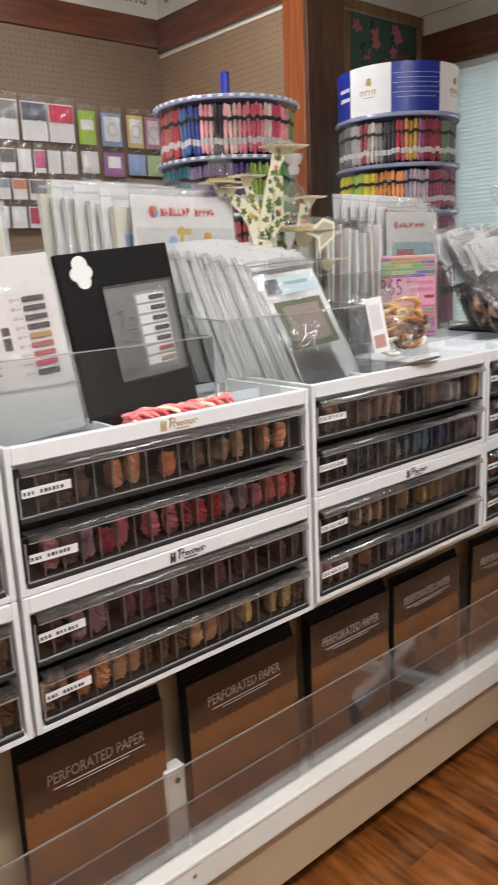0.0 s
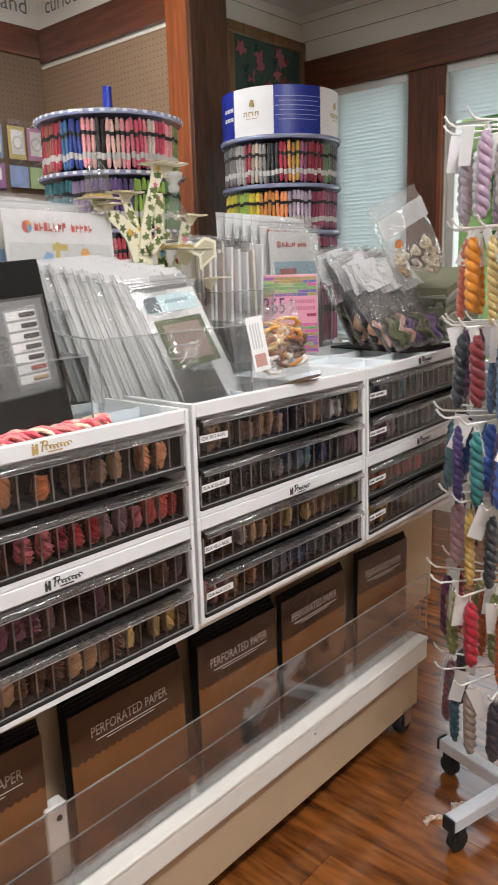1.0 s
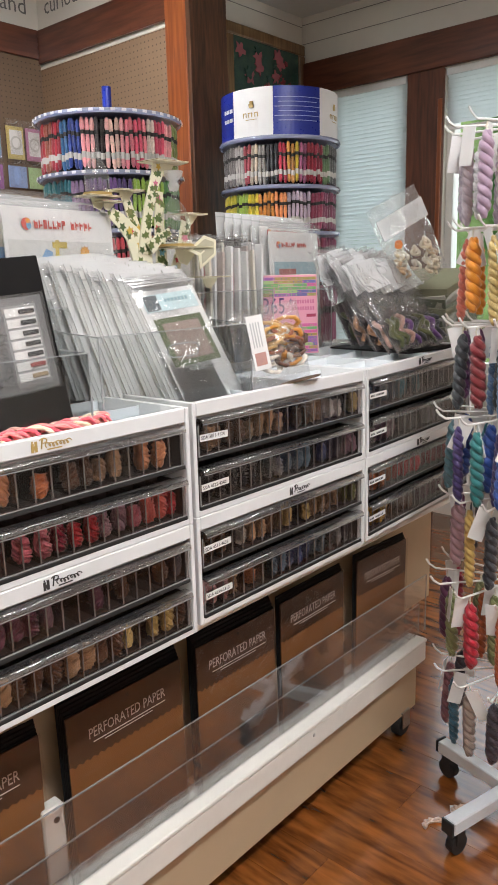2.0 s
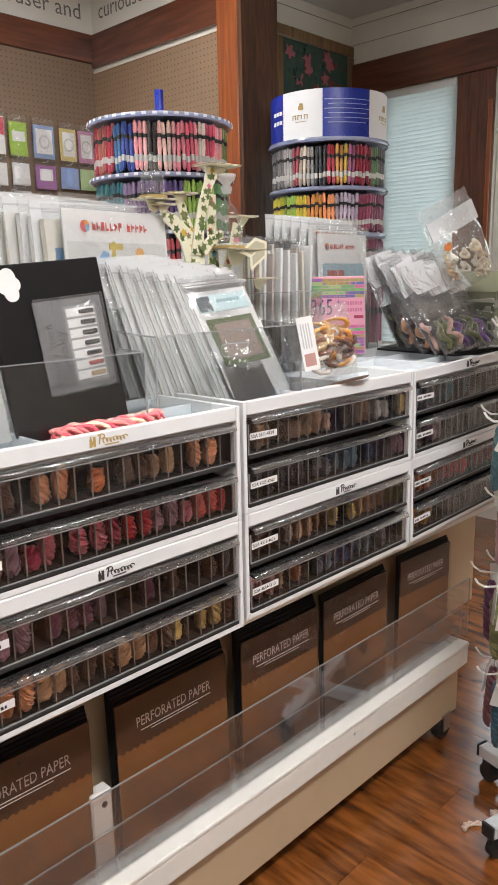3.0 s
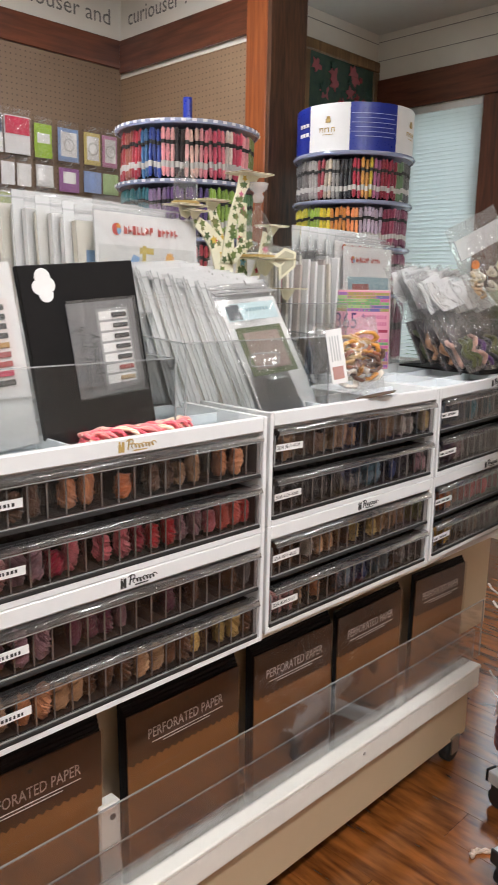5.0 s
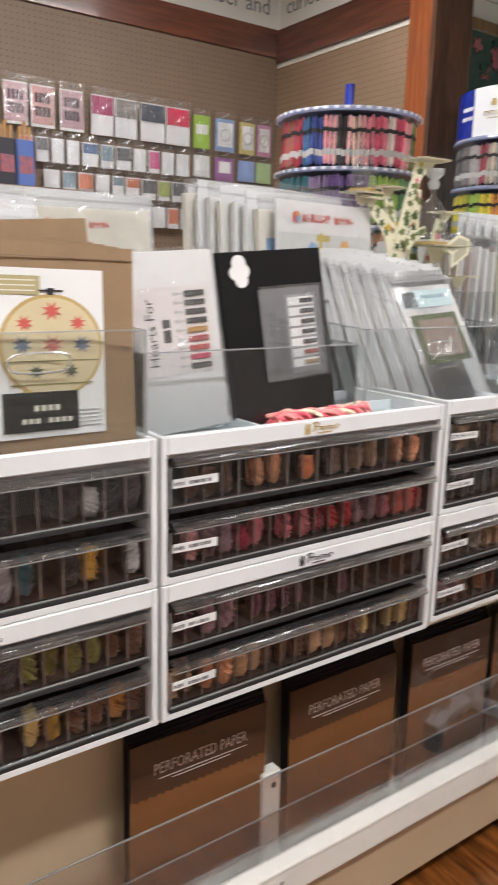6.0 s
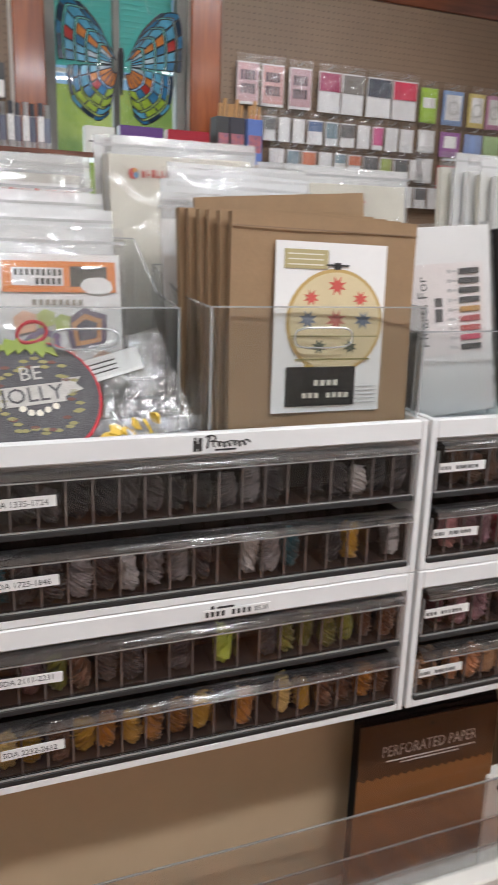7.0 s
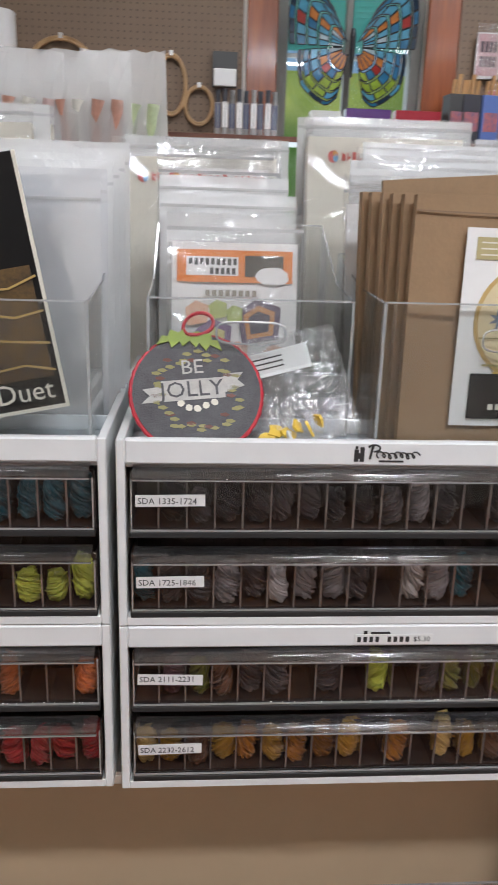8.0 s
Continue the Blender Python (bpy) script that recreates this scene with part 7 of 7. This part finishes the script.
cylinder(bm, 0, 0, 0, 0.062, 0.205, 28)
bmesh.ops.bevel(bm, geom=[e for e in bm.edges if abs(e.verts[0].co.z - e.verts[1].co.z) < 1e-5], offset=0.004, segments=2, affect="EDGES")
part("roll_body", bm, PAPER, roll, smooth=False)
bm = bmesh.new()
tube(bm, [(0, 0.075, -0.006), (0, 0.0, -0.008), (0, -0.072, -0.006), (0, -0.078, 0.012)], 0.003, 6)
part("peg_hook", bm, STEEL, roll, "steel hook under the roll")
rr = random.Random(77)
for k in range(6):
    p = thing("bagged_threads", pose(-0.95 + 0.070 * k, 0.74 + 0.03 * (k % 2), ZB + UH - 0.029, -3, rr.uniform(-2, 2), rr.uniform(-6, 6)), "tall clear bag of soft threads on the far row", "thread bag", "bagged threads")
    part("bag", pillow(0.155, 0.520 + rr.uniform(-0.03, 0.02), 0.03, 300 + k), MILKY, p, "clear plastic bag")
    for q in range(4):
        bm = bmesh.new()
        tube(bm, [(-0.045 + 0.03 * q + 0.007 * math.sin(i + q), 0.004 * math.cos(2 * i), 0.02 + 0.039 * i) for i in range(12)], [0.011 + 0.003 * math.sin(1.7 * i + q) for i in range(12)], 6)
        o = part("thread_loop", bm, THREAD, p, smooth=True)
        o.color = rr.choice([(0.40, 0.46, 0.26, 1), (0.5, 0.36, 0.34, 1), (0.14, 0.10, 0.12, 1), (0.56, 0.54, 0.48, 1), (0.40, 0.20, 0.14, 1)])

# ---- stained glass butterfly ----
def stained(name, colour):
    m = bpy.data.materials.new(name)
    m.use_nodes = True
    nt, ns = m.node_tree, m.node_tree.nodes
    p = ns["Principled BSDF"]
    p.inputs["Base Color"].default_value, p.inputs["Roughness"].default_value = (*colour, 1), 0.15
    nz, hs, co = ns.new("ShaderNodeTexNoise"), ns.new("ShaderNodeHueSaturation"), ns.new("ShaderNodeTexCoord")
    nz.inputs["Scale"].default_value = 30
    mr = ns.new("ShaderNodeMapRange")
    mr.inputs["To Min"].default_value, mr.inputs["To Max"].default_value = 0.35, 1.0
    nt.links.new(co.outputs["Object"], nz.inputs["Vector"])
    nt.links.new(nz.outputs["Fac"], mr.inputs["Value"])
    nt.links.new(mr.outputs[0], hs.inputs["Value"])
    hs.inputs["Color"].default_value = (*colour, 1)
    nt.links.new(hs.outputs[0], p.inputs["Base Color"])
    tl, mx = ns.new("ShaderNodeBsdfTranslucent"), ns.new("ShaderNodeMixShader")
    nt.links.new(hs.outputs[0], tl.inputs[0])
    mx.inputs[0].default_value = 0.4
    nt.links.new(p.outputs[0], mx.inputs[1])
    nt.links.new(tl.outputs[0], mx.inputs[2])
    nt.links.new(mx.outputs[0], ns["Material Output"].inputs[0])
    return m


SG = [stained("glass_sky", (0.16, 0.50, 0.72)), stained("glass_deep_blue", (0.05, 0.24, 0.45)), stained("glass_orange", (0.80, 0.28, 0.05)), stained("glass_lime", (0.45, 0.62, 0.06)), stained("glass_pale", (0.60, 0.72, 0.76)), stained("glass_navy", (0.02, 0.05, 0.10)), stained("glass_red", (0.55, 0.05, 0.04)), stained("glass_yellow", (0.80, 0.68, 0.15))]
LEAD = material("lead_line", (0.03, 0.03, 0.032), 0.4, metal=0.6)
bfy = thing("butterfly_suncatcher", pose(0.122, NY - 0.10, 2.085), "stained glass butterfly hanging in the window", "suncatcher")


def knots(s, rows):
    """Straight steps between (share, radius) rows."""
    for (u0, v0), (u1, v1) in zip(rows, rows[1:]):
        if s <= u1:
            return v0 + (v1 - v0) * (s - u0) / (u1 - u0)
    return rows[-1][1]


def wing(side, a0, a1, rad, bands, cols, rays):
    """Glass pieces between rays from the body and bands of growing radius, each edged in lead."""
    for i in range(rays):
        for j in range(len(bands) - 1):
            pts = []
            n = 4
            for k in range(n + 1):
                a = a0 + (a1 - a0) * (i + 0.04 + 0.92 * k / n) / rays
                pts.append((bands[j] + 0.02, a))
            for k in range(n, -1, -1):
                a = a0 + (a1 - a0) * (i + 0.04 + 0.92 * k / n) / rays
                pts.append((bands[j + 1] - 0.02, a))
            xy = []
            for q, a in pts:
                s = (a - a0) / (a1 - a0)
                rr_ = rad(s) * q
                xy.append((side * (0.012 + rr_ * math.cos(radians(a))), rr_ * math.sin(radians(a))))
            m = cols(i, j)
            part("glass_piece", outline(xy, 0, 0.003), SG[m], bfy, at=pose(0, 0, 0, 90, 0, 0))
            bm = bmesh.new()
            tube(bm, [(x, -0.0015, z) for x, z in xy + xy[:1]], 0.003, 4, False)
            part("lead_line", bm, LEAD, bfy)


for side in (-1, 1):
    wing(side, 0, 62, lambda s: knots(s, ((0, 0.240), (0.26, 0.255), (0.5, 0.285), (0.72, 0.318), (0.88, 0.262), (1, 0.15))), [0.1, 0.32, 0.52, 0.70, 0.88, 1.0], lambda i, j: [[4, 0, 0, 1, 5], [0, 4, 0, 0, 5], [0, 0, 1, 6, 1], [4, 2, 2, 0, 5], [2, 0, 0, 0, 1], [0, 0, 0, 1, 5]][i][j], 6)
    wing(side, -78, -5, lambda s: knots(s, ((0, 0.190), (0.12, 0.236), (0.55, 0.240), (0.75, 0.222), (1, 0.205))), [0.12, 0.40, 0.58, 0.76, 0.90, 1.0], lambda i, j: [[2, 3, 3, 0, 1], [2, 1, 3, 3, 5], [2, 6, 1, 3, 0], [2, 2, 0, 1, 5], [4, 0, 0, 1, 5]][i][j], 5)
bm = bmesh.new()
tube(bm, [(0, -0.003, -0.11), (0, -0.003, -0.03), (0, -0.003, 0.04), (0, -0.003, 0.065)], [0.004, 0.011, 0.012, 0.007], 8)
part("body", bm, LEAD, bfy, "dark metal body")
for s in (-1, 1):
    bm = bmesh.new()
    tube(bm, [(s * 0.12, 0, 0.2), (s * 0.06, 0.05, 0.385), (s * 0.055, 0.075, 0.40)], 0.0015, 4)
    part("hanging_chain", bm, STEEL, bfy)

# ---- rope hank stand ----
PX, PY = 1.385, -0.285
stand = thing("hank_stand", pose(PX, PY, 0), "white wire turning stand on a castored cross foot", "display stand")
bm = bmesh.new()
cylinder(bm, 0, 0, 0.10, 0.014, 1.75, 14)
part("pole", bm, WIRE, stand, "white pole")
for k, ang in enumerate((165, 75, -105, -15)):
    f_ = part("foot_arm", boxes([(0.016, 0.235, -0.018, 0.018, 0.066, 0.102)], 0.003), material("grey_white_metal", (0.62, 0.64, 0.66), 0.35, vary=0.06) if "grey_white_metal" not in MATS else MATS["grey_white_metal"], stand, "square white metal foot", at=pose(0, 0, 0, 0, 0, ang))
    part("end_cap", boxes([(0.2355, 0.243, -0.0185, 0.0185, 0.0655, 0.1025)], 0.002), RUBBER, f_)
    bm = bmesh.new()
    cylinder(bm, 0, 0, -0.011, 0.027, 0.022, 18, m=Matrix.Rotation(radians(90), 4, "X"))
    part("castor", bm, RUBBER, f_, "black castor", at=pose(0.207, 0, 0.0275))
    part("castor_fork", boxes([(0.193, 0.221, -0.016, -0.012, 0.03, 0.065), (0.193, 0.221, 0.012, 0.016, 0.03, 0.065)]), RUBBER, f_)
TIERS = [1.705, 1.495, 1.285, 1.075, 0.885, 0.672, 0.435]


def hank_mesh(length, r, turns, seed):
    """A hank of yarn twisted on itself: two strands wound together, looped below."""
    rr2 = random.Random(seed)
    bm = bmesh.new()
    n = 34
    for k in range(2):
        pts, rad = [], []
        for i in range(n + 1):
            s = i / n
            a = 6.2832 * turns * s + math.pi * k
            q = r * 0.55 * min(1.0, 0.35 + 4 * s, 0.3 + 5 * (1 - s))
            pts.append((q * math.cos(a), q * math.sin(a), -length * s))
            rad.append(r * 0.68 * min(1.0, 0.5 + 4 * s, 0.55 + 4 * (1 - s)) * rr2.uniform(0.93, 1.07))
        tube(bm, pts, rad, 8)
    return to_mesh("hank", bm, ROPE, True)


HK = [hank_mesh(0.172, 0.0135, 4.2, 1), hank_mesh(0.185, 0.011, 5.4, 2), hank_mesh(0.16, 0.015, 3.6, 3)]
TAGS = to_mesh("paper_tag", boxes([(-0.017, 0.017, -0.0005, 0.0005, -0.075, 0.004)], 0.0), PAPER)
ARMS = [157, 132, 182, 104, 210, 78]
COL = [[(0.34, 0.24, 0.32), (0.40, 0.33, 0.36), (0.45, 0.40, 0.40), (0.30, 0.26, 0.30), (0.35, 0.26, 0.34), (0.42, 0.40, 0.40)],
       [(0.42, 0.31, 0.11), (0.68, 0.25, 0.015), (0.03, 0.10, 0.05), (0.55, 0.15, 0.10), (0.45, 0.33, 0.13), (0.70, 0.27, 0.02)],
       [(0.20, 0.015, 0.02), (0.03, 0.035, 0.04), (0.10, 0.18, 0.32), (0.10, 0.03, 0.10), (0.09, 0.17, 0.30), (0.12, 0.04, 0.12)],
       [(0.015, 0.13, 0.13), (0.05, 0.03, 0.12), (0.02, 0.06, 0.26), (0.10, 0.20, 0.24), (0.015, 0.12, 0.14), (0.02, 0.06, 0.27)],
       [(0.55, 0.36, 0.10), (0.42, 0.25, 0.28), (0.02, 0.02, 0.025), (0.10, 0.02, 0.06), (0.55, 0.38, 0.10), (0.03, 0.03, 0.04)],
       [(0.40, 0.005, 0.02), (0.16, 0.17, 0.06), (0.40, 0.09, 0.02), (0.10, 0.015, 0.06), (0.18, 0.18, 0.07), (0.30, 0.02, 0.04)],
       [(0.28, 0.21, 0.17), (0.02, 0.08, 0.12), (0.03, 0.02, 0.03), (0.15, 0.05, 0.06), (0.30, 0.22, 0.18), (0.03, 0.02, 0.03)]]
NAMES = [["mauve", "dusty lilac", "pale grey", "greyed plum", "mauve", "pale grey"], ["olive gold", "orange", "dark green", "coral", "olive gold", "orange"], ["dark red", "black", "slate blue", "dark purple", "slate blue", "dark purple"], ["teal", "indigo", "royal blue", "pale teal", "teal", "royal blue"], ["gold", "dusty pink", "black", "plum", "gold", "black"], ["scarlet", "moss green", "rust", "plum", "moss green", "crimson"], ["taupe", "deep teal", "black", "maroon", "taupe", "black"]]
rr = random.Random(41)
for ti, z in enumerate(TIERS):
    for ai, ang in enumerate(ARMS):
        a2 = ang + (0, 6, -5, 3, -8, 5, 2)[ti]
        L = (0.215, 0.20, 0.205, 0.22, 0.20, 0.225, 0.205)[ti]
        c, s = math.cos(radians(a2)), math.sin(radians(a2))
        bm = bmesh.new()
        tube(bm, [(0.012 * c, 0.012 * s, z), (L * 0.93 * c, L * 0.93 * s, z - 0.004), (L * c, L * s, z + 0.006), ((L + 0.008) * c, (L + 0.008) * s, z + 0.018)], 0.0028, 6)
        part("wire_hook", bm, WIRE, stand, "white wire hook")
        n = 1 if ti in (4, 6) else 2
        for q in range(n):
            d = L * (0.80 - 0.36 * q)
            h = thing("yarn_hank", pose(PX + d * c, PY + d * s, z - 0.006, rr.uniform(-3, 3), rr.uniform(-3, 3), rr.uniform(0, 360)), NAMES[ti][(ai + q) % 6] + " twisted yarn hank with a paper tag", "yarn hank", "hanks on the stand")
            o = place("hank", HK[(ti + ai + q) % 3], h, pose(0, 0, -0.018))
            cc = COL[ti][(ai + q) % 6]
            g = rr.uniform(0.85, 1.15)
            o.color = (min(1, cc[0] * g), min(1, cc[1] * g), min(1, cc[2] * g), 1)
            bm = bmesh.new()
            tube(bm, [(0, 0, 0.004), (0.004, 0, -0.01), (0, 0, -0.022)], 0.0018, 4)
            part("tie_loop", bm, CREAM, h)
            place("paper_tag", TAGS, h, pose(0.012, -0.016, -0.006, rr.uniform(-12, 4), rr.uniform(-25, 25), -rr.uniform(0, 90)), "white paper tag")
# a length of cream yarn and a paper tag lying on the floor
bm = bmesh.new()
for k in range(2):
    tube(bm, [(1.205 + 0.14 * i / 24, -0.135 - 0.05 * i / 24 + 0.012 * math.sin(i * 0.4) + 0.004 * math.sin(1.3 * i + math.pi * k), 0.007 + 0.004 * math.cos(1.3 * i + math.pi * k)) for i in range(25)], 0.0045, 6)
yo = tagged(place("loose_yarn", to_mesh("loose_yarn", bm, ROPE, True)), "twisted cream yarn end lying on the floor", "yarn")
yo.color = (0.62, 0.46, 0.36, 1)
tagged(place("fallen_tag", to_mesh("fallen_tag", boxes([(-0.02, 0.02, -0.012, 0.012, 0, 0.001)]), PAPER), None, pose(1.315, -0.165, 0.001, 0, 0, 30)), "white paper tag lying on the floor", "paper tag")
